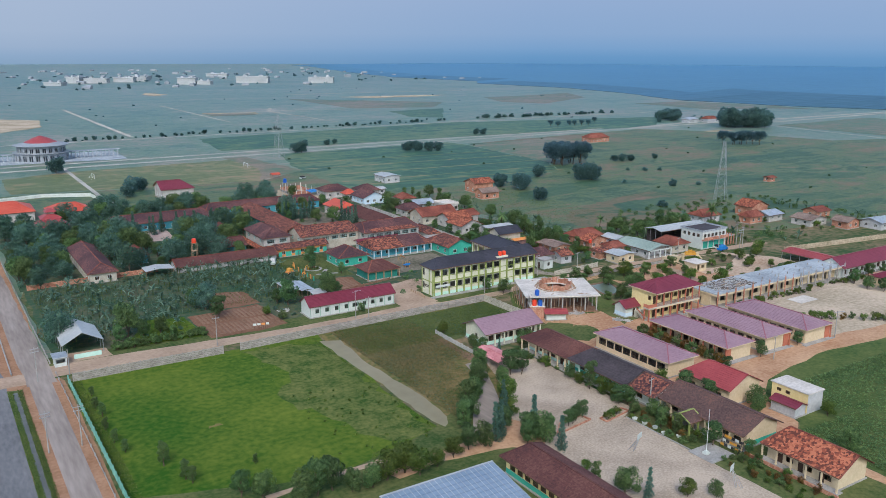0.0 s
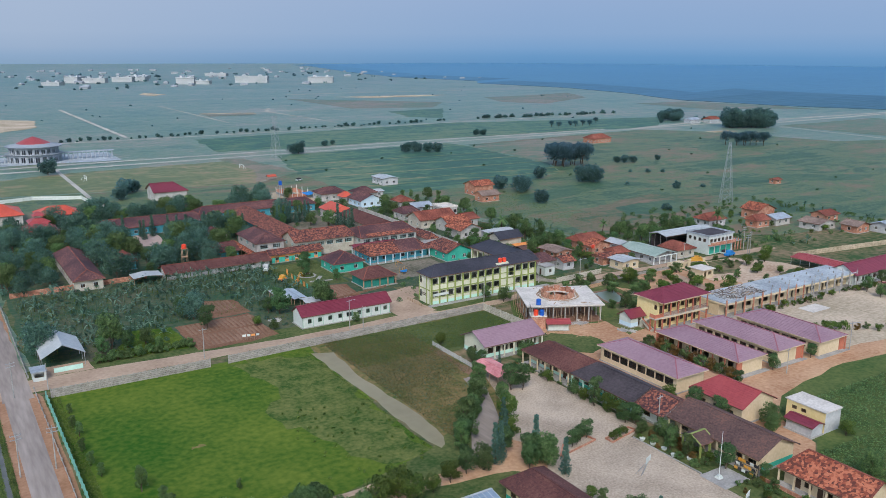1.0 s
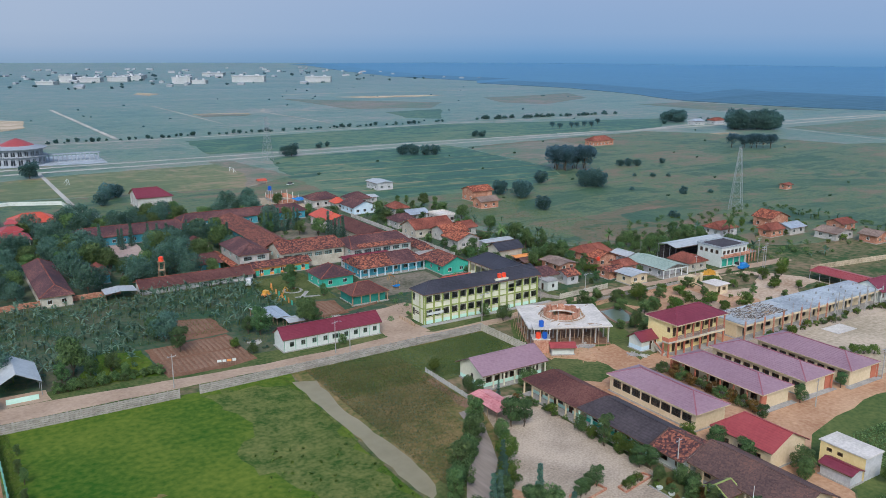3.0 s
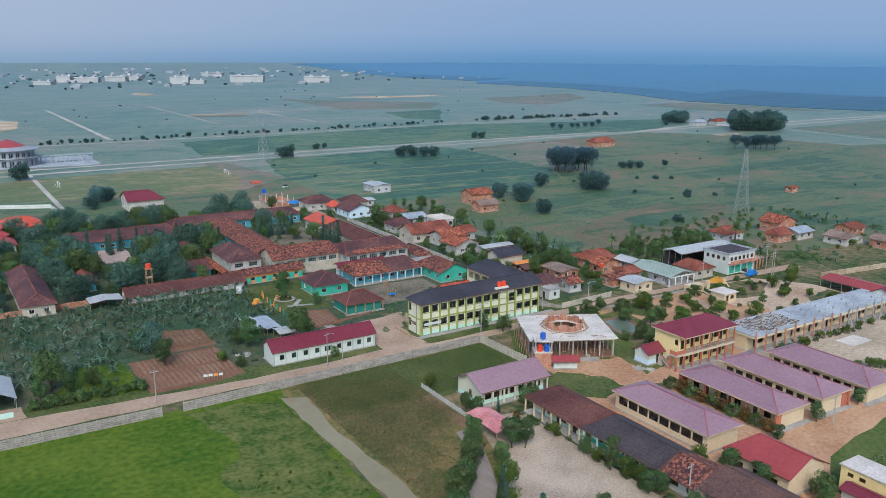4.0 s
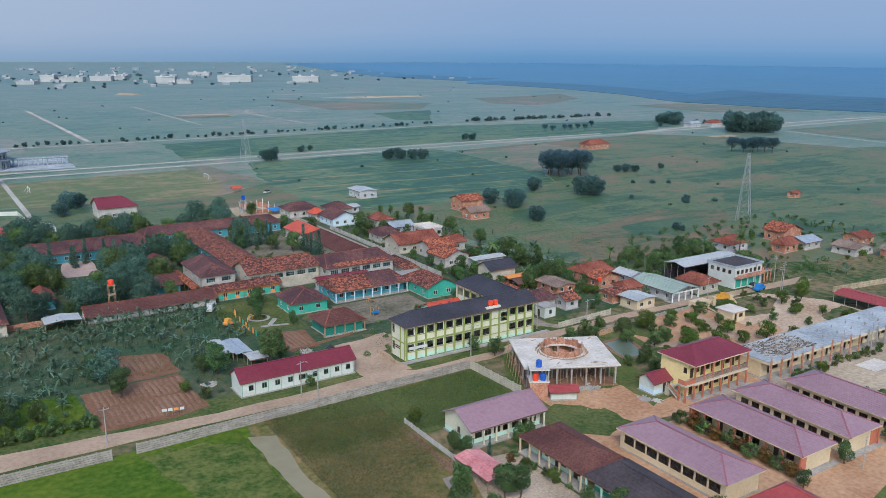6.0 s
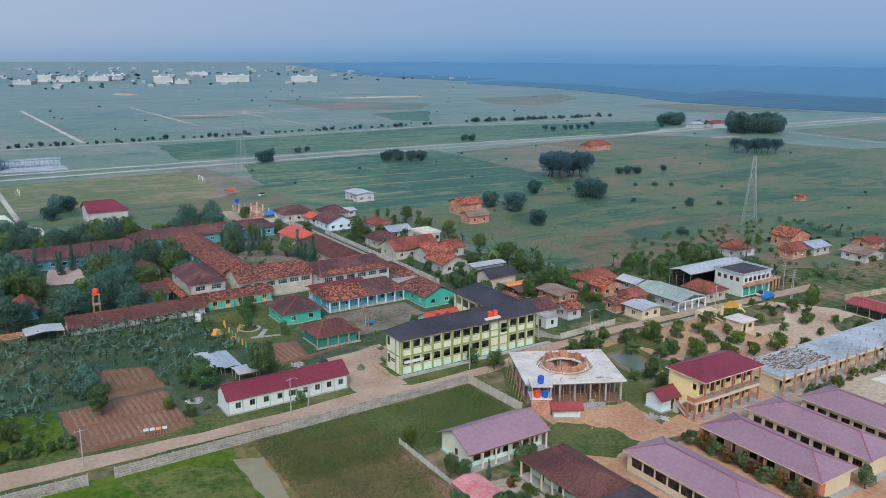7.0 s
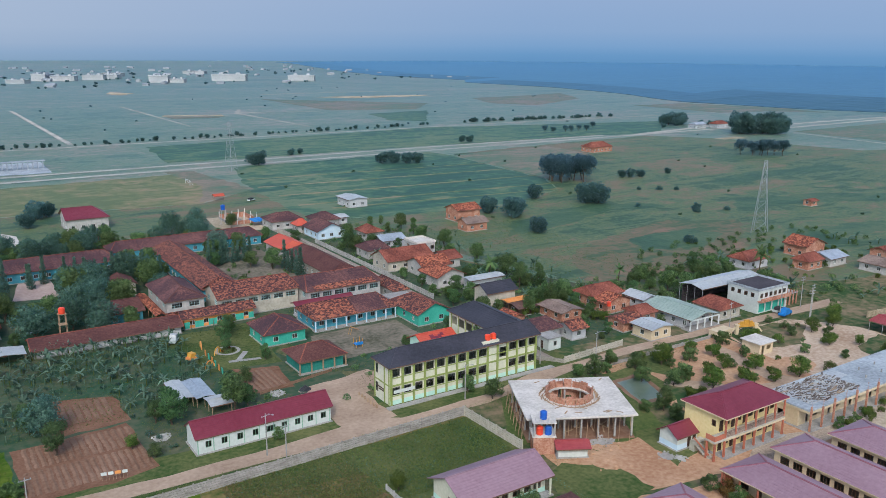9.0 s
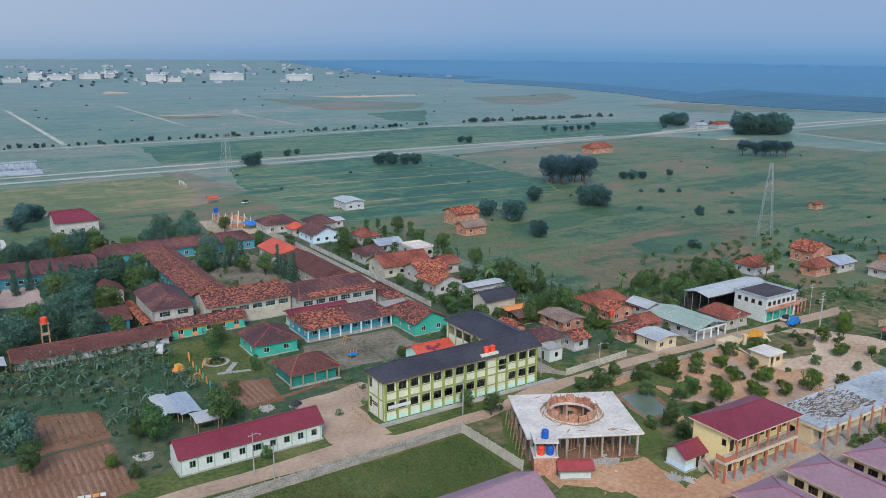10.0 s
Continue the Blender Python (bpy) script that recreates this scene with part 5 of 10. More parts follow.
# ---- yellow two-storey school with gallery ----
def yellow_school():
    root = thing("yellow_school", pose(158.4, 144.4, 0), "two-storey cream school with red columns and maroon hip roof", "school building")
    L, W, H = 17.6, 10.2, 7.6
    x0, x1, y0, y1 = 0.7, L - 0.7, 2.4, W - 0.6
    bm = bmesh.new()
    ops_s = []
    for k in range(5):
        c = 0.6 + k * 3.2
        for z in (0.3, 4.0):
            ops_s += [("door", c, z, 1.0, 2.1, 1, 1), ("win", c + 1.35, z + 0.9, 1.4, 1.2, 2, 1)]
    for s in "swne":
        m, length = side_frame(s, x0, x1, y0, y1)
        o_s = ops_s if s == "s" else [("win", 6.0, 5.0, 0.9, 1.2, 1, 1)] if s == "w" else []
        wall_face(bm, m, length, 0.0, H - 0.1, 0.2, [(o[1], o[1] + o[3], o[2], o[2] + o[4]) for o in o_s], 0.2 if s in "sn" else 0.0)
        for o in o_s:
            at = m @ pose(o[1], 0, o[2])
            if o[0] == "win":
                f, g = window_mesh(o[3], o[4], o[5], o[6], M["brown_frame"])
                part("pane", g, None, part("window", f, None, root, at=at))
            else:
                part("door", door_mesh(o[3], o[4], M["dark_wood"]), None, root, at=at)
    part("wall", bm, M["yellow_wall"], root)
    bm = bmesh.new()
    box(bm, x0 - 0.3, x1 + 0.3, 0.3, y0 - 0.004, 3.45, 3.85)
    part("gallery_floor", bm, M["aged_cream"], root)
    bm = bmesh.new()
    box(bm, x0 - 0.6, x1 + 0.6, -0.2, y1 + 0.3, 0.0, 0.25)
    part("plinth", bm, M["concrete"], root)
    bm = bmesh.new()
    box(bm, -0.16, 0.16, 0, 0.3, 0.25, 3.45)
    box(bm, -0.14, 0.14, 0.02, 0.28, 3.85, H - 0.12)
    pm = mesh_of(bm, "column", M["orange_trim"])
    n = 7
    for k in range(n):
        part("column", pm, None, root, "brick-red column", at=pose(x0 - 0.1 + k * (x1 - x0 + 0.2) / (n - 1), 0.35, 0))
    for k in range(n - 1):
        a = x0 - 0.1 + k * (x1 - x0 + 0.2) / (n - 1) + 0.17
        b = a + (x1 - x0 + 0.2) / (n - 1) - 0.34
        bm = bmesh.new()
        box(bm, a, b, 0.42, 0.54, 3.85, 4.45)
        box(bm, a, b, 0.38, 0.58, 4.75, 4.85)
        for j in range(7):
            t = a + (b - a) * (j + 0.5) / 7
            box(bm, t - 0.05, t + 0.05, 0.44, 0.52, 4.45, 4.75)
        part("railing", bm, M["clay_grey_roof"], root)
    bm = bmesh.new()
    box(bm, x0 - 0.3, x1 + 0.3, 0.24, 0.32, 3.3, 3.62)
    part("floor_band", bm, M["cream_wall"], root)
    roof_parts(root, 0, L, 0, W, H, 2.3, "x", (4.6, 4.6), M["maroon_roof"], M["maroon_roof"], 0.5, 0.045, 0.0, M["cream_wall"])
    # the gallery goes on past the western wall, to a stair of two flights
    gx = -2.2
    bm = bmesh.new()
    box(bm, gx, x0 - 0.304, 0.3, y0, 3.45, 3.85)
    part("stair_landing", bm, M["aged_cream"], root)
    for y in (0.35, y0 - 0.4):
        bm = bmesh.new()
        box(bm, gx + 0.05, gx + 0.37, y, y + 0.3, 0.0, 3.45)
        part("column", bm, M["orange_trim"], root, "brick-red column")
    for a, b, c, d in ((gx + 0.02, x0 - 0.27, 0.42, 0.54), (gx + 0.02, gx + 0.14, 0.54, y0)):
        bm = bmesh.new()
        box(bm, a, b, c, d, 3.85, 4.75)
        part("railing", bm, M["orange_trim"], root, "brick-red parapet at the head of the stair")
    for k in range(9):
        bm = bmesh.new()
        box(bm, gx + 0.2, -0.75, 1.5 + k * 0.36, 1.86 + k * 0.36, max(0.0, 0.21 * k - 0.25), 0.21 * (k + 1))
        part("stair_step", bm, M["aged_cream"], root)
        bm = bmesh.new()
        box(bm, -0.65, x0 - 0.01, 4.38 - k * 0.24, 4.62 - k * 0.24, 1.75 + 0.19 * k, 2.05 + 0.19 * k)
        part("stair_step", bm, M["aged_cream"], root)
    bm = bmesh.new()
    box(bm, gx + 0.2, x0 - 0.01, 4.74, 5.8, 0.0, 1.95)
    part("half_landing", bm, M["aged_cream"], root)
    bm = bmesh.new()
    bar(bm, (gx + 0.12, 1.5, 0.9), (gx + 0.12, 4.9, 2.8), 0.1, 0.3)
    part("stair_rail", bm, M["orange_trim"], root, "brick-red stair rail")
    return root


yellow_school()
building("guard_hut", "small white hut with maroon metal roof and pale blue dado", "hut", 153.4, 159.4, 150.4, 155.3, 2.7, 1.6, "x", (0, 0), M["white_wall"], M["maroon_roof"], (0.5, 0.3, 0.4, 0.4),
         {"s": [("door", 2.6, 0.25, 0.85, 2.0, 1, 1), ("door", 3.9, 0.25, 0.85, 2.0, 1, 1)]}, dado=(M["sky_wall"], 1.3, "sw"), course=0.5, lift=0.045)


# ---- prayer hall under construction ----
def shell_hall():
    rz = -26.7
    root = thing("unfinished_prayer_hall", pose(133.3, 167.5, 0, 0, 0, rz), "concrete shell under construction with pale roof slab and brick ring", "building")
    L, W, H = 20.6, 17.7, 4.5
    bm = bmesh.new()
    cx, cy, r = 10.2, 9.4, 3.9
    outer = [bm.verts.new((x, y, H)) for x, y in ((0, 0), (L, 0), (L, W), (0, W))]
    ring = [bm.verts.new((cx + r * math.cos(k * math.tau / 16 + 0.2), cy + r * math.sin(k * math.tau / 16 + 0.2), H)) for k in range(16)]
    eds = [bm.edges.new((outer[k], outer[(k + 1) % 4])) for k in range(4)] + [bm.edges.new((ring[k], ring[(k + 1) % 16])) for k in range(16)]
    bmesh.ops.triangle_fill(bm, use_beauty=True, edges=eds)
    bm.faces.ensure_lookup_table()
    for f in [f for f in bm.faces if (f.calc_center_median().xy - Vector((cx, cy))).length < r * 0.8]:
        bm.faces.remove(f)
    ext = bmesh.ops.extrude_face_region(bm, geom=bm.faces[:])
    for v in ext["geom"]:
        if isinstance(v, bmesh.types.BMVert):
            v.co.z += 0.32
    part("roof_slab", bm, M["fresh_concrete"], root, "pale stained concrete roof slab")
    bm = bmesh.new()
    box(bm, -0.15, 0.15, -0.15, 0.15, 0.0, H)
    cm = mesh_of(bm, "column", M["concrete"])
    for i in range(7):
        for j in range(5):
            if 2 <= i <= 4 and j == 2:
                continue
            part("column", cm, None, root, at=pose(0.8 + i * (L - 1.6) / 6, 0.8 + j * (W - 1.6) / 4, 0))
    for y in (0.8, W - 0.8):
        bm = bmesh.new()
        box(bm, 0.5, L - 0.5, y - 0.14, y + 0.14, H - 0.45, H - 0.004)
        part("beam", bm, M["concrete"], root)
    for x in (0.8, L - 0.8):
        bm = bmesh.new()
        box(bm, x - 0.14, x + 0.14, 1.0, W - 1.0, H - 0.45, H - 0.004)
        part("beam", bm, M["concrete"], root)
    # floor coloured dark brown to deepen the shade under the slab
    bm = bmesh.new()
    box(bm, 0.3, L - 0.3, 0.3, W - 0.3, 0.0, 0.35)
    part("floor_slab", bm, M["soil"], root, "brown floor that darkens the inside of the shell")
    prop_rng = random.Random(12)
    for k in range(46):                       # slab props inside
        bm = bmesh.new()
        x, y = prop_rng.uniform(1.5, L - 1.5), prop_rng.uniform(1.5, W - 3.6)
        tube(bm, (x, y, 0.35), (x + prop_rng.uniform(-.2, .2), y + prop_rng.uniform(-.2, .2), H - 0.01), 0.06, 0.05, 5)
        part("prop", bm, M["timber"], root, "timber prop under the slab")
    for k in range(14):
        bm = bmesh.new()
        x, y, a = prop_rng.uniform(1.5, L - 3), prop_rng.uniform(0.8, 6), prop_rng.uniform(0, 3)
        bar(bm, (x, y, 0.5 + 0.06 * (k % 4)), (x + 2.4 * math.cos(a), y + abs(2.4 * math.sin(a)), 0.55 + 0.06 * (k % 4)), 0.25, 0.06)
        part("board", bm, M["timber"], root, "stacked shuttering board")
    for a, b in ((1.0, 9.4), (10.0, 19.4)):
        bm = bmesh.new()
        wall_face(bm, pose(a, W - 3.2, 0), b - a, 0.35, H - 0.4, 0.15, [(1.0, 2.1, 0.35, 2.6)], 0)
        part("brick_wall", bm, M["brick"], root, "unplastered brick infill wall")
    # octagon drum of brick with gaps
    nseg = 16
    for k in range(nseg):
        a0, a1 = (k - 0.5) * math.tau / nseg + 0.2, (k + 0.5) * math.tau / nseg + 0.2
        zt = 1.55 if k % 2 else 1.15
        bm = bmesh.new()
        pts = [(cx + q * math.cos(a), cy + q * math.sin(a)) for q, a in ((4.55, a0 + 0.02), (4.55, a1 - 0.02), (4.2, a1 - 0.02), (4.2, a0 + 0.02))]
        for zlo, zhi in ((H + 0.32, H + 0.32 + zt * 0.62), (H + 0.36 + zt * 0.62, H + 0.32 + zt)):
            lo, hi = [bm.verts.new((*q, zlo)) for q in pts], [bm.verts.new((*q, zhi)) for q in pts]
            bm.faces.new(lo[::-1])
            bm.faces.new(hi)
            for j in range(4):
                bm.faces.new((lo[j], lo[(j + 1) % 4], hi[(j + 1) % 4], hi[j]))
        part("drum_segment", bm, M["brick"], root, "brick ring segment of the future dome")
    bm = bmesh.new()
    for k in range(44):                       # shuttering boards and rods leaning round the drum
        a = k * math.tau / 44 + 0.1
        rr = 5.0 + 0.5 * random.random()
        tube(bm, (cx + rr * math.cos(a), cy + rr * math.sin(a), H + 0.32), (cx + (rr - 0.7) * math.cos(a + 0.1), cy + (rr - 0.7) * math.sin(a + 0.1), H + 1.2 + random.random()), 0.05, 0.05, 5)
        bar(bm, (cx + rr * math.cos(a), cy + rr * math.sin(a), H + 0.36), (cx + (rr + .4) * math.cos(a + .3), cy + (rr + .4) * math.sin(a + .3), H + 0.4), 0.2, 0.05)
    part("shuttering", bm, M["timber"], root, "timber shuttering boards round the ring")
    for k in range(14):                       # bamboo props along the western side
        bm = bmesh.new()
        y = 0.5 + k * 1.2
        tube(bm, (-0.9 + 0.3 * (k % 2), y, 0), (-0.2, y + 0.3 * (k % 3 - 1), H + 0.5 * (k % 3 == 0)), 0.055, 0.045, 5)
        part("bamboo_prop", bm, M["timber"], root, "leaning bamboo prop")
    for k in range(10):
        bm = bmesh.new()
        tube(bm, (1 + 2 * k, -0.5, 0), (1.2 + 2 * k, -0.1, H), 0.05, 0.045, 5)
        part("bamboo_prop", bm, M["timber"], root, "leaning bamboo prop")
    rnd = random.Random(5)
    for k in range(9):
        bm = bmesh.new()
        x, y, a = rnd.uniform(1, L - 2), rnd.choice((rnd.uniform(1, 4), rnd.uniform(14.5, 16))), rnd.uniform(0, 3)
        bar(bm, (x, y, H + 0.36), (x + 1.4 * math.cos(a), y + 1.4 * math.sin(a), H + 0.38), 0.22, 0.06)
        part("plank", bm, M["timber"], root, "loose plank on the slab")
    return root


shell_hall()


def tank_tower():
    rz = -31.0
    root = thing("tank_tower", pose(131.8, 163.7, 0, 0, 0, rz), "brick tank tower with two concrete decks", "water tower")
    bm = bmesh.new()
    wall_face(bm, pose(0, 0, 0), 3.8, 0, 3.3, 0.15, [], 0.15)
    wall_face(bm, pose(0, 3.6, 0, 0, 0, -90), 3.6, 0, 3.3, 0.15, [(1.2, 2.0, 0, 2.0)], 0)
    wall_face(bm, pose(3.8, 0, 0, 0, 0, 90), 3.6, 0, 3.3, 0.15, [], 0)
    wall_face(bm, pose(3.8, 3.6, 0, 0, 0, 180), 3.8, 0, 3.3, 0.15, [], 0.15)
    part("brick_wall", bm, M["brick"], root)
    for z in (3.3, 5.9):
        bm = bmesh.new()
        box(bm, -0.2, 4.0, -0.2, 3.8, z, z + 0.2)
        part("deck", bm, M["fresh_concrete"], root)
    for x in (0.1, 3.7):
        for y in (0.1, 3.5):
            bm = bmesh.new()
            box(bm, x - 0.12, x + 0.12, y - 0.12, y + 0.12, 3.5, 5.9)
            part("column", bm, M["concrete"], root)
    for x in (0.2, 1.3, 2.5, 3.6):
        bm = bmesh.new()
        tube(bm, (x, 0.1, 6.1), (x + 0.03, 0.1, 6.9), 0.03, 0.03, 5)
        part("starter_bar", bm, M["steel"], root)
    m = root.matrix_world
    for x, y, z, mt, lab in ((1.2, 0.9, 3.5, "red_plastic", "orange-red plastic water tank on the tower deck"), (2.7, 0.9, 3.5, "blue_plastic", "blue plastic water tank on the tower deck"), (1.9, 1.6, 6.1, "blue_plastic", "blue plastic water tank on top of the tower")):
        p = m @ Vector((x, y, z))
        water_tank(p.x, p.y, p.z, 0.62, 1.6, M[mt], lab, "tank tower water tanks")


tank_tower()
building("site_hut", "low white site hut with red metal roof", "hut", 133.9, 139.9, 159.9, 163.9, 2.0, 0.75, "x", (0, 0), M["white_wall"], M["red_roof"], (0.4, 0.4, 0.7, 0.3), course=0.7, rot=-29.0)


# ---- long unfinished classroom shell ----
def unfinished_block():
    root = thing("unfinished_classrooms", pose(180.6, 143.0, 0), "long unfinished classroom shell with flat grey slab and bare columns", "school building")
    L, W, H = 59.5, 10.2, 4.0
    bm = bmesh.new()
    box(bm, 0, L, 0, W, H, H + 0.3)
    part("roof_slab", bm, M["grey_slab"], root, "stained grey roof slab")
    bm = bmesh.new()
    box(bm, 0, L, -0.05, 0.2, H - 0.45, H - 0.003)
    box(bm, -0.02, 0.2, 0.2, W, H - 0.45, H - 0.003)
    part("edge_beam", bm, M["cream_wall"], root)
    bm = bmesh.new()
    ops = [("door", 2.4 + 7.2 * k, 0.2, 1.0, 2.1) for k in range(8)] + [("w", 4.2 + 7.2 * k, 1.1, 2.0, 1.4) for k in range(8)]
    wall_face(bm, pose(0.3, 2.4, 0), L - 0.6, 0.2, H, 0.2, [(o[1], o[1] + o[3], o[2], o[2] + o[4]) for o in ops], 0.2)
    wall_face(bm, pose(0.3, W - 0.3, 0, 0, 0, -90), W - 2.7, 0.2, H, 0.2, [(3.0, 4.2, 0.2, 2.3)], 0)
    wall_face(bm, pose(L - 0.3, W - 0.3, 0, 0, 0, 180), L - 0.6, 0.2, H, 0.2, [], 0.2)
    part("wall", bm, M["cream_wall"], root)
    bm = bmesh.new()
    box(bm, -0.3, L + 0.3, -0.6, W, 0, 0.2)
    part("plinth", bm, M["concrete"], root)
    n = 17
    for k in range(n):
        bm = bmesh.new()
        x = 0.15 + k * (L - 0.3) / (n - 1)
        box(bm, x - 0.16, x + 0.16, -0.36, -0.052, 0.2, H + (1.1 if k % 2 == 0 or k > 9 else 0.3))
        for dx in (-0.08, 0.08):
            tube(bm, (x + dx, -0.2, H + 0.3), (x + dx * 1.5, -0.2, H + 1.9), 0.02, 0.02, 4)
        part("column", bm, M["brick"] if k < 10 else M["concrete"], root, "bare brick-red column with starter bars")
    rnd = random.Random(3)
    for k in range(40):
        bm = bmesh.new()
        x, y, a = rnd.uniform(2, 17), rnd.uniform(0.8, W - 0.8), rnd.uniform(-0.25, 0.25)
        bar(bm, (x, y, H + 0.40), (x + 2.4 * math.cos(a), y + 2.4 * math.sin(a), H + 0.42), 0.2, 0.06)
        part("plank", bm, M[("dark_wood", "grey_wall", "timber", "concrete")[k % 4]], root, "loose shuttering board")
    for mt, n, lab in (("debris_dark", 330, "dark weathered shuttering boards strewn over the slab"), ("aged_wall", 210, "pale mortar-crusted boards strewn over the slab")):
        bm = bmesh.new()
        for k in range(n):
            x, y, a, q = 2.6 + 15.5 * rnd.random(), rnd.uniform(1.6, W - 0.6), rnd.gauss(0.1, 0.5), rnd.uniform(0.6, 1.9)
            z = H + 0.32 + 0.06 * rnd.random()
            bar(bm, (x, y, z), (x + q * math.cos(a), min(y + q * math.sin(a), W - 0.2), z + rnd.uniform(0, 0.06)), rnd.uniform(0.12, 0.32), 0.04)
        tagged(part("debris", bm, M[mt], root, lab), kind="stuff")
    for k in range(4):
        bm = bmesh.new()
        x = 17.5 + k * 1.2
        box(bm, x, x + 1.15, 6.2, 9.6, H + 0.32, H + 0.36)
        part("sheet", bm, M["white_metal"], root, "white sheet laid on the slab")
    for k in range(12):
        bm = bmesh.new()
        x, y = 24 + 2.9 * k, 3.4 + 3.2 * (k % 2)
        box(bm, x - .12, x + .12, y - .12, y + .12, H + 0.3, H + 0.95)
        part("column_stub", bm, M["concrete"], root, "stub of an upper column")


unfinished_block()
building("classroom_block", "long classroom block with maroon metal roof and white gable", "school building", 238.6, 278.0, 142.0, 151.4, 3.5, 2.7, "x", (0, 0), M["white_wall"], M["maroon_roof"], (0.5, 0.5, 1.6, 0.5),
         {"s": row(12, 1, 38, 1.0, 1.6, 1.4, cols=3)}, posts=("s", 14, M["white_wall"]), course=0.5, lift=0.045)
building("classroom_block", "cream classroom block with red hip roof by the sports ground", "school building", 239.4, 262.0, 124.6, 134.6, 3.2, 2.2, "x", (4, 4), M["cream_wall"], M["maroon_roof"], (1.5, 0.6, 0.6, 0.6),
         {"w": row(3, 0.6, 8.6, 1.0, 1.4, 1.3)}, posts=("w", 5, M["cream_wall"]), course=0.5, lift=0.045)


# ---- village houses ----
def house(label, x0, x1, y0, y1, eave, rise, axis, hips, wall, roof, category="house", name="house", n=3, **kw):
    L, W = x1 - x0 - 1.2, y1 - y0 - 1.2
    sides = {"s": row(max(1, int(L / 3.4)), 0.3, L - 0.3, 1.0, 1.3, 1.2), "w": row(max(1, int(W / 3.6)), 0.3, W - 0.3, 1.0, 1.2, 1.2)}
    if eave > 5:
        sides = {"s": row(max(2, int(L / 3.6)), 0.3, L - 0.3, 3.3, 2.7, 1.3, cols=4, rows=2), "w": row(max(1, int(W / 5.0)), 0.3, W - 0.3, 3.3, 1.8, 1.3, cols=3, rows=2)}
    return building(name, label, category, x0, x1, y0, y1, eave, rise, axis, hips, wall, roof, sides=sides, frame_mat=M["aqua_frame"] if eave > 5 else M["white_frame"], **kw)


SB = dict(category="school building", name="school_wing")
house("tall cream school wing with mottled clay tile roof", 109.0, 132.0, 263.6, 276.2, 5.4, 2.7, "x", (0, 1.5), M["aged_cream"], M["old_tile_roof"], cap=M["terracotta_roof"], **SB)
house("tall white school wing with dark clay tile roof", 131.4, 154.6, 258.2, 274.6, 5.3, 2.5, "x", (3, 2), M["aged_wall"], M["dark_tile_roof"], cap=M["terracotta_roof"], **SB)
house("white school hall with dark plum hip roof", 97.0, 107.8, 268.6, 288.6, 5.4, 2.7, "y", (4, 4), M["aged_wall"], M["dark_tile_roof"], cap=M["brown_roof"], **SB)
house("teal classroom with dark hip roof", 111.2, 122.6, 237.8, 249.0, 3.2, 2.7, "y", (4, 4), M["teal_wall"], M["dark_tile_roof"], cap=M["terracotta_roof"], **SB)
house("blue school wing with mottled orange and dark tile roof", 126.0, 149.6, 241.4, 254.2, 3.2, 2.6, "x", (0.6, 3), M["blue_wall"], M["old_tile_roof"], posts=("s", 9, M["sky_wall"]), inset=(0.6, 0.6, 2.0, 0.6), **SB)
house("teal classroom with red-brown hip roof", 149.6, 160.2, 231.4, 247.0, 3.2, 2.5, "y", (0, 4), M["teal_wall"], M["old_tile_roof"], cap=M["terracotta_roof"], **SB)
def relaid(label, x0, x1, f0, f1, material, words="patch of brighter clay tiles"):
    """Newer or older tiles on part of the southern slope; f0, f1: from eave to ridge."""
    root = next(o for o in bpy.data.objects if o.get("label") == label)
    soffit = next(o for o in root.children if o.name.startswith("soffit"))
    ys, zs = [v.co.y for v in soffit.data.vertices], [v.co.z for v in soffit.data.vertices]
    lo, hi = Vector((0, min(ys), min(zs) + 0.2)), Vector((0, (min(ys) + max(ys)) / 2, max(zs) + 0.2))
    bm = bmesh.new()
    a, b = lo.lerp(hi, f0), lo.lerp(hi, f1)
    sloped(bm, (x0, a.y, a.z), (x1, a.y, a.z), (x1, b.y, b.z), (x0, b.y, b.z), max(2, int((b - a).length / 0.55)), 0.04)
    part("tile_patch" if "tile" in words else "roof_sheet", bm, material, root, words)


relaid("blue school wing with mottled orange and dark tile roof", 0.9, 11.5, 0.0, 0.93, M["rust_tile_roof"])
relaid("blue school wing with mottled orange and dark tile roof", 12.0, 20.5, 0.02, 0.95, M["dark_tile_roof"])
relaid("tall white school wing with dark clay tile roof", 2.6, 21.0, 0.0, 0.3, M["rust_tile_roof"])
building("pavilion", "open pavilion with brown hip roof and green netting", "pavilion", 111.6, 123.2, 218.0, 227.8, 3.0, 2.3, "x", (4, 4), M["green_net"], M["brown_roof"], inset=(0.8, 0.8, 0.8, 0.8), cap=M["terracotta_roof"], posts=("s", 5, M["timber"]))
house("long low wing with dull red-brown tile roof", 64.4, 98.6, 258.2, 267.2, 2.0, 1.8, "x", (0, 0), M["grey_wall"], M["brown_roof"], cap=M["terracotta_roof"], **SB)
house("long low wing with rusty tile roof over painted wall", 98.8, 118.0, 260.2, 266.4, 2.9, 1.3, "x", (0, 0), M["orange_wall"], M["old_tile_roof"], dado=(M["teal_wall"], 1.9, "s"), **SB)
house("mint hut with scarlet metal roof and dark patches", 139.2, 149.0, 211.4, 219.4, 3.0, 2.0, "x", (0, 0), M["mint_wall"], M["scarlet_roof"])
hut_label = "mint hut with scarlet metal roof and dark patches"
for u, f0, f1, wd in ((3.0, 0.5, 0.78, 1.1), (4.1, 0.34, 0.62, 1.0), (5.1, 0.5, 0.7, 0.9), (3.4, 0.2, 0.38, 1.2), (6.0, 0.62, 0.8, 0.8)):
    relaid(hut_label, u, u + wd, f0, f1, M["maroon_roof"], "dark replaced sheet")
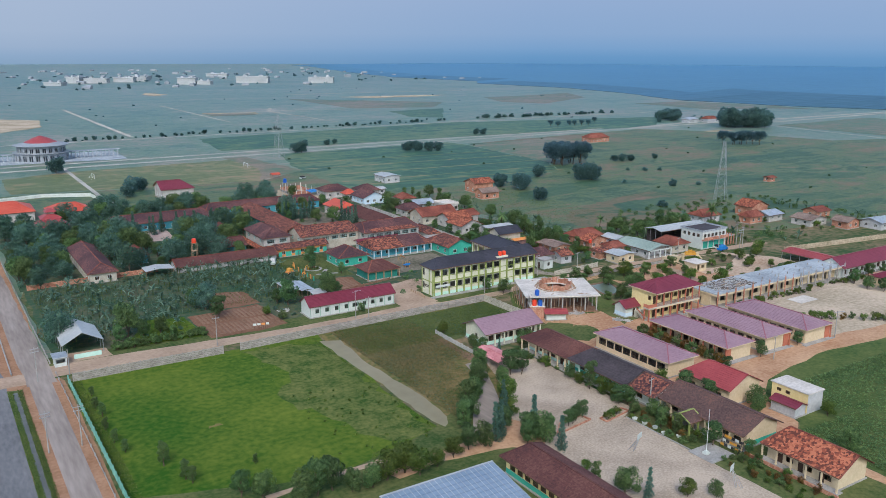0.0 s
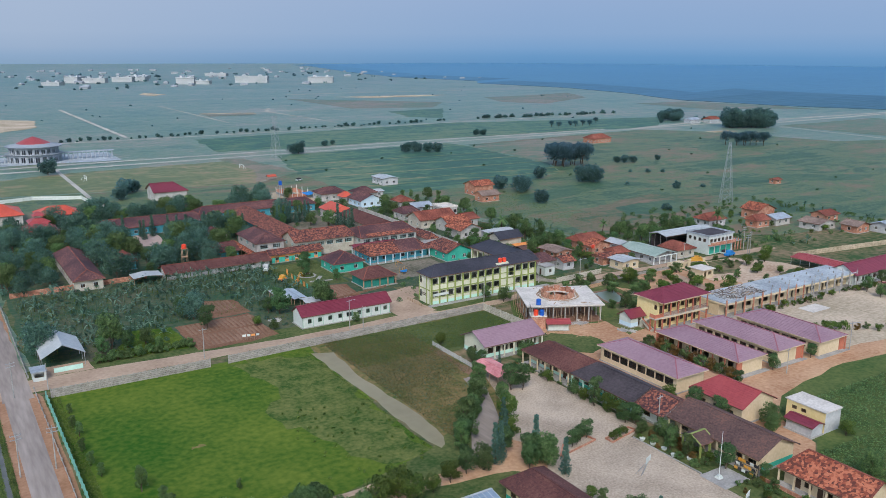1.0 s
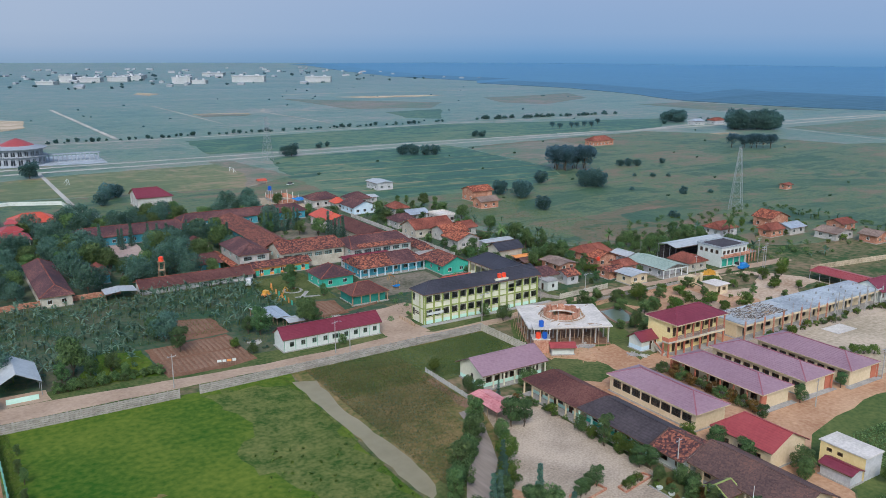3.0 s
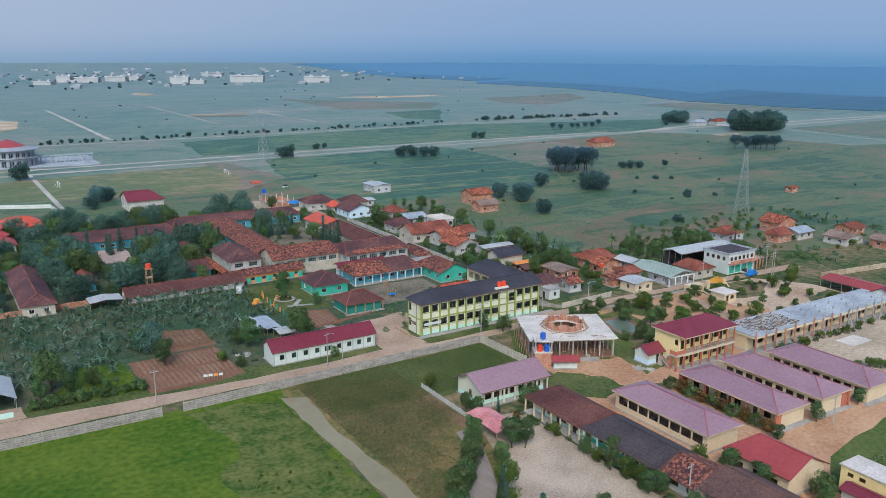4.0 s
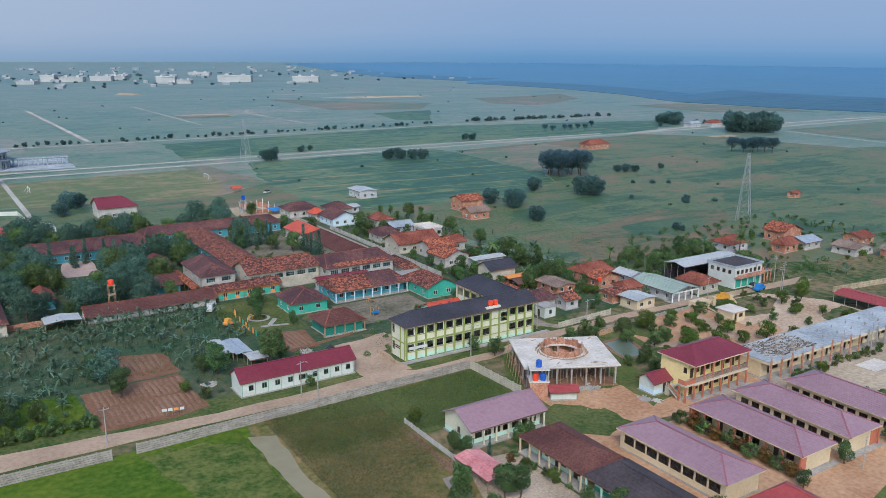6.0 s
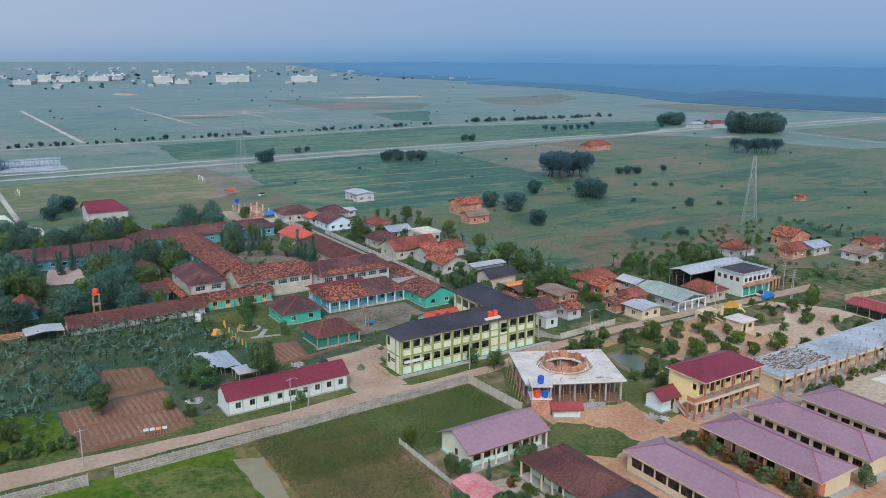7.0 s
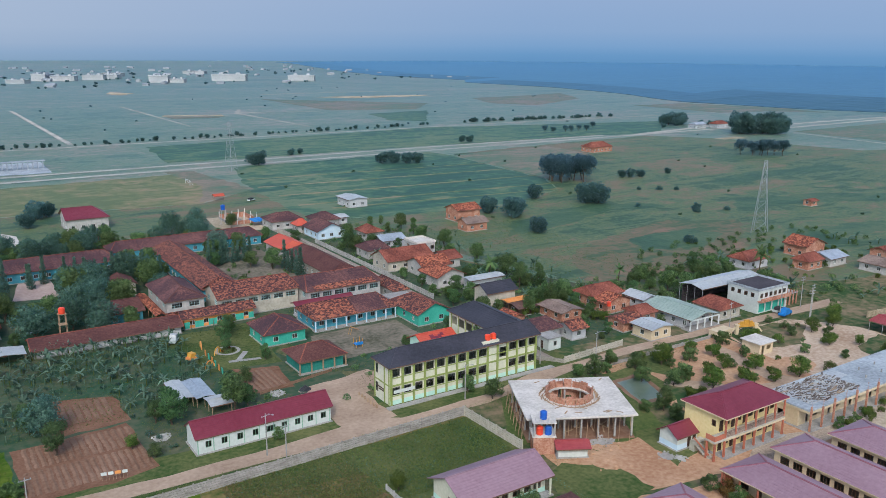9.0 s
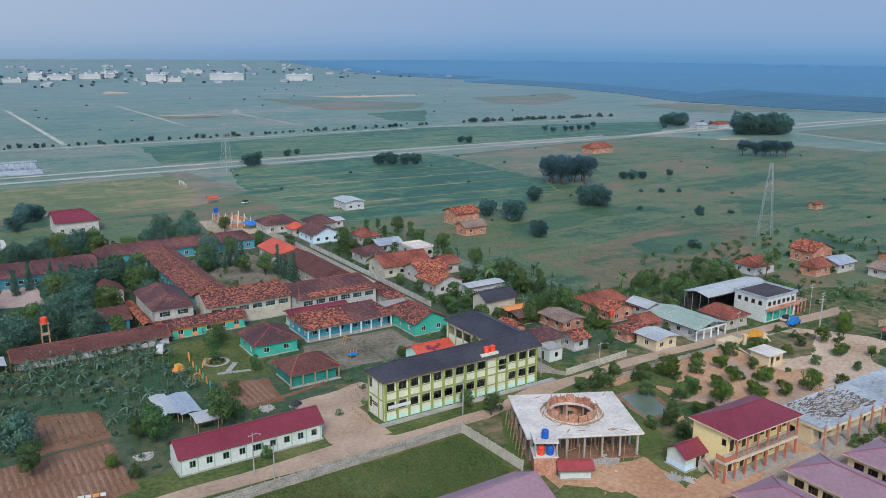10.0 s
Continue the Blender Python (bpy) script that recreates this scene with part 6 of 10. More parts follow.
house("long blue school wing with dark tile roof", 58.0, 98.4, 327.0, 341.0, 3.4, 2.6, "x", (3, 3), M["blue_wall"], M["dark_tile_roof"], cap=M["terracotta_roof"], **SB)
house("blue classroom with brown tile roof", 82.6, 93.0, 272.4, 282.8, 3.2, 2.2, "x", (0.5, 0.5), M["blue_wall"], M["brown_roof"], **SB)
house("long cyan school wing with orange and brown tile roof", 110.0, 121.2, 280.2, 336.0, 3.8, 2.7, "y", (2, 3), M["blue_wall"], M["old_tile_roof"], cap=M["terracotta_roof"], **SB)
house("dark-roofed school wing behind the court", 98.0, 150.0, 338.0, 349.0, 3.4, 2.4, "x", (3, 3), M["blue_wall"], M["dark_tile_roof"], cap=M["terracotta_roof"], **SB)
house("school wing with brown tile roof beside the lane", 146.4, 157.4, 276.0, 310.0, 3.6, 2.6, "y", (3, 3), M["aged_cream"], M["brown_roof"], **SB)
house("hall with bright scarlet metal roof", 146.0, 156.6, 313.0, 327.0, 3.6, 2.4, "y", (1, 1), M["aged_wall"], M["scarlet_roof"])
house("cream boarding house with long plum tile roof", 38.4, 47.4, 259.6, 300.0, 3.2, 2.6, "y", (3, 3), M["aged_cream"], M["dark_tile_roof"], cap=M["terracotta_roof"], **SB)
house("small cream hall with brown tile roof among conifers", 89.6, 97.2, 297.4, 306.0, 3.4, 1.8, "y", (0, 0), M["aged_cream"], M["brown_roof"], **SB)
house("teal guard house with orange tile roof", 54.8, 60.6, 276.8, 287.0, 3.0, 1.9, "y", (0.5, 1), M["blue_wall"], M["terracotta_roof"])
house("large house with coral red hip roof", 18.0, 38.0, 372.0, 392.0, 4.0, 3.4, "x", (7, 7), M["aged_wall"], M["scarlet_roof"])
house("house with coral red hip roof", 41.5, 58.0, 363.6, 378.0, 4.0, 2.8, "x", (5, 5), M["aged_wall"], M["scarlet_roof"])
house("house with red metal roof among trees", 33.0, 46.0, 338.0, 349.0, 3.2, 2.2, "x", (3, 3), M["aged_wall"], M["red_roof"])
house("grey-white house with maroon hip roof beside the field", 93.8, 109.8, 393.4, 409.0, 4.6, 3.4, "x", (0, 5), M["aged_wall"], M["maroon_roof"])
house("low house with collapsing coral tile roof", 94.5, 105.0, 358.0, 367.0, 2.4, 1.5, "x", (1, 2), M["brick"], M["terracotta_roof"])
house("shed with dull dark sheet roof", 59.6, 70.0, 366.4, 378.4, 3.0, 0.8, "x", (0, 0), M["grey_wall"], M["charcoal_roof"])
house("narrow house with speckled brown tile roof beside the lane", 155.0, 160.2, 253.0, 265.4, 3.2, 1.8, "y", (1, 1), M["aged_wall"], M["old_tile_roof"])
flat_box("annex", "low grey slab-roofed store beside the lane", "store", 151.2, 158.2, 247.4, 252.4, 2.9, M["grey_wall"], M["concrete"], {"w": [("win", 1.6, 1.0, 0.9, 1.1, 1, 1)]}, 0.2)
house("low passage under a maroon sheet roof between two school wings", 126.6, 143.4, 254.4, 258.0, 3.3, 0.7, "x", (0, 0), M["grey_wall"], M["maroon_roof"], **SB)
house("unfinished brick house with orange tile roof", 229.6, 241.4, 331.0, 341.4, 4.8, 2.0, "x", (0, 0), M["brick"], M["orange_tile_roof"])
house("small unfinished brick house with dull tile roof", 222.6, 233.2, 314.8, 322.4, 3.2, 1.8, "x", (0, 0), M["brick"], M["clay_grey_roof"])
house("grey shed with white sheet roof in the crops", 206.0, 216.0, 381.0, 394.0, 3.6, 0.8, "y", (0, 0), M["grey_wall"], M["white_metal"])
house("pale blue gabled house with purple tile roof", 168.4, 180.4, 332.0, 345.6, 3.2, 2.6, "y", (0, 0), M["sky_wall"], M["dark_tile_roof"])
house("house with dark purple tile roof", 160.5, 174.0, 356.0, 368.0, 3.4, 2.4, "x", (4, 4), M["aged_wall"], M["dark_tile_roof"])
house("house with dark purple roof behind the blue house", 176.0, 186.5, 349.0, 360.0, 3.4, 2.4, "x", (4, 4), M["aged_wall"], M["dark_tile_roof"])
house("porch with scarlet tile roof", 166.8, 172.4, 346.6, 353.0, 3.0, 2.0, "x", (2, 2), M["aged_wall"], M["scarlet_roof"])
house("shed with white sheet roof", 184.0, 192.0, 353.0, 361.0, 2.8, 0.6, "x", (0, 0), M["grey_wall"], M["white_metal"])
house("house with dark red tile roof by the lane", 183.0, 191.0, 322.0, 331.0, 3.0, 2.0, "y", (2, 2), M["aged_wall"], M["terracotta_roof"])
house("house with grey-brown tile roof", 171.0, 180.0, 298.0, 308.0, 3.0, 2.2, "x", (2, 2), M["aged_wall"], M["dark_tile_roof"])
house("terracotta-roofed house with pale gable", 168.6, 186.0, 280.4, 291.8, 3.4, 2.8, "x", (0, 0), M["aged_cream"], M["terracotta_roof"])
house("house with bright terracotta gable roof", 172.2, 182.6, 257.2, 268.4, 3.3, 2.3, "y", (0, 0), M["aged_wall"], M["orange_tile_roof"])
house("house with orange and dark tile roof", 174.6, 185.4, 269.0, 279.8, 3.3, 2.3, "x", (0, 0), M["aged_wall"], M["orange_tile_roof"])
house("low house with terracotta roof", 186.4, 193.4, 275.0, 284.6, 3.0, 1.8, "x", (0, 0), M["aged_wall"], M["terracotta_roof"])
flat_box("flat_house", "white flat-roofed house behind the lane", "house", 184.6, 191.4, 288.6, 296.8, 5.6, M["aged_wall"], M["fresh_concrete"], {"s": row(2, 0.5, 7.5, 3.4, 1.4, 1.3), "w": row(2, 0.5, 7.5, 3.4, 1.4, 1.3)}, parapet=0.5)
house("low house with grey zinc roof", 182.0, 192.0, 308.0, 316.0, 2.8, 1.6, "x", (0, 0), M["grey_wall"], M["zinc"])
house("two-storey house with dark roof and orange awning", 171.8, 182.2, 232.0, 239.4, 5.0, 2.0, "x", (0, 0), M["aged_cream"], M["charcoal_roof"])
house("open lean-to with white sheet roof", 178.6, 191.0, 249.4, 254.4, 3.4, 0.4, "x", (0, 0), M["grey_wall"], M["white_metal"])
flat_box("annex", "small white house with flat grey slab beside the school", "house", 167.0, 170.8, 201.2, 205.2, 2.9, M["white_wall"], M["concrete"], {"s": [("win", 1.6, 1.0, 0.9, 1.1, 1, 1)], "w": [("door", 1.2, 0.0, 0.9, 2.0, 1, 1)]}, 0.3)
house("low house with dark brown tile roof", 166.8, 175.4, 205.6, 214.0, 3.2, 2.0, "x", (1, 2), M["aged_wall"], M["dark_tile_roof"])
house("shack with patched rusty roof", 175.8, 181.4, 202.8, 209.4, 2.8, 1.4, "x", (0, 0), M["grey_wall"], M["rust_tile_roof"])
house("shack with grey patched sheet roof", 182.6, 190.6, 214.4, 224.4, 2.6, 0.8, "y", (0, 0), M["brick"], M["clay_grey_roof"])
house("brick house with orange tile roof", 198.0, 210.0, 219.0, 228.0, 3.2, 2.2, "x", (1, 2), M["brick"], M["terracotta_roof"])
house("brick house with pale orange roof", 197.4, 206.8, 213.0, 219.2, 3.0, 1.9, "y", (0, 1), M["brick"], M["orange_tile_roof"])
house("lean-to with pale blue sheet roof", 208.6, 215.0, 211.0, 219.0, 2.8, 1.0, "y", (0, 0), M["grey_wall"], M["white_metal"])
house("kiosk with white ribbed sheet roof and cream wall", 191.8, 199.8, 192.2, 199.6, 3.0, 0.6, "y", (0, 0), M["cream_wall"], M["white_metal"])
house("small brick house with red tile roof", 198.8, 205.2, 202.4, 209.6, 2.8, 1.5, "x", (1, 1), M["brick"], M["terracotta_roof"])
house("house with pale green sheet roof and open porch", 205.8, 217.2, 192.2, 209.0, 3.0, 1.3, "y", (0, 0), M["grey_wall"], M["pale_green_roof"], posts=("s", 5, M["white_frame"]), inset=(0.8, 0.8, 3.0, 0.6))
house("cream house with red-brown tile roof", 218.6, 228.0, 193.6, 203.0, 3.0, 2.0, "y", (1, 2), M["aged_cream"], M["terracotta_roof"])
flat_box("shop_house", "two-storey white shop house with flat dark roof", "shop", 232.6, 245.2, 192.6, 202.4, 6.4, M["white_wall"], M["grey_slab"],
         {"s": row(4, 0.4, 12.2, 0.2, 2.6, 2.5, "hole") + row(6, 0.4, 12.2, 4.3, 1.2, 1.2, cols=2), "w": row(4, 0.5, 9.0, 4.3, 1.1, 1.2, cols=2)}, over=0.3, parapet=0.45, fm=M["brown_frame"])
bm = bmesh.new()
box(bm, 0.3, 12.3, 0.3, 9.5, 6.585, 6.62)
part("roof_felt", bm, M["black_roof"], bpy.data.objects["shop_house"], "dark weathered roof felt")
bm = bmesh.new()
box(bm, 0.4, 12.2, 0.5, 0.6, 0.0, 2.8)
part("shutter", bm, M["teal_wall"], bpy.data.objects["shop_house"], "teal rolling shutters behind the arcade")
for k in range(4):
    for j in (0, 1):
        bm = bmesh.new()
        box(bm, 13.0 + 1.5 * k, 13.3 + 1.5 * k, 0.2 + 6 * j, 0.5 + 6 * j, 0, 5.2 - 0.5 * k)
        part("column", bm, M["brick"], bpy.data.objects["shop_house"], "bare brick column of the unfinished annex")
bm = bmesh.new()
box(bm, 12.9, 18.0, 0.1, 6.7, 3.2, 3.4)
part("annex_floor", bm, M["concrete"], bpy.data.objects["shop_house"], "raw floor slab of the annex")
bm = bmesh.new()
box(bm, -0.3, 12.7, -1.3, 0.0, 3.4, 3.6)
box(bm, -0.3, 12.7, -1.3, -1.15, 3.6, 4.5)
part("balcony", bm, M["brick"], bpy.data.objects["shop_house"], "unplastered brick balcony")
house("brick house with bright orange roof", 297.6, 309.4, 221.4, 231.0, 4.0, 2.4, "y", (0, 0), M["brick"], M["orange_tile_roof"])
house("brick house with dull red roof", 283.6, 292.4, 211.2, 218.0, 3.0, 2.0, "x", (1, 1), M["brick"], M["terracotta_roof"])
house("house with dark red tile roof among palms", 268.0, 279.0, 222.0, 231.0, 3.0, 2.2, "x", (2, 2), M["grey_wall"], M["terracotta_roof"])
house("small house with grey zinc roof", 294.0, 304.0, 210.0, 219.0, 2.8, 1.4, "x", (0, 0), M["aged_wall"], M["zinc"])
house("unfinished brick house with white front", 300.0, 312.0, 195.0, 205.0, 2.8, 1.3, "y", (0, 0), M["aged_wall"], M["clay_grey_roof"])
house("brick house with dark red roof", 318.0, 328.0, 204.0, 212.0, 2.8, 1.6, "x", (0, 1), M["brick"], M["terracotta_roof"])
house("brick house with dark red gable roof", 308.0, 317.0, 184.0, 192.0, 3.0, 1.5, "y", (0, 0), M["brick"], M["clay_grey_roof"])
house("grey shed with zinc roof", 318.0, 328.0, 176.0, 186.0, 3.0, 1.4, "x", (0, 0), M["grey_wall"], M["zinc"])
house("lone house with coral red roof in the fields", 433.0, 452.0, 470.0, 482.0, 3.6, 3.0, "x", (4, 4), M["brick"], M["terracotta_roof"])
house("small unfinished brick hut in the fields", 385.0, 391.0, 277.0, 282.0, 2.4, 0.8, "x", (0, 0), M["brick"], M["terracotta_roof"])
house("pale house with grey zinc roof beside the farm grove", 629.0, 643.0, 548.0, 558.0, 3.6, 2.0, "x", (1, 1), M["hazed_white"], M["zinc"])
house("white house with coral roof beside the farm grove", 650.0, 666.0, 543.0, 553.0, 3.8, 2.4, "x", (3, 3), M["hazed_white"], M["terracotta_roof"])


house("shack with dark brown sheet roof behind the school", 158.6, 166.0, 208.4, 216.0, 3.4, 2.0, "x", (0, 1), M["grey_wall"], M["dark_tile_roof"])
house("patched shack with loose orange tiles", 167.2, 173.4, 216.6, 223.0, 2.8, 1.4, "y", (0, 0), M["brick"], M["orange_tile_roof"])
house("low shack with rusty sheet roof", 190.6, 198.4, 200.4, 207.0, 2.6, 0.9, "x", (0, 0), M["brick"], M["rust_tile_roof"])
house("lean-to of weathered boards with grey roof", 176.0, 182.6, 224.0, 230.0, 2.4, 0.8, "x", (0, 0), M["dark_wood"], M["umber_roof"])


def canopy(name, label, x0, x1, y0, y1, z, rise, axis, roofm, postm, n=4, rot=0.0, category="canopy"):
    root = thing(name, pose(x0, y0, 0, 0, 0, rot), label, category)
    roof_parts(root, 0, x1 - x0, 0, y1 - y0, z, rise, axis, (0, 0), roofm, roofm)
    for i in range(n):
        for x in (0.2, x1 - x0 - 0.2):
            bm = bmesh.new()
            tube(bm, (x, 0.2 + i * (y1 - y0 - 0.4) / (n - 1), 0), (x, 0.2 + i * (y1 - y0 - 0.4) / (n - 1), z - 0.05), 0.07, 0.07)
            part("post", bm, postm, root)
    return root


canopy("awning", "bright orange awning in front of the two-storey house", 176.0, 184.0, 228.4, 231.8, 3.0, 0.3, "x", M["orange_wall"], M["timber"], 2)
canopy("canopy", "low walkway canopy with torn pink roofing", 102.3, 107.6, 137.8, 147.4, 2.4, 0.6, "y", M["pink_roof"], M["timber"])
canopy("parking_shelter", "long parking shelter with dull maroon roof", 245.0, 254.0, 151.8, 169.0, 2.8, 0.8, "y", M["red_roof"], M["steel"], 6)
canopy("walkway", "low walkway roof of orange tiles beside the white hall", 94.4, 97.0, 268.0, 289.0, 2.5, 0.5, "y", M["orange_tile_roof"], M["timber"], 6)
canopy("walkway", "low walkway roof of old tiles along the white hall", 97.0, 109.0, 266.9, 268.6, 2.5, 0.3, "x", M["old_tile_roof"], M["timber"], 2)
canopy("open_shed", "wide open shed with pale sheet roof and dark inside", 223.0, 248.6, 203.2, 211.4, 5.6, 0.8, "x", M["white_metal"], M["steel"], 4, category="shed")
canopy("shelter", "low shelter with white sheet roof behind the plot", 54.8, 63.5, 257.2, 263.0, 2.3, 0.5, "y", M["white_metal"], M["timber"], 3)
canopy("shelter", "low shelter with pale sheet roof beside the garden", 84.8, 88.0, 215.0, 225.0, 2.0, 0.3, "y", M["white_metal"], M["timber"], 4)
canopy("shelter", "small patched sheet-metal shelter beside the garden", 88.1, 92.0, 214.0, 224.0, 1.9, 0.3, "y", M["zinc"], M["timber"], 4)
canopy("shelter", "small white sheet-metal shelter", 89.4, 93.6, 208.6, 213.6, 2.0, 0.4, "x", M["white_metal"], M["timber"], 3)
canopy("metal_shed", "dark open shed with shiny white gabled metal roof", 22.2, 31.4, 198.0, 210.0, 3.0, 2.5, "y", M["white_metal"], M["steel"], 4, category="shed")


# ---- garden walls, fences ----
def panel_wall(label, p, q, h, material, step=2.4, name="boundary_wall", rails=5):
    """Precast wall: posts with stacked planks between them."""
    p, q = Vector((*p, 0)), Vector((*q, 0))
    root = thing(name, Matrix.Translation(p) @ Matrix.Rotation(math.atan2(q.y - p.y, q.x - p.x), 4, "Z"), label, "wall", kind="structure")
    L = (q - p).length
    n = max(1, round(L / step))
    bm = bmesh.new()
    box(bm, -0.1, 0.1, -0.13, 0.13, 0, h + 0.08)
    pm = mesh_of(bm, "post", material)
    bm = bmesh.new()
    for k in range(rails):
        z = h * k / rails
        box(bm, 0.09, L / n - 0.09, -0.025 - 0.008 * (k % 2), 0.025 + 0.008 * (k % 2), z + 0.03, z + h / rails - 0.03)
    bmesh.ops.bevel(bm, geom=[e for e in bm.edges if abs(e.verts[0].co.z - e.verts[1].co.z) < 1e-6 and abs(e.verts[0].co.x - e.verts[1].co.x) > 0.1], offset=0.012, segments=1, affect="EDGES")
    sm = mesh_of(bm, "panel", material)
    for k in range(n + 1):
        part("post", pm, None, root, at=pose(k * L / n, 0, 0))
        if k < n:
            part("panel", sm, None, root, at=pose(k * L / n, 0, 0))
    return root


panel_wall("pale grey precast concrete wall along the road", (22.0, 182.2), (54.6, 181.6), 2.0, M["wall_concrete"])
panel_wall("pale grey precast concrete wall along the road", (58.8, 181.6), (130.4, 183.2), 2.0, M["wall_concrete"])
panel_wall("pale precast wall running from the road to the hall", (130.6, 183.0), (131.2, 166.0), 2.0, M["aged_cream"])
panel_wall("stained plastered plot wall", (104.3, 167.0), (104.2, 147.6), 1.1, M["aged_wall"], rails=3)
panel_wall("teal painted fence wall beside the road", (21.0, 182.0), (21.0, 90.0), 1.7, M["green_fence"], rails=4)
panel_wall("low concrete kerb wall along the road", (19.5, 189.0), (19.8, 96.0), 0.5, M["concrete"], 4.0, rails=1)
panel_wall("low wall along the road past the plots", (19.2, 196.0), (18.6, 300.0), 0.7, M["concrete"], 4.0, rails=2)
panel_wall("brick garden wall behind the banana plot", (22.0, 262.5), (60.0, 264.0), 1.6, M["brick"], rails=4)
panel_wall("whitewashed lane wall with low posts", (160.6, 258.0), (161.2, 352.0), 1.9, M["aged_cream"], rails=3)
panel_wall("pale grey lane wall with low posts", (166.2, 250.0), (166.6, 330.0), 1.6, M["aged_wall"], rails=3)
panel_wall("pale plastered wall beside the dirt road", (165.2, 193.4), (184.4, 194.6), 1.6, M["aged_cream"], rails=3)
panel_wall("grey block wall beside the school", (160.6, 199.6), (165.0, 193.6), 1.0, M["wall_concrete"], rails=2)
panel_wall("low pond-side wall", (166.0, 186.6), (208.0, 186.6), 0.9, M["concrete"], rails=2)
panel_wall("unfinished pale wall in the field", (255.0, 175.0), (330.0, 165.0), 1.8, M["sand"], 4.0, rails=3)
# two black walls added in place of the shade inside the open shed
panel_wall("black wall added to make the open shed dark inside", (224.0, 210.9), (247.6, 210.9), 5.0, M["black_roof"], rails=6)
panel_wall("black wall added to make the open shed dark inside", (248.0, 210.6), (248.0, 203.8), 5.0, M["black_roof"], rails=6)
panel_wall("low brick wall before the open shed", (219.6, 204.0), (229.0, 203.0), 2.0, M["brick"], rails=4)
panel_wall("low brick garden wall along the earth yard", (101.0, 213.4), (118.6, 217.0), 0.7, M["soil"], rails=2)
for p, q in (((20.0, 424.0), (47.0, 430.0)), ((47.2, 430.0), (67.0, 421.0)), ((67.2, 420.8), (70.0, 384.0))):
    panel_wall("white garden wall round the red-roofed houses", p, q, 1.8, M["white_wall"], 4, rails=2)


def pole(x, y, h, label, arms=1, lamp=False):
    root = thing("utility_pole", pose(x, y, 0, 0, 0, random.uniform(-20, 20)), label, "pole", "utility poles")
    bm = bmesh.new()
    tube(bm, (0, 0, 0), (0, 0, h), 0.13, 0.08, 8)
    part("pole", bm, M["concrete"], root)
    for k in range(arms):
        bm = bmesh.new()
        box(bm, -0.9, 0.9, -0.05, 0.05, h - 0.5 - k * 0.7, h - 0.4 - k * 0.7)
        for q in (-0.8, 0, 0.8):
            tube(bm, (q, 0, h - 0.4 - k * 0.7), (q, 0, h - 0.2 - k * 0.7), 0.05, 0.03, 5)
        part("crossarm", bm, M["steel"], root)
    if lamp:
        bm = bmesh.new()
        tube(bm, (0, 0, h - 0.3), (0.2, -1.4, h + 0.2), 0.04, 0.03, 5)
        box(bm, 0.08, 0.32, -1.9, -1.4, h + 0.13, h + 0.23)
        part("lamp_arm", bm, M["steel"], root)
    return root


for x, y, h, a, lp in ((15.5, 186.0, 8, 2, False), (55.0, 187.4, 7.5, 1, False), (92.5, 188.2, 8, 1, True), (95.0, 185.6, 6.5, 1, False), (18.4, 150.0, 8, 2, False), (12.9, 150.0, 8, 2, False), (135.2, 189.5, 7.5, 1, True), (170.5, 189.0, 8, 1, True),
                       (214.0, 187.0, 8, 1, False), (238.4, 181.0, 9, 2, False), (243.4, 183.8, 9, 2, False), (248.0, 190.0, 9, 2, False), (162.5, 214.0, 7, 1, False), (160.2, 196.0, 7, 1, False), (187.5, 112.0, 7, 1, True), (205.0, 141.5, 7.5, 1, False), (216.0, 141.0, 7.5, 1, True),
                       (229.0, 141.0, 7.5, 1, False), (116.4, 106.0, 7, 1, False), (236.0, 188.0, 9, 1, False), (161.4, 110.5, 6, 1, False), (22.0, 187.0, 6, 0, False)):
    pole(x, y, h, "grey concrete utility pole with crossarm" if not lp else "grey pole with a street lamp arm", a, lp)


def pylon(x, y, h):
    root = thing("pylon", pose(x, y, 0, 0, 0, 25), "grey steel lattice power pylon standing in the fields", "pylon", "power pylons")
    w = lambda z: 2.6 * (1 - z / h) + 0.45 * z / h
    zs = [h * (1 - (1 - k / 8) ** 1.25) for k in range(9)]
    for sx, sy in ((1, 1), (1, -1), (-1, -1), (-1, 1)):
        bm = bmesh.new()
        tube(bm, (sx * w(0), sy * w(0), 0), (sx * w(h), sy * w(h), h), 0.09, 0.06, 5)
        part("leg", bm, M["steel"], root)
    bm = bmesh.new()
    for k in range(8):
        a, b, za, zb = w(zs[k]), w(zs[k + 1]), zs[k], zs[k + 1]
        c = ((1, 1), (1, -1), (-1, -1), (-1, 1))
        for i in range(4):
            (p, q), (r, s) = c[i], c[(i + 1) % 4]
            tube(bm, (p * a, q * a, za), (r * b, s * b, zb), 0.035, 0.035, 4)
            tube(bm, (r * a, s * a, za), (p * b, q * b, zb), 0.035, 0.035, 4)
            tube(bm, (p * b, q * b, zb), (r * b, s * b, zb), 0.035, 0.035, 4)
    tagged(part("bracing", bm, M["steel"], root), kind="stuff")
    for z, r in ((h * 0.74, 3.6), (h * 0.85, 3.0), (h * 0.96, 2.4)):
        bm = bmesh.new()
        for sg in (-1, 1):
            tube(bm, (0, 0, z + 0.5), (sg * r, 0, z), 0.07, 0.05, 4)
            tube(bm, (0, 0, z - 0.5), (sg * r, 0, z), 0.07, 0.05, 4)
            tube(bm, (sg * r, 0, z), (sg * r, 0, z - 1.1), 0.09, 0.09, 5)
        part("crossarm", bm, M["steel"], root)


pylon(319.6, 256.0, 28.0)
pylon(200.0, 515.0, 27.5)


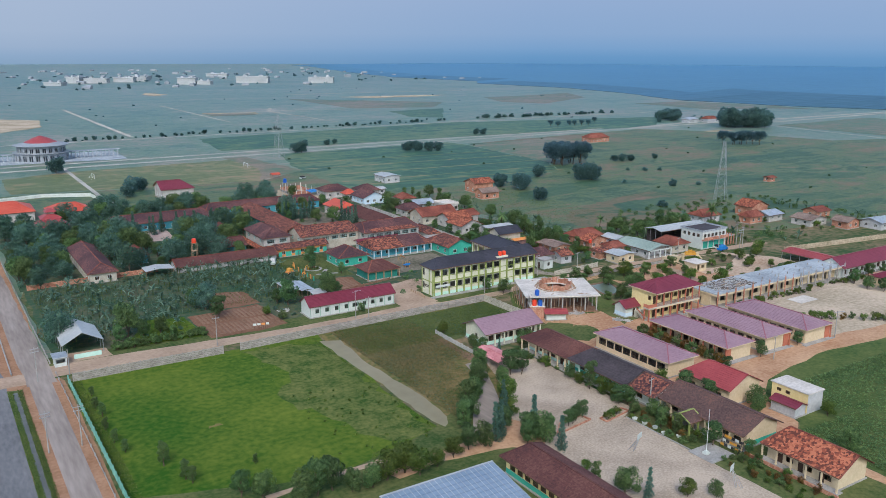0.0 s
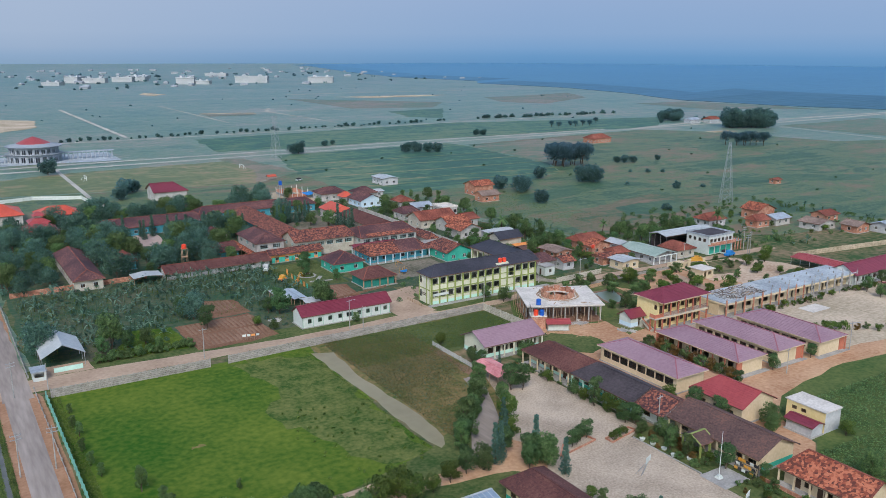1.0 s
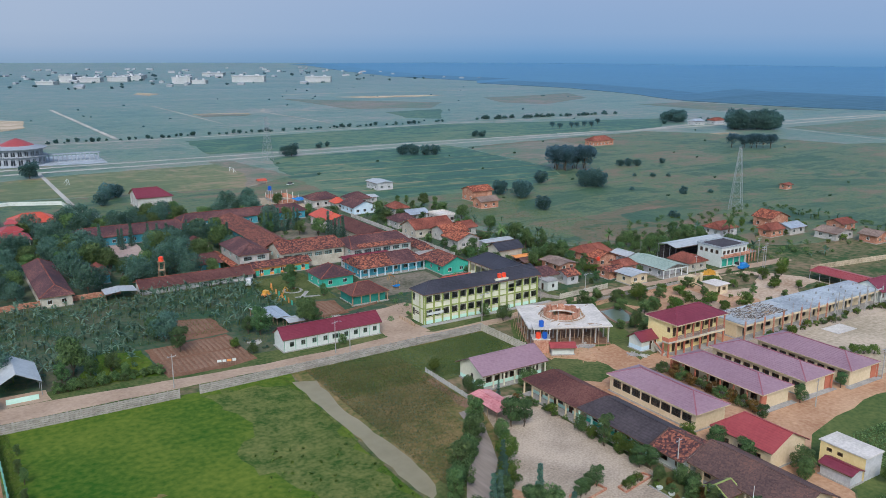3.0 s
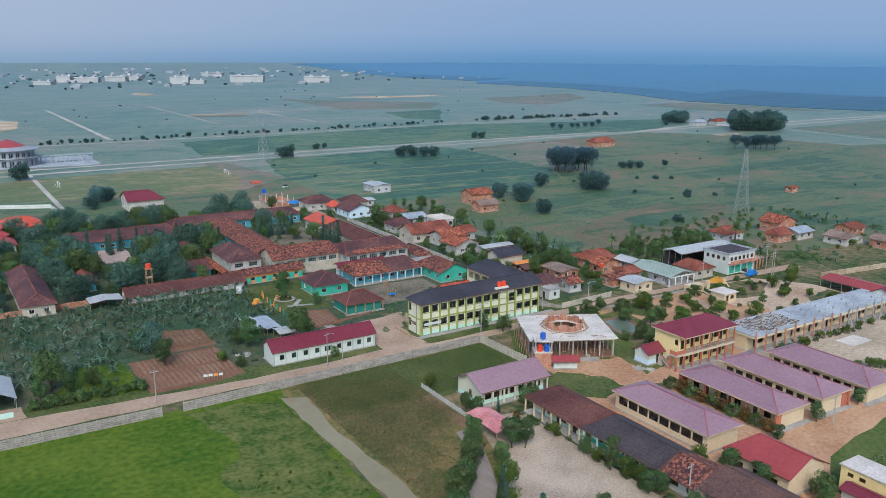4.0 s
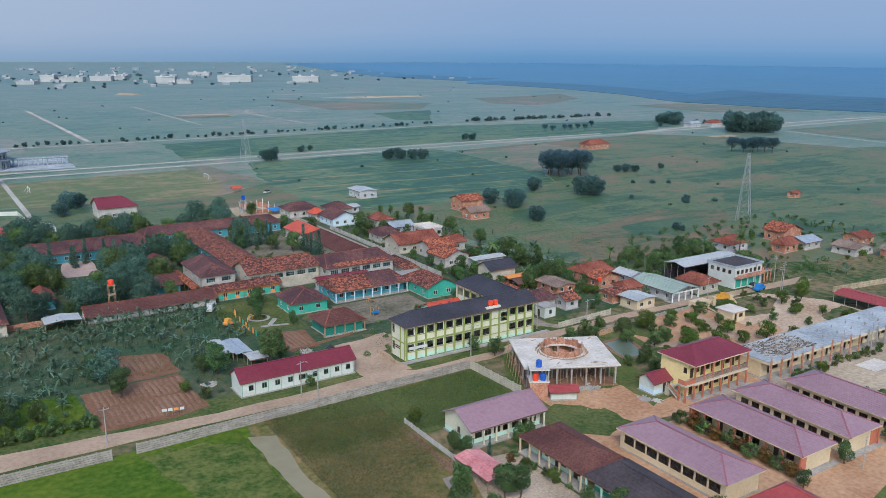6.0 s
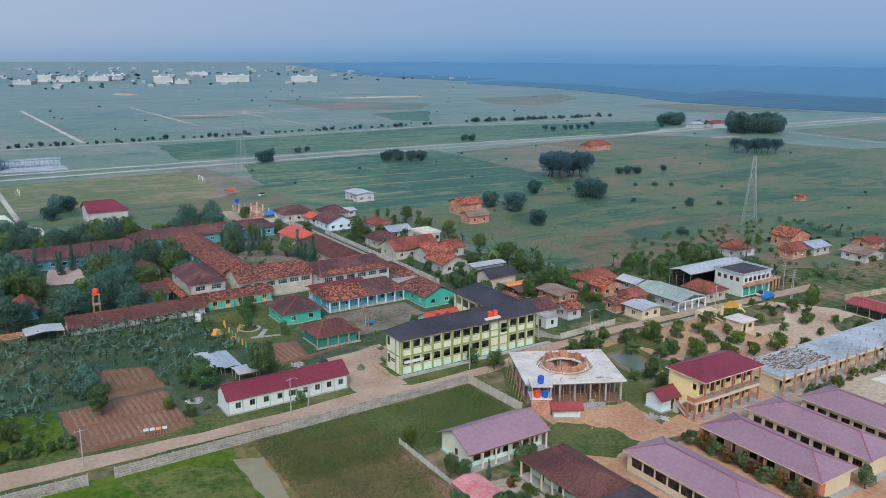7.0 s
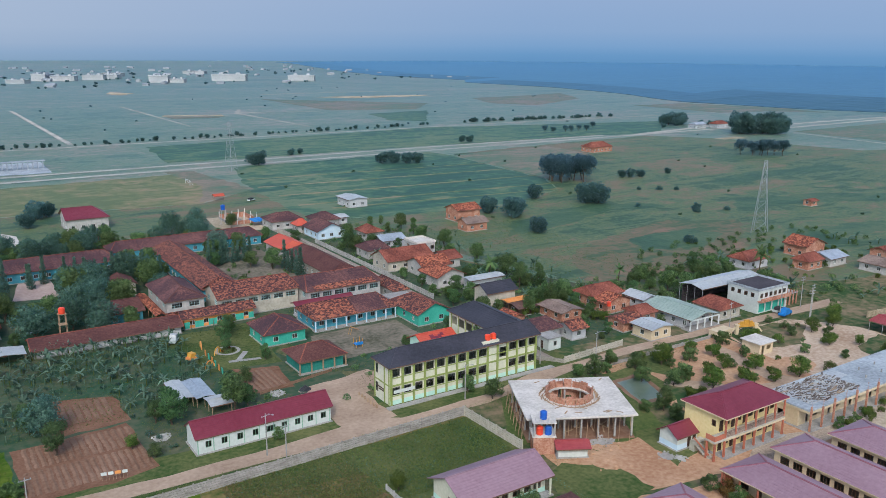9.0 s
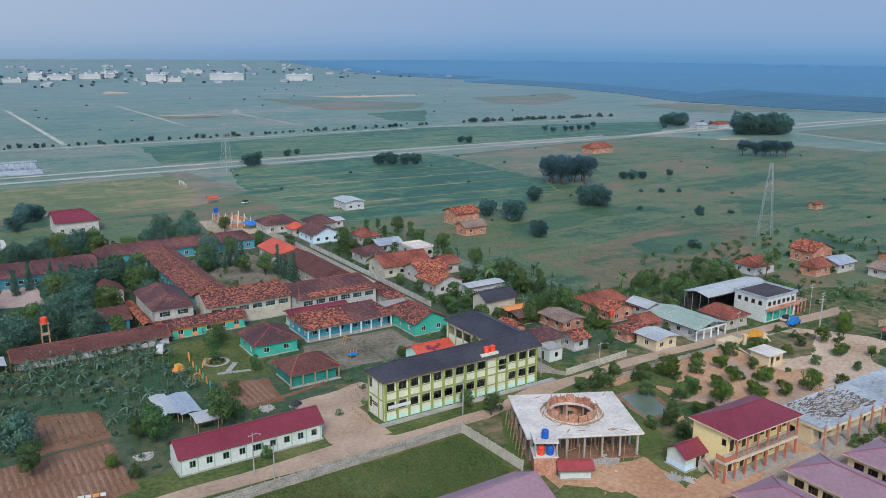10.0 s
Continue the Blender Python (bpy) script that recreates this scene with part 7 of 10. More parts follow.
# ---- vegetation ----
def quad_mesh(name, c, s, rnd, material, flat=0.0, tall=1.0, lie=0.0):
    """Many small leaf blades: centres c (n, 3), sizes s (n)."""
    n = len(c)
    d = rnd.normal(size=(n, 3))
    d[:, 2] *= 1 - flat
    d /= np.linalg.norm(d, axis=1)[:, None] + 1e-9
    up = rnd.normal(size=(n, 3)) * (1 - lie) + np.array((0, 0, 3.0 * lie))
    e = np.cross(d, up)
    e /= np.linalg.norm(e, axis=1)[:, None] + 1e-9
    a, b = d * (s * tall)[:, None], e * (s * 0.62)[:, None]
    v = np.stack([c - a, c + b * 1.3, c + a], 1).reshape(-1, 3)
    me = bpy.data.meshes.new(name)
    f = np.arange(3 * n).reshape(-1, 3)
    me.from_pydata(v.tolist(), [], f.tolist())
    me.materials.append(material)
    return me


def crown_mesh(name, c, out, s, rnd, material):
    """Many small three-cornered leaves; out: the side of the crown that each one lies on."""
    n = len(c)
    d = rnd.normal(size=(n, 3))
    d /= np.linalg.norm(d, axis=1)[:, None]
    e = np.cross(d, rnd.normal(size=(n, 3)))
    e /= np.linalg.norm(e, axis=1)[:, None] + 1e-9
    a, b = d * s[:, None], e * (s * 0.8)[:, None]
    v = np.stack([c - 0.8 * a, c + b, c + 0.8 * a - 0.5 * b], 1)
    ng = np.cross(v[:, 1] - v[:, 0], v[:, 2] - v[:, 0])
    ng /= np.linalg.norm(ng, axis=1)[:, None] + 1e-9
    turn = (ng * out).sum(1) < 0
    v[turn] = v[turn][:, (0, 2, 1)]
    ng[turn] *= -1
    nrm = out * 0.6 + ng * 0.4
    nrm /= np.linalg.norm(nrm, axis=1)[:, None] + 1e-9
    me = bpy.data.meshes.new(name)
    me.from_pydata(v.reshape(-1, 3).tolist(), [], np.arange(3 * n).reshape(-1, 3).tolist())
    me.polygons.foreach_set("use_smooth", [True] * n)
    me.normals_split_custom_set_from_vertices(np.repeat(nrm, 3, 0).tolist())
    me.materials.append(material)
    return me


def crown_points(rnd, clumps, per, spread=0.5):
    """Leaf centres on the shells of clumps and their outward side; clumps: rows of x, y, z, radius."""
    out, side = [], []
    mid = np.mean([c[:3] for c in clumps], axis=0)
    for x, y, z, r in clumps:
        d = rnd.normal(size=(per, 3))
        d /= np.linalg.norm(d, axis=1)[:, None]
        q = r * (1 - spread * rnd.random((per, 1)) ** 1.6)
        out.append(d * q * (1, 1, 0.85) + (x, y, z))
        far = out[-1] - mid
        far /= np.linalg.norm(far, axis=1)[:, None] + 1e-9
        w = 0.7 * d + 0.5 * far
        side.append(w / (np.linalg.norm(w, axis=1)[:, None] + 1e-9))
    return np.concatenate(out), np.concatenate(side)


def tree_model(name, label, h, w, seed, leaf, trunk_h=0.24, clumps=17, per=78, size=0.29, shape="round", category="tree"):
    rnd = np.random.default_rng(seed)
    root = thing(name, pose(0, 0, -500), label, category)
    bm = bmesh.new()
    th = h * trunk_h
    tube(bm, (0, 0, -0.1), (0.05 * w, 0, th), 0.045 * h ** 0.9 * 0.6 + 0.05, 0.03 * h * 0.5 + 0.04, 7)
    cl = []
    for k in range(clumps):
        a, t = k * 2.399 + rnd.uniform(-0.4, 0.4), (k + 0.5) / clumps
        if shape == "cone":
            z = th * 0.5 + (h - th * 0.5) * t
            rr = 0.5 * w * (1 - t) ** 0.8
            cl.append((rr * 0.45 * math.cos(a), rr * 0.45 * math.sin(a), z, max(0.16 * w, rr * 0.8)))
        else:
            z = th + (h - th) * (0.18 + 0.72 * rnd.random())
            f = math.sqrt(max(0.05, 1 - ((z - th) / (h - th) - 0.45) ** 2 / 0.36))
            rr = 0.5 * w * f * rnd.uniform(0.25, 0.82)
            cl.append((rr * math.cos(a), rr * math.sin(a), z, w * rnd.uniform(0.15, 0.24)))
    for x, y, z, r in cl[:: max(1, clumps // 6)]:
        tube(bm, (0.05 * w, 0, th * 0.9), (x * 0.8, y * 0.8, z - 0.2 * r), 0.02 * h * 0.5 + 0.02, 0.02, 5)
    part("trunk", bm, M["bark"], root)
    pts, side = crown_points(rnd, cl, int(per * 1.7))
    part("crown", crown_mesh("crown", pts, side, 0.95 * size * rnd.uniform(0.6, 1.25, len(pts)), rnd, leaf), None, root)
    return root


def banana_model(seed, h=3.0):
    rnd = random.Random(seed)
    root = thing("banana_plant", pose(0, 0, -500), "banana plant with broad pale green leaves", "banana plant", "banana plants")
    bm = bmesh.new()
    tube(bm, (0, 0, 0), (0.05, 0, h * 0.55), 0.16, 0.09, 7)
    part("pseudostem", bm, M["weed_leaf"], root)
    bm = bmesh.new()
    for k in range(9):
        a, lean, ln = k * 2.4 + rnd.uniform(-.3, .3), rnd.uniform(0.3, 0.95), h * rnd.uniform(0.55, 0.85)
        d, s = Vector((math.cos(a), math.sin(a), 0)), Vector((-math.sin(a), math.cos(a), 0))
        prev = None
        for j in range(5):
            t = j / 4
            c = Vector((0.05, 0, h * 0.52)) + d * (ln * t * (0.35 + 0.6 * lean)) + Vector((0, 0, ln * (0.9 * t * (1.25 - lean) - 0.75 * lean * t * t)))
            wd = (0.10, 0.25, 0.29, 0.22, 0.04)[j]
            cur = [bm.verts.new(c - s * wd + Vector((0, 0, -0.08))), bm.verts.new(c), bm.verts.new(c + s * wd + Vector((0, 0, -0.08)))]
            if prev:
                bm.faces.new((prev[0], prev[1], cur[1], cur[0]))
                bm.faces.new((prev[1], prev[2], cur[2], cur[1]))
            prev = cur
    part("leaves", bm, M["banana_leaf"], root)
    return root


def palm_model(seed, h=7.0):
    rnd = random.Random(seed)
    root = thing("palm", pose(0, 0, -500), "coconut palm with a thin bent trunk", "palm", "palms")
    bm = bmesh.new()
    pts = [Vector((0.5 * (t / 5) ** 2, 0, h * t / 5)) for t in range(6)]
    for a, b in zip(pts, pts[1:]):
        tube(bm, a, b, 0.15, 0.13, 6)
    part("trunk", bm, M["bark"], root)
    bm = bmesh.new()
    for k in range(18):
        a, lean, ln = k * 2.4, rnd.uniform(0.2, 1.15), rnd.uniform(2.4, 3.2)
        d, s = Vector((math.cos(a), math.sin(a), 0)), Vector((-math.sin(a), math.cos(a), 0))
        prev = None
        for j in range(6):
            t = j / 5
            c = pts[-1] + d * (ln * t * (0.5 + 0.45 * lean)) + Vector((0, 0, ln * (0.9 * t * (1.2 - lean) - 0.8 * lean * t * t)))
            wd = (0.05, 0.35, 0.42, 0.36, 0.22, 0.03)[j]
            cur = [bm.verts.new(c - s * wd + Vector((0, 0, -0.2 * wd))), bm.verts.new(c), bm.verts.new(c + s * wd + Vector((0, 0, -0.2 * wd)))]
            if prev:
                bm.faces.new((prev[0], prev[1], cur[1], cur[0]))
                bm.faces.new((prev[1], prev[2], cur[2], cur[1]))
            prev = cur
    part("fronds", bm, M["leaf_mid"], root)
    return root


TREES = {
    "orchard": tree_model("fruit_tree", "bushy low fruit tree on bare soil", 4.2, 4.6, 27, M["leaf_mid"], 0.10, 16, 110, 0.22),
    "orchard_b": tree_model("fruit_tree", "bushy yellow-green fruit tree on bare soil", 3.4, 4.4, 28, M["leaf_light"], 0.08, 14, 110, 0.22),
    "round_a": tree_model("tree", "leafy round-crowned green garden tree", 6.0, 5.4, 11, M["leaf_mid"], 0.13, 20, 92, 0.235),
    "round_b": tree_model("tree", "leafy round-crowned green garden tree", 6.6, 5.0, 12, M["leaf_garden"], 0.13, 20, 92, 0.235),
    "round_c": tree_model("fruit_tree", "leafy light green garden tree", 5.2, 5.0, 13, M["leaf_light"], 0.1, 20, 92, 0.22),
    "big_a": tree_model("shade_tree", "large spreading dark green shade tree", 10.0, 9.5, 14, M["leaf_dark"], 0.18, 30, 62, 0.40),
    "big_b": tree_model("shade_tree", "large spreading green shade tree", 9.0, 8.5, 15, M["leaf_mid"], 0.16, 26, 64, 0.40),
    "tall": tree_model("slender_tree", "tall slender loose-crowned green tree", 9.5, 4.6, 16, M["leaf_mid"], 0.1, 26, 110, 0.215),
    "cypress": tree_model("conifer", "slim dark green conical conifer", 7.0, 2.2, 17, M["leaf_dark"], 0.06, 18, 100, 0.16, "cone"),
    "far_tall": tree_model("grove_tree", "tall spreading tree of a field grove", 11.0, 10.5, 19, M["leaf_far_haze"], 0.26, 26, 60, 0.5),
    "far_bush": tree_model("field_bush", "low green bush of the open fields", 5.0, 8.0, 21, M["leaf_field_haze"], 0.04, 16, 45, 0.55),
    "far_tree": tree_model("field_tree", "dark tree standing alone in the fields", 8.5, 10.0, 18, M["leaf_field_haze"], 0.08, 26, 38, 0.72),
}
SHRUBS = {
    "ball": tree_model("shrub", "clipped round green shrub", 2.2, 2.4, 21, M["leaf_mid"], 0.06, 12, 74, 0.135, category="shrub"),
    "rust": tree_model("shrub", "round shrub with rusty red leaves", 2.0, 2.1, 22, M["leaf_rust"], 0.06, 12, 74, 0.125, category="shrub"),
    "light": tree_model("shrub", "low yellow-green garden shrub", 2.0, 2.4, 23, M["leaf_light"], 0.06, 12, 74, 0.125, category="shrub"),
}
BANANAS = [banana_model(31), banana_model(32, 3.6)]
PALMS = [palm_model(41), palm_model(42, 5.5)]
prng = random.Random(99)


def plant(model, x, y, s=1.0, group="", z=0.0):
    ob = copy_thing(model, pose(x, y, z, 0, 0, prng.uniform(0, 360)) @ Matrix.Diagonal((s * prng.uniform(0.92, 1.08), s * prng.uniform(0.92, 1.08), s, 1)))
    if group:
        ob["group"] = group
    return ob


def scatter(models, pts, group, smin=0.85, smax=1.2):
    for x, y in pts:
        plant(prng.choice(models), x, y, prng.uniform(smin, smax), group)


def spots(n, x0, x1, y0, y1, gap=2.0, avoid=()):
    out, tries = [], 0
    while len(out) < n and tries < n * 40:
        tries += 1
        p = (prng.uniform(x0, x1), prng.uniform(y0, y1))
        if all(math.hypot(p[0] - q[0], p[1] - q[1]) > gap for q in out) and not any(a <= p[0] <= b and c <= p[1] <= d for a, b, c, d in avoid):
            out.append(p)
    return out


T = TREES
# the belt of trees between playing field and school yard: a close row along the meadow, a loose one along the yard
for k in range(13):
    t = k / 12
    plant(T[("tall", "round_b", "round_a", "tall")[k % 4]], 80.5 + 18.5 * t + prng.uniform(-.5, .5), 118.8 + 20.5 * t + prng.uniform(-.5, .5), prng.uniform(0.62, 0.85), "tree belt")
for x, y, s, kind in ((104.2, 135.6, 0.9, "round_b"), (106.2, 134.4, 0.85, "round_b"), (98.8, 131.5, 0.75, "round_a"), (95.0, 124.5, 0.95, "round_c"), (92.0, 122.0, 0.9, "cypress"), (90.5, 118.0, 0.85, "round_c"), (88.8, 117.0, 0.95, "cypress"), (86.2, 114.0, 0.8, "round_b"), (84.4, 112.4, 1.05, "cypress"),
                      (82.6, 111.6, 1.1, "cypress"), (79.8, 111.0, 0.8, "round_a"), (76.6, 111.4, 0.75, "round_b"), (72.8, 110.4, 0.7, "round_c"), (88.2, 108.6, 0.85, "round_b"), (90.2, 106.6, 0.95, "round_a"), (86.8, 107.2, 0.75, "round_b"), (90.0, 109.8, 1.15, "cypress"), (90.6, 102.6, 0.95, "cypress"),
                      (91.6, 108.2, 0.6, "round_c")):
    plant(T[kind], x, y, s, "tree belt")
# trees at the near edge of the field
for x, y, s, kind in ((59.0, 109.8, 1.0, "round_c"), (62.8, 110.4, 1.05, "round_c"), (64.6, 108.4, 0.9, "round_c"), (56.0, 109.0, 0.7, "round_a"), (52.6, 109.6, 0.7, "round_a"), (50.0, 111.6, 0.9, "round_b"), (47.2, 111.4, 0.95, "round_b"), (44.6, 110.6, 0.9, "round_a"), (39.6, 115.0, 0.8, "round_a"), (36.8, 117.6, 0.7, "round_b"), (68.6, 109.2, 0.6, "round_c")):
    plant(T[kind], x, y, s, "field edge trees")
for x, y, s in ((28.9, 134.5, 0.5), (30.8, 127.8, 0.42), (31.4, 126.0, 0.36), (42.4, 126.7, 0.22), (23.4, 165.0, 0.3), (23.8, 160.5, 0.34), (23.2, 154.0, 0.3), (23.6, 148.0, 0.3), (23.9, 172.0, 0.25), (24.4, 143.0, 0.3)):
    plant(T["tall"], x, y, s, "field saplings")
# school yard and garden
for x, y, s, kind in ((97.9, 109.2, 0.5, "round_b"), (99.4, 109.6, 0.46, "round_b"), (100.7, 110.2, 0.5, "round_b"), (102.7, 110.6, 0.55, "round_b"), (113.2, 111.4, 0.62, "round_b"), (114.6, 110.2, 0.62, "round_b"), (112.4, 106.2, 0.5, "round_a"), (113.6, 120.4, 0.7, "tall"), (114.2, 117.4, 0.68, "round_c"), (114.4, 114.4, 0.62, "round_c"), (113.6, 123.6, 0.5, "round_c"),
                      (113.9, 127.0, 0.55, "round_a"), (113.6, 135.0, 0.5, "round_c"), (112.6, 141.0, 0.4, "round_c"), (110.6, 148.6, 0.5, "cypress"), (107.0, 150.5, 0.55, "round_b"), (106.4, 153.5, 0.6, "round_a"), (118.0, 149.4, 0.6, "round_a"), (120.4, 149.6, 0.55, "round_a"), (106.0, 166.0, 0.6, "round_c"),
                      (89.2, 85.0, 0.85, "round_a"), (91.6, 82.4, 0.8, "cypress"), (88.9, 94.4, 0.42, "round_c"), (88.4, 91.2, 0.4, "tall"), (97.4, 79.6, 0.6, "round_c"), (101.2, 77.0, 0.5, "round_a"),
                      (114.8, 89.2, 0.72, "round_b"), (112.6, 95.6, 0.5, "tall"), (112.0, 99.0, 0.5, "tall"), (114.6, 101.0, 0.6, "round_a"), (115.0, 103.6, 0.6, "round_a"), (127.6, 113.4, 0.7, "round_c"), (129.2, 108.6, 0.75, "round_b"), (129.4, 102.4, 0.75, "round_b"),
                      (135.4, 95.4, 0.8, "round_a"), (133.6, 93.8, 0.65, "round_a"), (144.0, 85.4, 0.6, "round_c"), (133.6, 74.6, 0.8, "round_a"), (146.8, 112.0, 0.5, "round_b"), (160.3, 113.2, 0.6, "round_b"), (174.4, 113.4, 0.55, "round_b"), (117.6, 83.4, 0.45, "round_b")):
    plant(T[kind], x, y, s, "school yard trees")
for x, y in spots(15, 110.8, 115.5, 92, 105.5, 2.0) + spots(24, 111.2, 117.2, 66, 86.5, 1.6):
    plant(SHRUBS[prng.choice(("ball", "light", "rust", "ball"))], x, y, prng.uniform(0.4, 0.85), "garden shrubs")
for x, y in spots(12, 113.0, 114.8, 113, 146, 2.0):
    plant(SHRUBS["ball"], x, y, prng.uniform(0.5, 0.8), "veranda shrubs")
for x, y in ((106.4, 107.6), (108.0, 108.0), (109.6, 108.2), (112.0, 144.4)):
    plant(SHRUBS["rust" if y > 140 else "light"], x, y, 0.8, "planter shrubs")
for k in range(10):
    plant(SHRUBS[("rust", "ball")[k % 2]], 148.5 + 0.25 * (k % 3), 115.4 + 2.62 * k, 1.35, "veranda shrubs")
for x, y in [(189.0 + 2.2 * k + prng.uniform(-.6, .6), 128.5 - 1.55 * k + prng.uniform(-.8, .8)) for k in range(14)] + [(188.6 + prng.uniform(-.5, .5), 128 + 1.6 * k) for k in range(6)]:
    plant(SHRUBS[prng.choice(("ball", "light", "rust"))], x, y, prng.uniform(0.7, 1.3), "sports ground shrubs")
scatter([SHRUBS["ball"], SHRUBS["light"]], spots(26, 186, 246, 139.2, 142.0, 1.6), "shrubs along the shell", 0.6, 1.0)
scatter([T["round_a"], T["round_b"]], [(237.0, 137.5), (235.0, 132.0), (236.8, 128.0), (249, 140), (256, 139.5)], "sports ground trees", 0.5, 0.75)
# orchard, site and pond
scatter([T["orchard"], T["orchard_b"], T["round_c"], T["orchard"]], [(170, 160), (174, 165), (178, 161), (182, 166), (186, 160), (176, 171), (181, 173), (187, 171), (191, 165), (193, 172), (197, 178), (190, 179), (183, 181), (176, 182), (199, 168), (203, 174), (172, 176.5), (196, 161), (203, 160), (169, 184), (205, 182), (190, 185)], "orchard trees", 0.5, 0.95)
scatter([T["orchard"], T["orchard_b"], T["round_c"]], [(217, 168), (222, 161), (227, 168), (233, 164), (225, 177), (232, 176), (219, 155), (230, 155), (241, 176), (246, 179), (213, 181)], "gate yard trees", 0.5, 0.85)
scatter([SHRUBS["ball"], SHRUBS["light"]], spots(14, 206, 246, 152, 188, 3.5) + spots(12, 176, 206, 162, 187, 3.5), "yard shrubs", 0.5, 1.3)
scatter([T["round_a"], T["orchard"]], [(139.8, 186.2), (162.5, 186), (166.0, 184.4), (161.5, 165.5), (163.5, 159.5), (165.2, 164), (172.5, 186.4)], "site trees", 0.55, 0.9)
# banana plots
for x, y in spots(185, 23, 112, 214, 260, 2.3, avoid=((53, 77, 190, 216), (63, 76, 216, 233), (84, 96, 206, 228), (96, 114, 210, 260))) + spots(24, 24, 52, 204, 216, 2.4, avoid=((22, 34, 194, 208), (36, 50, 196, 212))) + spots(16, 62, 92, 256.5, 260, 2.2):
    plant(prng.choice(BANANAS), x, y, prng.uniform(0.6, 0.95), "banana plants")
for x, y, s, kind in ((38.2, 205.5, 0.9, "big_b"), (41.5, 203.0, 0.7, "round_b"), (35.6, 202.2, 0.7, "round_b"), (45.8, 203.5, 0.75, "round_a"), (48.0, 200.0, 0.5, "round_a"), (23.2, 208.0, 0.85, "big_a"), (27.0, 211.0, 0.8, "round_a"), (61.7, 207.6, 0.95, "round_b"), (61.0, 217.0, 0.75, "big_a"), (58.8, 219.0, 0.9, "round_b"),
                      (82.0, 209.0, 1.1, "round_b"), (79.6, 211.5, 0.7, "round_b"), (94.0, 209.0, 0.8, "big_b"), (97.0, 209.6, 0.7, "round_b"), (73.5, 203.0, 0.5, "round_c"), (76.0, 198.0, 0.45, "round_a"), (96.5, 192.6, 0.45, "round_a"), (137.5, 191.8, 0.65, "round_a")):
    plant(T[kind], x, y, s, "garden trees")
scatter([SHRUBS["ball"]], spots(26, 34, 55, 196.6, 199.0, 1.3), "roadside shrubs", 0.6, 1.1)
# the wooded quarter left of the school
AV = ((36, 50, 256, 303), (52, 63, 274, 290), (64, 118, 258, 268), (58, 100, 325, 343), (80, 95, 270, 285), (95, 110, 266, 291), (30, 48, 336, 351), (39, 60, 361, 380), (64, 80, 287, 332), (58, 96, 318, 326), (87, 99, 287, 307))
scatter([T["big_a"], T["big_b"], T["round_b"], T["big_a"]], spots(48, 21, 96, 264, 362, 6.0, AV), "village trees", 0.55, 0.9)
scatter([T["cypress"]], spots(14, 82, 108, 292, 324, 2.5, AV) + spots(9, 57, 100, 318, 325, 3.0) + [(124 + 2 * k, 318 + (k % 2)) for k in range(8)] + [(143.5, 290 + 3.2 * k) for k in range(5)], "cypress rows", 0.9, 1.4)
AV2 = ((109, 122, 278, 338), (108, 156, 255, 277), (145, 168, 270, 330), (96, 152, 336, 351), (110, 160, 229, 256), (110, 125, 216, 229))
scatter([T["round_a"], T["round_b"], T["big_b"]], spots(22, 98, 160, 217, 366, 7, AV2 + AV), "school trees", 0.5, 0.85)
AV3 = ((160, 168, 195, 375), (168, 184, 255, 292), (183, 195, 262, 318), (196, 211, 211, 229), (166, 192, 192, 224), (190, 206, 200, 211), (222, 250, 190, 213), (204, 229, 190, 210), (172, 186, 230, 252), (190, 200, 190, 202), (168, 187, 330, 370))
scatter([T["round_a"], T["round_b"], T["big_b"], T["tall"]], spots(34, 168, 258, 197, 230, 4.5, AV3) + spots(22, 168, 205, 246, 345, 5, AV3), "village trees", 0.45, 0.75)
scatter(PALMS, [(268, 218), (262, 214), (216, 228), (190, 256), (150, 206)], "palms", 0.8, 1.2)
for x, y in spots(44, 172, 216, 222, 330, 2.6, AV3) + spots(26, 255, 345, 182, 240, 2.6, ((266, 281, 220, 233), (282, 330, 174, 233))):
    plant(prng.choice(BANANAS), x, y, prng.uniform(0.7, 1.2), "village banana plants")
scatter([T["big_a"], T["round_b"], T["big_b"]], [(105.8, 322.1), (109.3, 347.0), (106, 352), (128, 331), (132.5, 335), (62.2, 268.0), (82.3, 270.3), (105.2, 248.3), (103, 316), (100, 352), (92, 350), (138, 330), (118, 353), (86, 347)], "school trees", 0.6, 0.9)
scatter(BANANAS, spots(10, 190, 214, 236, 262, 2.6), "banana row", 0.8, 1.2)
# more growth in the wooded quarter and behind the houses
scatter([T["big_a"], T["big_b"], T["big_a"], T["round_b"]], spots(24, 50, 104, 284, 322, 5.0, AV) + spots(10, 20, 60, 300, 340, 6.0, AV) + spots(12, 58, 150, 350, 372, 5.5, AV), "village trees", 0.6, 0.95)
scatter([T["round_b"], T["orchard"], T["orchard_b"], T["round_a"]], spots(7, 198, 262, 224, 234, 4.0, AV3) + spots(6, 168, 200, 224, 232, 4.0, AV3), "village trees", 0.5, 0.95)
scatter([SHRUBS["ball"], SHRUBS["light"]], spots(40, 168, 205, 198, 232, 2.2, AV3) + spots(30, 250, 320, 190, 240, 3.0), "village shrubs", 0.6, 1.4)
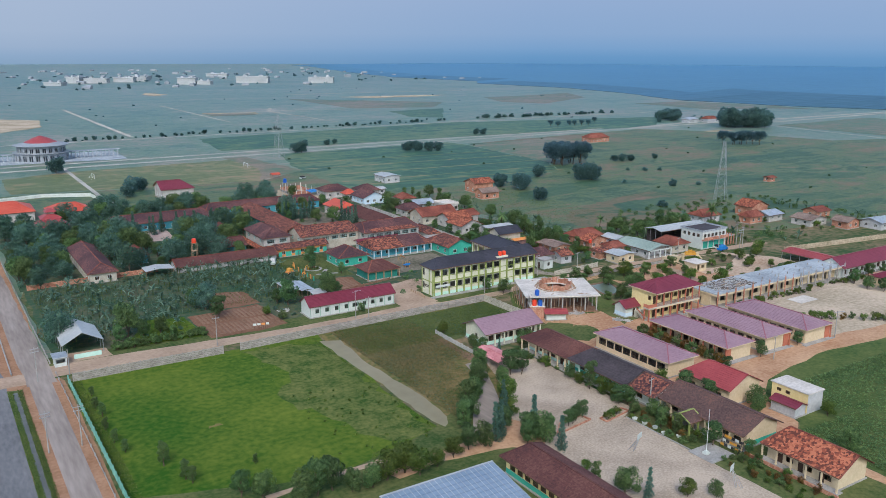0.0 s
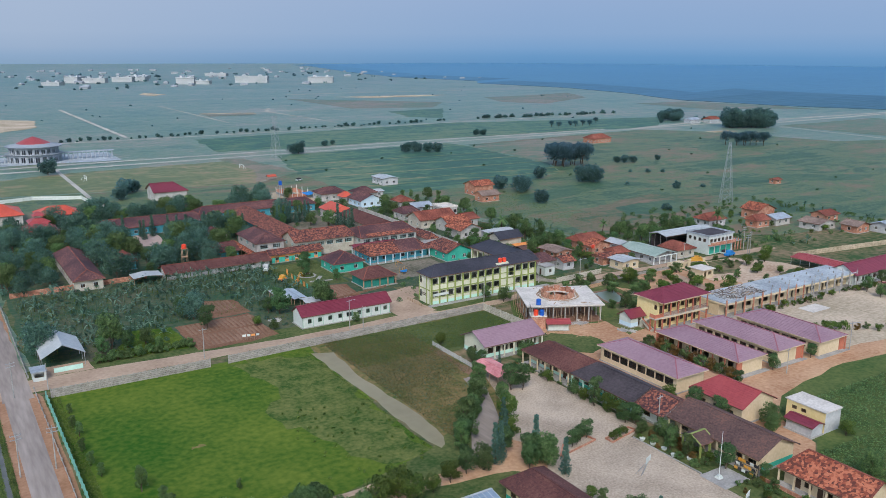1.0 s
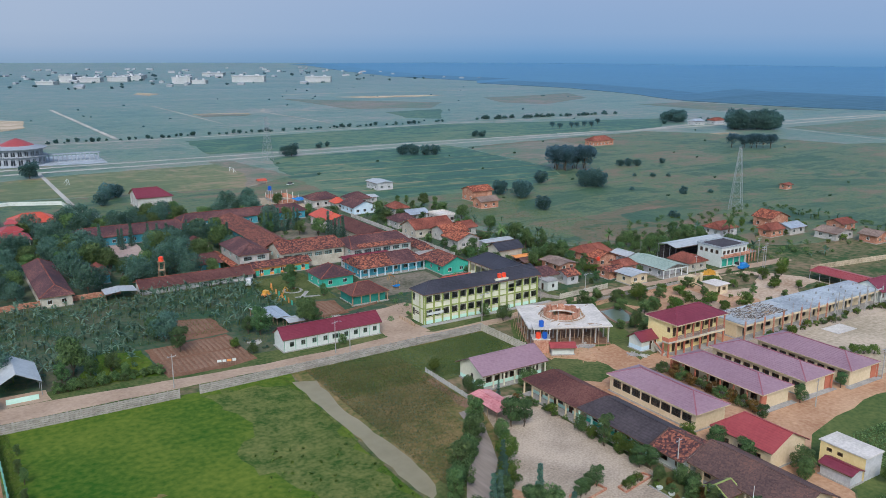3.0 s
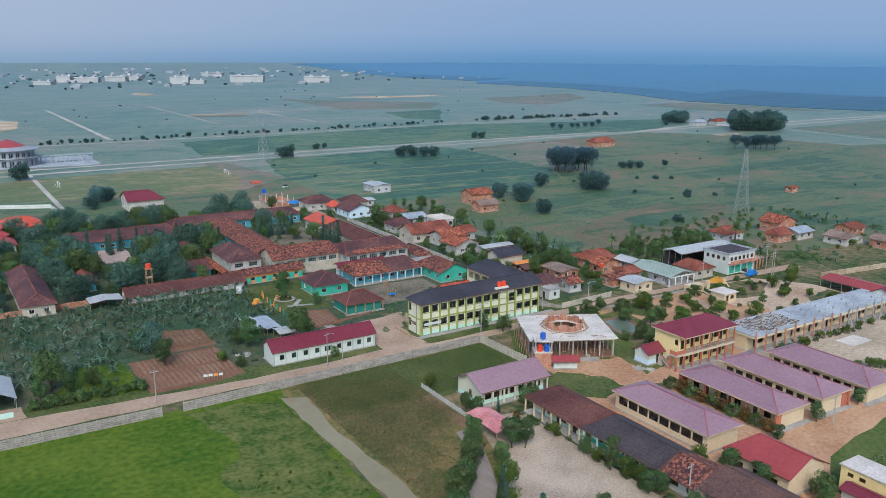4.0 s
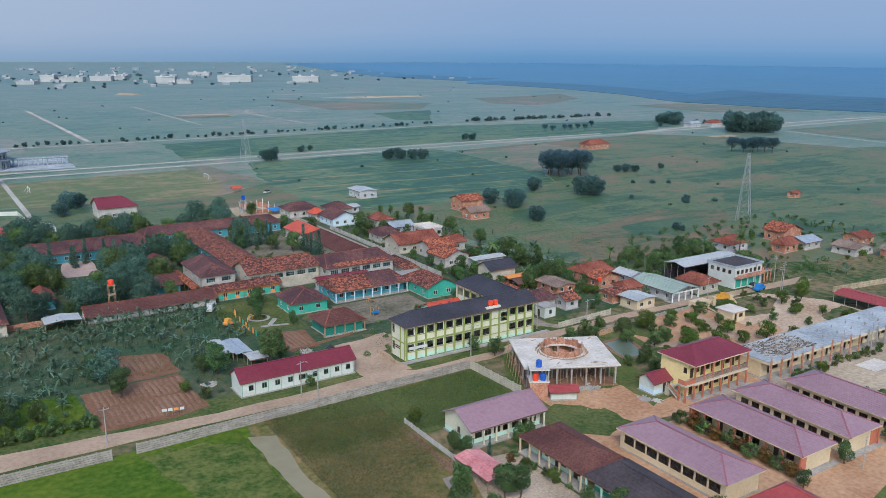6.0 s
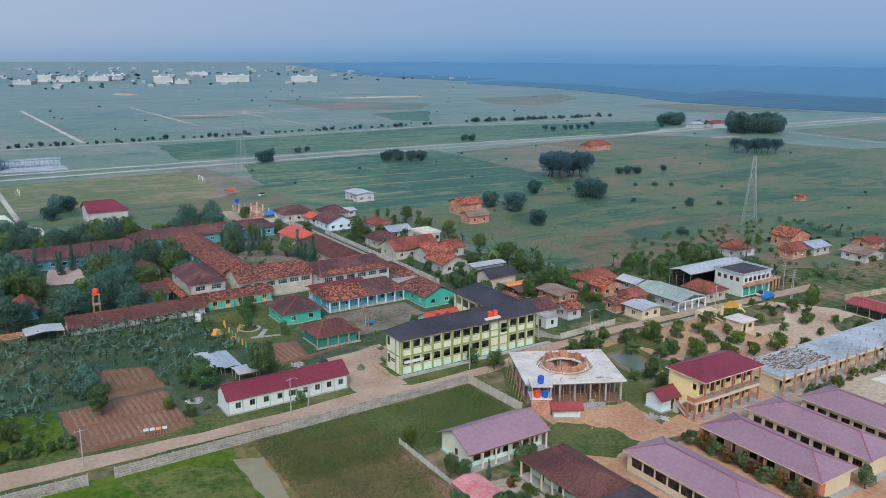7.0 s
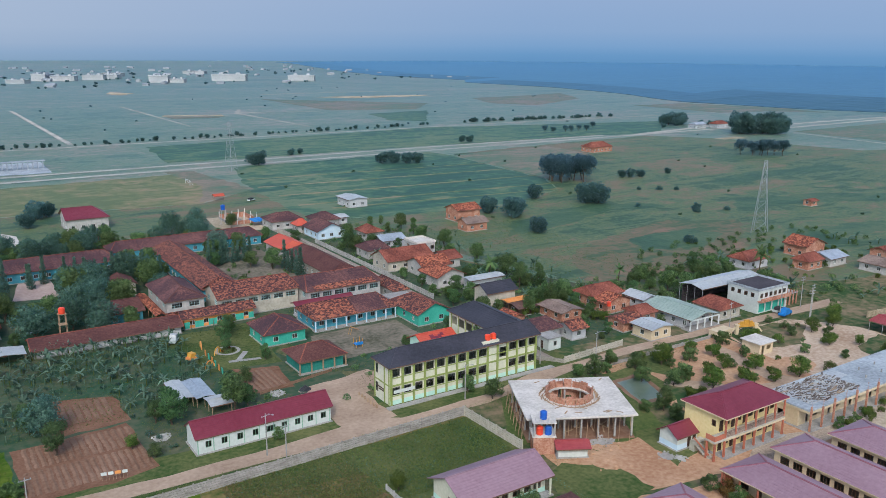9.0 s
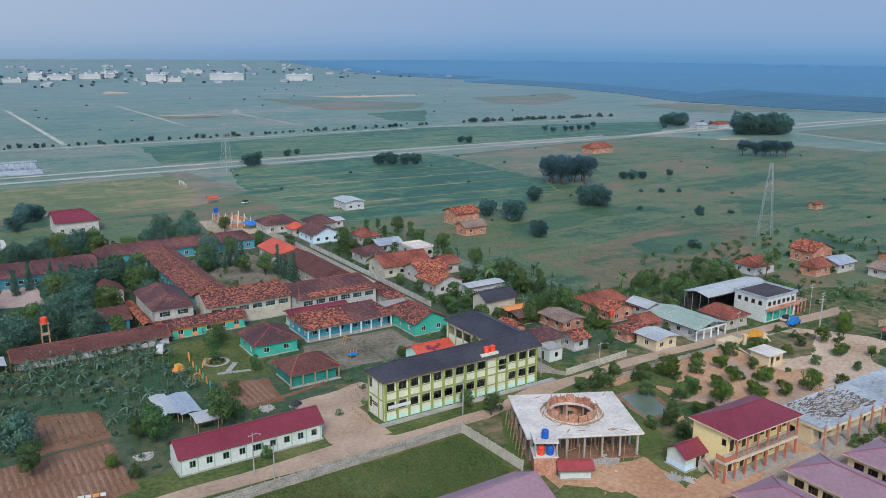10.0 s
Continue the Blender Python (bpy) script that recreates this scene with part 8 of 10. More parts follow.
def banana_mass(label, pts, seed):
    """The closed inner part of a banana plot, leaf on leaf."""
    rnd, vs, fs = random.Random(seed), [], []
    src = [(np.array([v.co for v in m.children[1].data.vertices]), [list(q.vertices) for q in m.children[1].data.polygons]) for m in BANANAS]
    for x, y in pts:
        v, f = src[rnd.randrange(2)]
        a, k, o = rnd.uniform(0, math.tau), rnd.uniform(0.5, 0.85), len(vs)
        rot = np.array(((math.cos(a), math.sin(a), 0), (-math.sin(a), math.cos(a), 0), (0, 0, 1)))
        vs += ((v @ rot) * k + (x, y, 0)).tolist()
        fs += [[o + i for i in q] for q in f]
    me = bpy.data.meshes.new("banana_thicket")
    me.from_pydata(vs, [], fs)
    me.materials.append(M["banana_leaf"])
    tagged(new("banana_thicket", me), label, "banana plants", kind="stuff")


for x, y, s, kind in ((167.6, 252.4, 0.8, "orchard"), (169.6, 245.4, 1.0, "orchard_b"), (173.4, 243.4, 0.85, "orchard"), (174.0, 250.6, 0.85, "round_b"), (167.4, 241.6, 0.75, "round_b"), (170.4, 248.6, 0.8, "orchard"), (176.6, 246.4, 0.7, "round_a"),
                      (190.8, 247.4, 0.8, "orchard_b"), (194.0, 246.2, 0.85, "tall"), (197.0, 246.6, 0.9, "orchard"), (198.0, 241.4, 0.8, "round_b"), (193.8, 234.6, 0.75, "round_a"), (196.0, 231.0, 0.7, "round_b"), (192.4, 228.6, 0.65, "orchard"), (193.0, 221.0, 0.6, "round_b"),
                      (193.6, 216.0, 0.55, "round_a"), (186.2, 241.0, 0.7, "orchard_b"), (187.6, 232.0, 0.65, "round_b"), (184.0, 259.4, 0.7, "round_b"), (187.4, 264.0, 0.75, "orchard"), (169.8, 262.0, 0.6, "round_b"), (169.6, 272.6, 0.6, "round_a"), (186.0, 304.0, 0.7, "round_b"), (169.2, 314.0, 0.7, "orchard"),
                      (173.0, 318.0, 0.75, "round_b"), (178.0, 322.0, 0.7, "orchard_b"), (183.0, 205.8, 0.5, "round_b"), (183.6, 200.6, 0.45, "orchard"), (187.0, 202.0, 0.5, "round_b"), (186.6, 210.4, 0.5, "round_a")):
    plant(T[kind], x, y, s, "village trees")
NO_BANANA = ((53, 77, 190, 216), (63, 76, 216, 233), (84, 96, 206, 228), (96, 114, 210, 260), (79, 84, 200, 208))
banana_mass("dense rows of banana plants in the overgrown plot", spots(420, 22, 112, 216, 261, 1.5, NO_BANANA) + spots(60, 168, 214, 222, 340, 2.0, AV3) + spots(46, 169, 188, 216, 231.6, 1.6, ((182, 191, 213, 225), (169, 176, 213, 215))) + spots(26, 183, 200, 226, 250, 2.0, ((177, 192, 248, 255),)), 61)
scatter([T["big_a"], T["big_b"], T["round_b"], T["big_a"]], spots(26, 20, 62, 262, 362, 5.0, AV) + spots(20, 60, 98, 343, 366, 4.5, AV) + spots(10, 62, 98, 284, 326, 4.5, AV), "village trees", 0.6, 0.95)
# lone field trees
F, FB = T["far_tree"], T["far_bush"]
for x, y, s in ((252.3, 341.0, 0.8), (255.3, 328.0, 1.0), (259, 332, 0.85), (263, 335, 0.8), (291.4, 357.9, 0.75), (246.4, 300.5, 0.7), (304, 337, 1.05), (308.5, 333.5, 1.1), (312, 336, 0.9), (64.8, 511, 1.05), (88.0, 425, 0.85), (92, 428, 0.75), (82.0, 409, 0.7), (221, 527, 1.0), (218, 530, 0.8), (287, 497, 0.8), (294, 495, 0.85), (300, 490, 0.8), (306, 487, 0.75),
                (373.7, 383.6, 0.5), (378, 381, 0.55), (383, 379, 0.5), (406.1, 380.1, 0.4), (393.6, 567.2, 0.6), (398.7, 564.2, 0.6), (612.7, 570.5, 0.5), (255, 560, 0.5), (264, 566, 0.4)):
    plant(F, x, y, s, "field trees")
for x, y in ((495.7, 593.9), (493.9, 581.4), (510.5, 585.2), (514.6, 582.7), (524.6, 584.1), (530.1, 580.9), (555.3, 600.0)):
    plant(T["far_tall"], x, y, 0.5, "field trees")
for k in range(26):     # the dense farm grove
    a = prng.random()
    plant(F, 628 + 30 * a + prng.uniform(-2, 2), 501 - 19 * a + prng.uniform(-2, 14), prng.uniform(1.3, 2.1), "farm grove")
for k in range(9):
    plant(F, 640 + prng.uniform(-4, 16), 586 + prng.uniform(-8, 8), prng.uniform(0.9, 1.3), "farm grove")
for k in range(8):
    plant(FB, 664 + 9 * k + prng.uniform(-3, 3), 572 - 3 * k + prng.uniform(-3, 3), prng.uniform(0.6, 1.0), "farm grove")
for x, y, s in ((282.6, 258, 0.8), (336.5, 300.8, 0.8), (331, 296, 0.6), (318, 318, 0.5), (286, 262, 0.5), (346, 292, 0.5), (360, 344, 0.6), (368, 340, 0.5), (352, 350, 0.45)):
    plant(FB, x, y, 0.7 * s, "field bushes")
for k in range(12):      # the tall thin groves
    plant(T["far_tall"], 330 + prng.uniform(0, 19), 380 + prng.uniform(0, 20), prng.uniform(0.95, 1.25), "grove")
for k in range(8):
    plant(T["far_tall"], 513 + 2.9 * k, 409 - 1.7 * k + prng.uniform(-2, 5), prng.uniform(0.75, 0.95), "grove")
for k in range(84):     # avenue along the far farm road
    if math.sin(k * 1.1) + math.sin(k * 0.37) > -0.9:
        plant(F if k % 3 else FB, 96 + 4.2 * k + prng.uniform(-3, 3), 681 + 0.17 * k + prng.uniform(-4, 4), prng.uniform(0.2, 0.42), "avenue trees")
for k in range(30):
    plant(FB, 488 + 5.8 * k + prng.uniform(-4, 4), 700 - 0.5 * k + prng.uniform(-4, 4), prng.uniform(0.35, 0.8), "hedge")


def blades(name, label, n, pts_fn, size, material, tall, flat=0.3, category="plants", lie=0.0):
    rnd = np.random.default_rng(len(label) * 7 + n % 97)
    c = pts_fn(rnd, n)
    ob = new(name, quad_mesh(name, c, size * rnd.uniform(0.6, 1.4, len(c)), rnd, material, flat, tall, lie))
    return tagged(ob, label, category, kind="stuff")


BARE = ((87, 116, 122, 132), (93, 116, 132, 140), (97.5, 116, 140, 148), (104.4, 129, 126, 162), (126, 131.5, 60, 99), (131, 148.5, 84, 99), (106, 120, 187, 216), (54, 77, 192, 216), (159, 168, 195, 335), (100, 270, 187.4, 197), (133, 162, 163, 182), (206, 246, 146, 150), (118, 149, 222, 241), (119, 147, 284, 335), (20, 34, 193, 202), (98, 111, 213, 230))


def area(x0, x1, y0, y1, z=0.25, row_gap=0.0, along="x", lean=0):
    """Random spots in a rectangle, in drifts; with lean they thicken towards x1."""
    def fn(rnd, n):
        c = np.stack([x1 - (x1 - x0) * rnd.uniform(0, 1, n) ** (1 + lean), rnd.uniform(y0, y1, n), rnd.uniform(min(0.05, z), 2 * z, n)], 1)
        if row_gap:
            k = 1 if along == "x" else 0
            c[:, k] = np.round(c[:, k] / row_gap) * row_gap + rnd.normal(0, 0.12 * row_gap, n)
        keep = np.sin(c[:, 0] * 0.11 + 1.3 * np.sin(c[:, 1] * 0.07)) + np.sin(c[:, 1] * 0.13 + np.sin(c[:, 0] * 0.05)) + rnd.normal(0, 0.9, n) > -0.9
        for a, b, e, f in BARE:
            keep &= ~((c[:, 0] > a) & (c[:, 0] < b) & (c[:, 1] > e) & (c[:, 1] < f))
        return c[keep]
    return fn


blades("grass", "tufts of dry uncut grass in the meadow", 42000, area(81.9, 103.6, 124, 182.5, 0.13), 0.15, M["straw_leaf"], 1.1, category="grass")
blades("grass", "dark green weeds in the dry meadow", 22000, area(81.9, 130, 124, 182.5, 0.12), 0.13, M["leaf_dark"], 1.0, category="grass")
blades("grass", "green tufts of uncut grass in the meadow", 34000, area(83, 130, 163, 182.5, 0.12), 0.14, M["weed_leaf"], 1.1, category="grass")
blades("grass", "lush pale weeds along the channel", 16000, area(58, 76.6, 122, 181, 0.06, lean=1), 0.075, M["leaf_light"], 1.0, 0.4, category="grass", lie=0.4)
blades("weeds", "weeds along the building site", 6000, area(129, 167, 158, 186, 0.1), 0.11, M["weed_leaf"], 1.0, category="weeds")
blades("weeds", "grass tufts along the village road", 9000, area(20, 262, 183.6, 186.6, 0.1), 0.10, M["weed_leaf"], 1.0, category="weeds")
blades("weeds", "low weeds in the banana plot", 30000, area(22, 112, 198, 260, 0.2), 0.15, M["weed_leaf"], 1.0, category="weeds")
blades("crop", "dense low green crop beside the pump house", 70000, area(132, 235, 55, 99, 0.25), 0.26, M["leaf_mid"], 0.9, 0.5, lie=0.5)
blades("weeds", "weeds between the village houses", 34000, area(100, 250, 200, 330, 0.2), 0.17, M["weed_leaf"], 1.0, category="weeds")

blades("weeds", "weeds hanging over the ditch", 5200, area(9.3, 10.4, 95, 183, 0.16), 0.13, M["weed_leaf"], 1.0, category="weeds")
blades("weeds", "weeds on the inner bank of the ditch", 5200, area(11.1, 12.2, 95, 183, 0.16), 0.13, M["weed_leaf"], 1.0, category="weeds")
blades("grass", "weeds at the foot of the teal fence", 5000, area(21.2, 23.4, 96, 182, 0.16), 0.15, M["weed_leaf"], 1.0, category="grass")


# ---- far distance ----
def domed_hall():
    root = thing("domed_hall", pose(66.0, 578.0, 0), "round pale hall with shallow red dome across the fields", "building")
    for r, z0, z1, mt, nm in ((15.5, 0, 5.0, "hall_plaster", "drum"), (14.0, 5.0, 9.4, "hall_plaster", "upper_drum")):
        bm = bmesh.new()
        for k in range(24):
            a = k * math.tau / 24
            m = pose(r * math.cos(a), r * math.sin(a), 0, 0, 0, math.degrees(a) + 90)
            wdt = 2 * r * math.sin(math.pi / 24)
            wall_face(bm, m @ pose(-wdt / 2, 0, 0), wdt, z0, z1, 0.3, [(wdt * 0.22, wdt * 0.46, z0 + 0.8, z1 - 1.0), (wdt * 0.54, wdt * 0.78, z0 + 0.8, z1 - 1.0)], 0)
        part(nm, bm, M[mt], root)
    for r0, z0, r1, z1, mt, nm in ((15.9, 9.4, 16.6, 10.0, "hall_plaster", "cornice"), (16.2, 10.0, 9.0, 11.6, "hall_plaster", "skirt_roof"), (10.0, 11.3, 4.5, 14.0, "red_roof", "dome"), (4.5, 14.0, 0.6, 15.4, "red_roof", "dome_cap"), (15.4, 4.9, 17.0, 5.3, "hall_plaster", "balcony")):
        bm = bmesh.new()
        tube(bm, (0, 0, z0), (0, 0, z1), r0, r1, 24)
        part(nm, bm, M[mt], root)
    for k in range(12):
        for sgn, base in ((1, 17), (-1, -17)):
            bm = bmesh.new()
            x = base + sgn * k * 2.6
            box(bm, x - 0.3, x + 0.3, -1.5, -0.9, 0, 4.2)
            box(bm, x - 1.3, x + 1.3, -1.8, 2.6, 4.2, 4.7)
            part("colonnade_bay", bm, M["hall_plaster"], root)


domed_hall()
far_rng = random.Random(17)


def far_block(x, y, w, d, h, label, rz=0.0, stories=3):
    root = thing("city_block", pose(x, y, 0, 0, 0, rz), label, "building", "far white buildings")
    bm = bmesh.new()
    n = max(3, int(w / 6))
    for s in "swne":
        m, length = side_frame(s, 0, w, 0, d)
        k = max(2, int(length / 6))
        holes = [(length * (i + 0.25) / k, length * (i + 0.75) / k, h * (j + 0.3) / stories, h * (j + 0.75) / stories) for i in range(k) for j in range(stories)]
        wall_face(bm, m, length, 0, h, 0.5, holes, 0.5 if s in "sn" else 0)
    part("wall", bm, M["hazed_white"], root)
    # core box added behind the openings to keep them from looking too dark
    bm = bmesh.new()
    box(bm, 0.9, w - 0.9, 0.9, d - 0.9, 0, h - 0.1)
    part("inner_wall", bm, M["hazed_white"], root)
    bm = bmesh.new()
    box(bm, -1, w + 1, -1, d + 1, h, h + 1.2)
    part("roof", bm, M["hazed_white"], root)
    for i in (0.2, 0.7):
        bm = bmesh.new()
        box(bm, w * i, w * (i + 0.12), d * 0.3, d * 0.7, h + 1.2, h + 4)
        part("roof_house", bm, M["hazed_white"], root)


for x, y, w, d, h, st in ((262, 1790, 26, 40, 17, 4), (292, 1776, 44, 20, 13, 3), (436, 1636, 34, 24, 18, 4), (470, 1622, 26, 16, 9, 2), (560, 1660, 64, 26, 18, 4), (688, 1592, 50, 26, 16, 4), (352, 1800, 40, 20, 13, 3), (396, 1830, 30, 20, 12, 3),
                          (210, 1700, 34, 20, 8, 2), (420, 1960, 40, 24, 10, 3), (620, 2060, 50, 30, 9, 2)):
    far_block(x, y, w, d, 0.66 * h, "long white institutional building in the distance", -33 + far_rng.uniform(-6, 6), st)


def canopy_sheet(name, label, rows, material):
    """A closed wood seen from afar: a near-flat canopy with sides, its front ramped so that no dark face shows to the
    camera; rows: y, edge x, far x.
    """
    bm = bmesh.new()
    rnd, grid, n = random.Random(len(rows)), [], 120
    for y, xa, xb in rows:
        line = [bm.verts.new((xa, y, 0))]
        for k in range(n):
            x = xa + (xb - xa) * (k / n) ** 1.5 + rnd.uniform(-1, 1)
            line.append(bm.verts.new((x, y + rnd.uniform(-2, 2), min(8.0 if y < 900 else 4.0, 0.4 + 0.04 * (x - xa)) + rnd.uniform(-0.08, 0.08))))
        grid.append(line)
    for r0, r1 in zip(grid, grid[1:]):
        for k in range(n):
            bm.faces.new((r0[k], r0[k + 1], r1[k + 1], r1[k]))
    for line in (grid[0], grid[-1]):
        ends = [bm.verts.new((v.co.x, v.co.y, 0)) for v in line[1:]]
        for k in range(len(ends) - 1):
            bm.faces.new((line[k + 1], line[k + 2], ends[k + 1], ends[k]))
    ob = new(name, mesh_of(bm, name, material))
    tagged(ob, label, "woods", kind="stuff")


def wood_edge(y):
    """Where the plantation begins, by its distance."""
    line = ((300, 1040), (480, 1005), (555, 978), (611, 952), (677, 927), (804, 905), (948, 959), (1096, 996), (1158, 1004), (1313, 990), (1407, 975), (1500, 1040), (1790, 1000), (2200, 1080), (3000, 1300))
    return float(np.interp(y, [p[0] for p in line], [p[1] for p in line])) + 3 * math.sin(y / 37)


canopy_sheet("woods", "dark plantation wood along the horizon", [(y, wood_edge(y), math.sqrt(3490 ** 2 - (y - 300) ** 2)) for y in (*range(300, 1700, 10), *range(1700, 3200, 30))], M["hazed_plantation"])
town_rng = random.Random(8)


def thicket(name, label, spot_rows, material, per=60, size=0.3, seed=5, category="bushes"):
    """Growth that nobody could count: many leafy clumps; rows: x, y, half width, height."""
    rnd = np.random.default_rng(seed)
    cl = []
    for x, y, r, h in spot_rows:
        for _ in range(3):
            a, q = rnd.uniform(0, math.tau), rnd.uniform(0, 0.6) * r
            cl.append((x + q * math.cos(a), y + q * math.sin(a), h * rnd.uniform(0.35, 0.65), h * 0.42))
    pts, side = crown_points(rnd, cl, per)
    side = side + np.array((0, 0, 0.6))
    side /= np.linalg.norm(side, axis=1)[:, None]
    keep = pts[:, 2] > 0
    pts, side = pts[keep], side[keep]
    return tagged(new(name, crown_mesh(name, pts, side, size * rnd.uniform(0.6, 1.3, len(pts)), rnd, material)), label, category, kind="stuff")


thicket("far_trees", "trees between the roofs of the distant town", [(town_rng.uniform(0, 1000), town_rng.uniform(1480, 2300), 8, town_rng.uniform(2.5, 5)) for _ in range(80)], M["leaf_far_haze"], 26, 1.5, 6, "trees")
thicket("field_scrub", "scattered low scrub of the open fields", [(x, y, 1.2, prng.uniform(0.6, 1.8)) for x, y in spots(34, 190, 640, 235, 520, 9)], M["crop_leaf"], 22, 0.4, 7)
thicket("field_scrub", "scattered bushes of the far fields", [(prng.uniform(60, 880), prng.uniform(590, 1350), 2.0, prng.uniform(0.8, 1.6)) for _ in range(34)], M["leaf_far_haze"], 22, 0.8, 8)


thicket("sprouts", "pale leafy sprouts in the corner of the playing field", [(x, y, 0.5, prng.uniform(0.25, 0.6)) for x, y in spots(46, 56, 76.5, 119.5, 150, 1.0)], M["leaf_light"], 9, 0.2, 15)
AV4 = AV2 + AV3 + AV + ((100, 165, 187, 199), (98, 112, 212, 260), (108, 160, 255, 280), (119, 150, 222, 241))
thicket("undergrowth", "dark bushes under the trees of the wooded quarter", [(x, y, 2.2, prng.uniform(1.4, 3.0)) for x, y in spots(180, 20, 100, 263, 368, 2.6, AV)], M["leaf_dark"], 34, 0.32, 9)
thicket("undergrowth", "mixed green bushes between the village houses", [(x, y, 1.6, prng.uniform(0.9, 2.4)) for x, y in spots(130, 168, 204, 198, 345, 2.4, AV4) + spots(110, 204, 262, 198, 238, 2.4, AV4)], M["leaf_mid"], 34, 0.26, 10)
thicket("undergrowth", "green bushes between the houses at the field edge", [(x, y, 2.0, prng.uniform(0.9, 2.6)) for x, y in spots(120, 246, 345, 186, 258, 3.2, ((266, 281, 220, 233), (282, 330, 205, 233), (290, 314, 190, 222), (222, 250, 190, 213)))], M["leaf_mid"], 34, 0.3, 13)
thicket("undergrowth", "low bushes round the school wings", [(x, y, 1.2, prng.uniform(0.7, 1.8)) for x, y in spots(90, 98, 160, 200, 372, 3.0, AV4)], M["leaf_mid"], 34, 0.22, 11)
thicket("undergrowth", "bushes and creepers in the banana plot", [(x, y, 1.0, prng.uniform(0.5, 1.3)) for x, y in spots(170, 22, 112, 198, 261, 2.4, NO_BANANA + ((22, 34, 194, 208),))], M["leaf_dark"], 30, 0.2, 12)


def town_roofs(n):
    """Low pale houses of the town, too far off to tell apart."""
    bm = bmesh.new()
    for _ in range(n):
        x, y = town_rng.uniform(-100, 1150), town_rng.uniform(1500, 2700)
        w, d, h = town_rng.uniform(7, 18), town_rng.uniform(6, 10), town_rng.uniform(2.0, 3.5)
        m = pose(x, y, 0, 0, 0, town_rng.choice((-33, 57)) + town_rng.uniform(-8, 8))
        box(bm, 0, w, 0, d, 0, h, m)
        r = [bm.verts.new(m @ Vector(c)) for c in ((-0.5, -0.5, h), (w + 0.5, -0.5, h), (w + 0.5, d + 0.5, h), (-0.5, d + 0.5, h), (0.5, d / 2, h + 2), (w - 0.5, d / 2, h + 2))]
        for f in ((0, 1, 5, 4), (2, 3, 4, 5), (1, 2, 5), (3, 0, 4)):
            bm.faces.new([r[i] for i in f])
    ob = new("town", mesh_of(bm, "town", M["hall_plaster"]))
    tagged(ob, "pale low roofs of the distant town", "town", kind="stuff")


town_roofs(90)


def haze_backdrop():
    """Plain far sky and haze bank, closing the land all round."""
    m, nt, n, l, b = node_mat("haze")
    n.remove(b)
    geo, sep, mr, em = n.new("ShaderNodeNewGeometry"), n.new("ShaderNodeSeparateXYZ"), n.new("ShaderNodeMapRange"), n.new("ShaderNodeEmission")
    mx, mix = n.new("ShaderNodeMapRange"), n.new("ShaderNodeMix")
    mix.data_type = "RGBA"
    l.new(geo.outputs["Position"], sep.inputs[0])
    mr.inputs["From Min"].default_value, mr.inputs["From Max"].default_value = 0, 386
    mx.inputs["From Min"].default_value, mx.inputs["From Max"].default_value = 450, 2330
    l.new(sep.outputs["Z"], mr.inputs["Value"])
    l.new(sep.outputs["X"], mx.inputs["Value"])
    l.new(mx.outputs[0], mix.inputs["Factor"])
    # the haze is brighter on the sunward side
    for socket, stops in (("A", ((0.0, (0.215, 0.298, 0.388)), (0.088, (0.245, 0.325, 0.425)), (0.18, (0.292, 0.355, 0.445)), (0.34, (0.328, 0.382, 0.465)), (0.75, (0.348, 0.396, 0.480)))),
                          ("B", ((0.0, (0.115, 0.235, 0.385)), (0.088, (0.135, 0.258, 0.412)), (0.18, (0.180, 0.292, 0.440)), (0.34, (0.232, 0.322, 0.455)), (0.75, (0.268, 0.342, 0.470))))):
        ramp = n.new("ShaderNodeValToRGB")
        e = ramp.color_ramp.elements
        e[0].position, e[0].color = stops[0][0], rgba(stops[0][1])
        e[1].position, e[1].color = stops[-1][0], rgba(stops[-1][1])
        for q, c in stops[1:-1]:
            e.new(q).color = rgba(c)
        l.new(mr.outputs[0], ramp.inputs[0])
        l.new(ramp.outputs[0], mix.inputs[6 if socket == "A" else 7])
    l.new(mix.outputs[2], em.inputs["Color"])
    l.new(em.outputs[0], n["Material Output"].inputs["Surface"])
    bm = bmesh.new()
    k, r = 96, 3500
    lo = [bm.verts.new((r * math.cos(i * math.tau / k), 300 + r * math.sin(i * math.tau / k), -5)) for i in range(k)]
    hi = [bm.verts.new((v.co.x, v.co.y, 386)) for v in lo]
    for i in range(k):
        bm.faces.new((lo[i], lo[(i + 1) % k], hi[(i + 1) % k], hi[i]))
    ob = new("backdrop", mesh_of(bm, "backdrop", m))
    tagged(ob, "hazy blue-grey sky above the far horizon", "sky", kind="structure")


haze_backdrop()


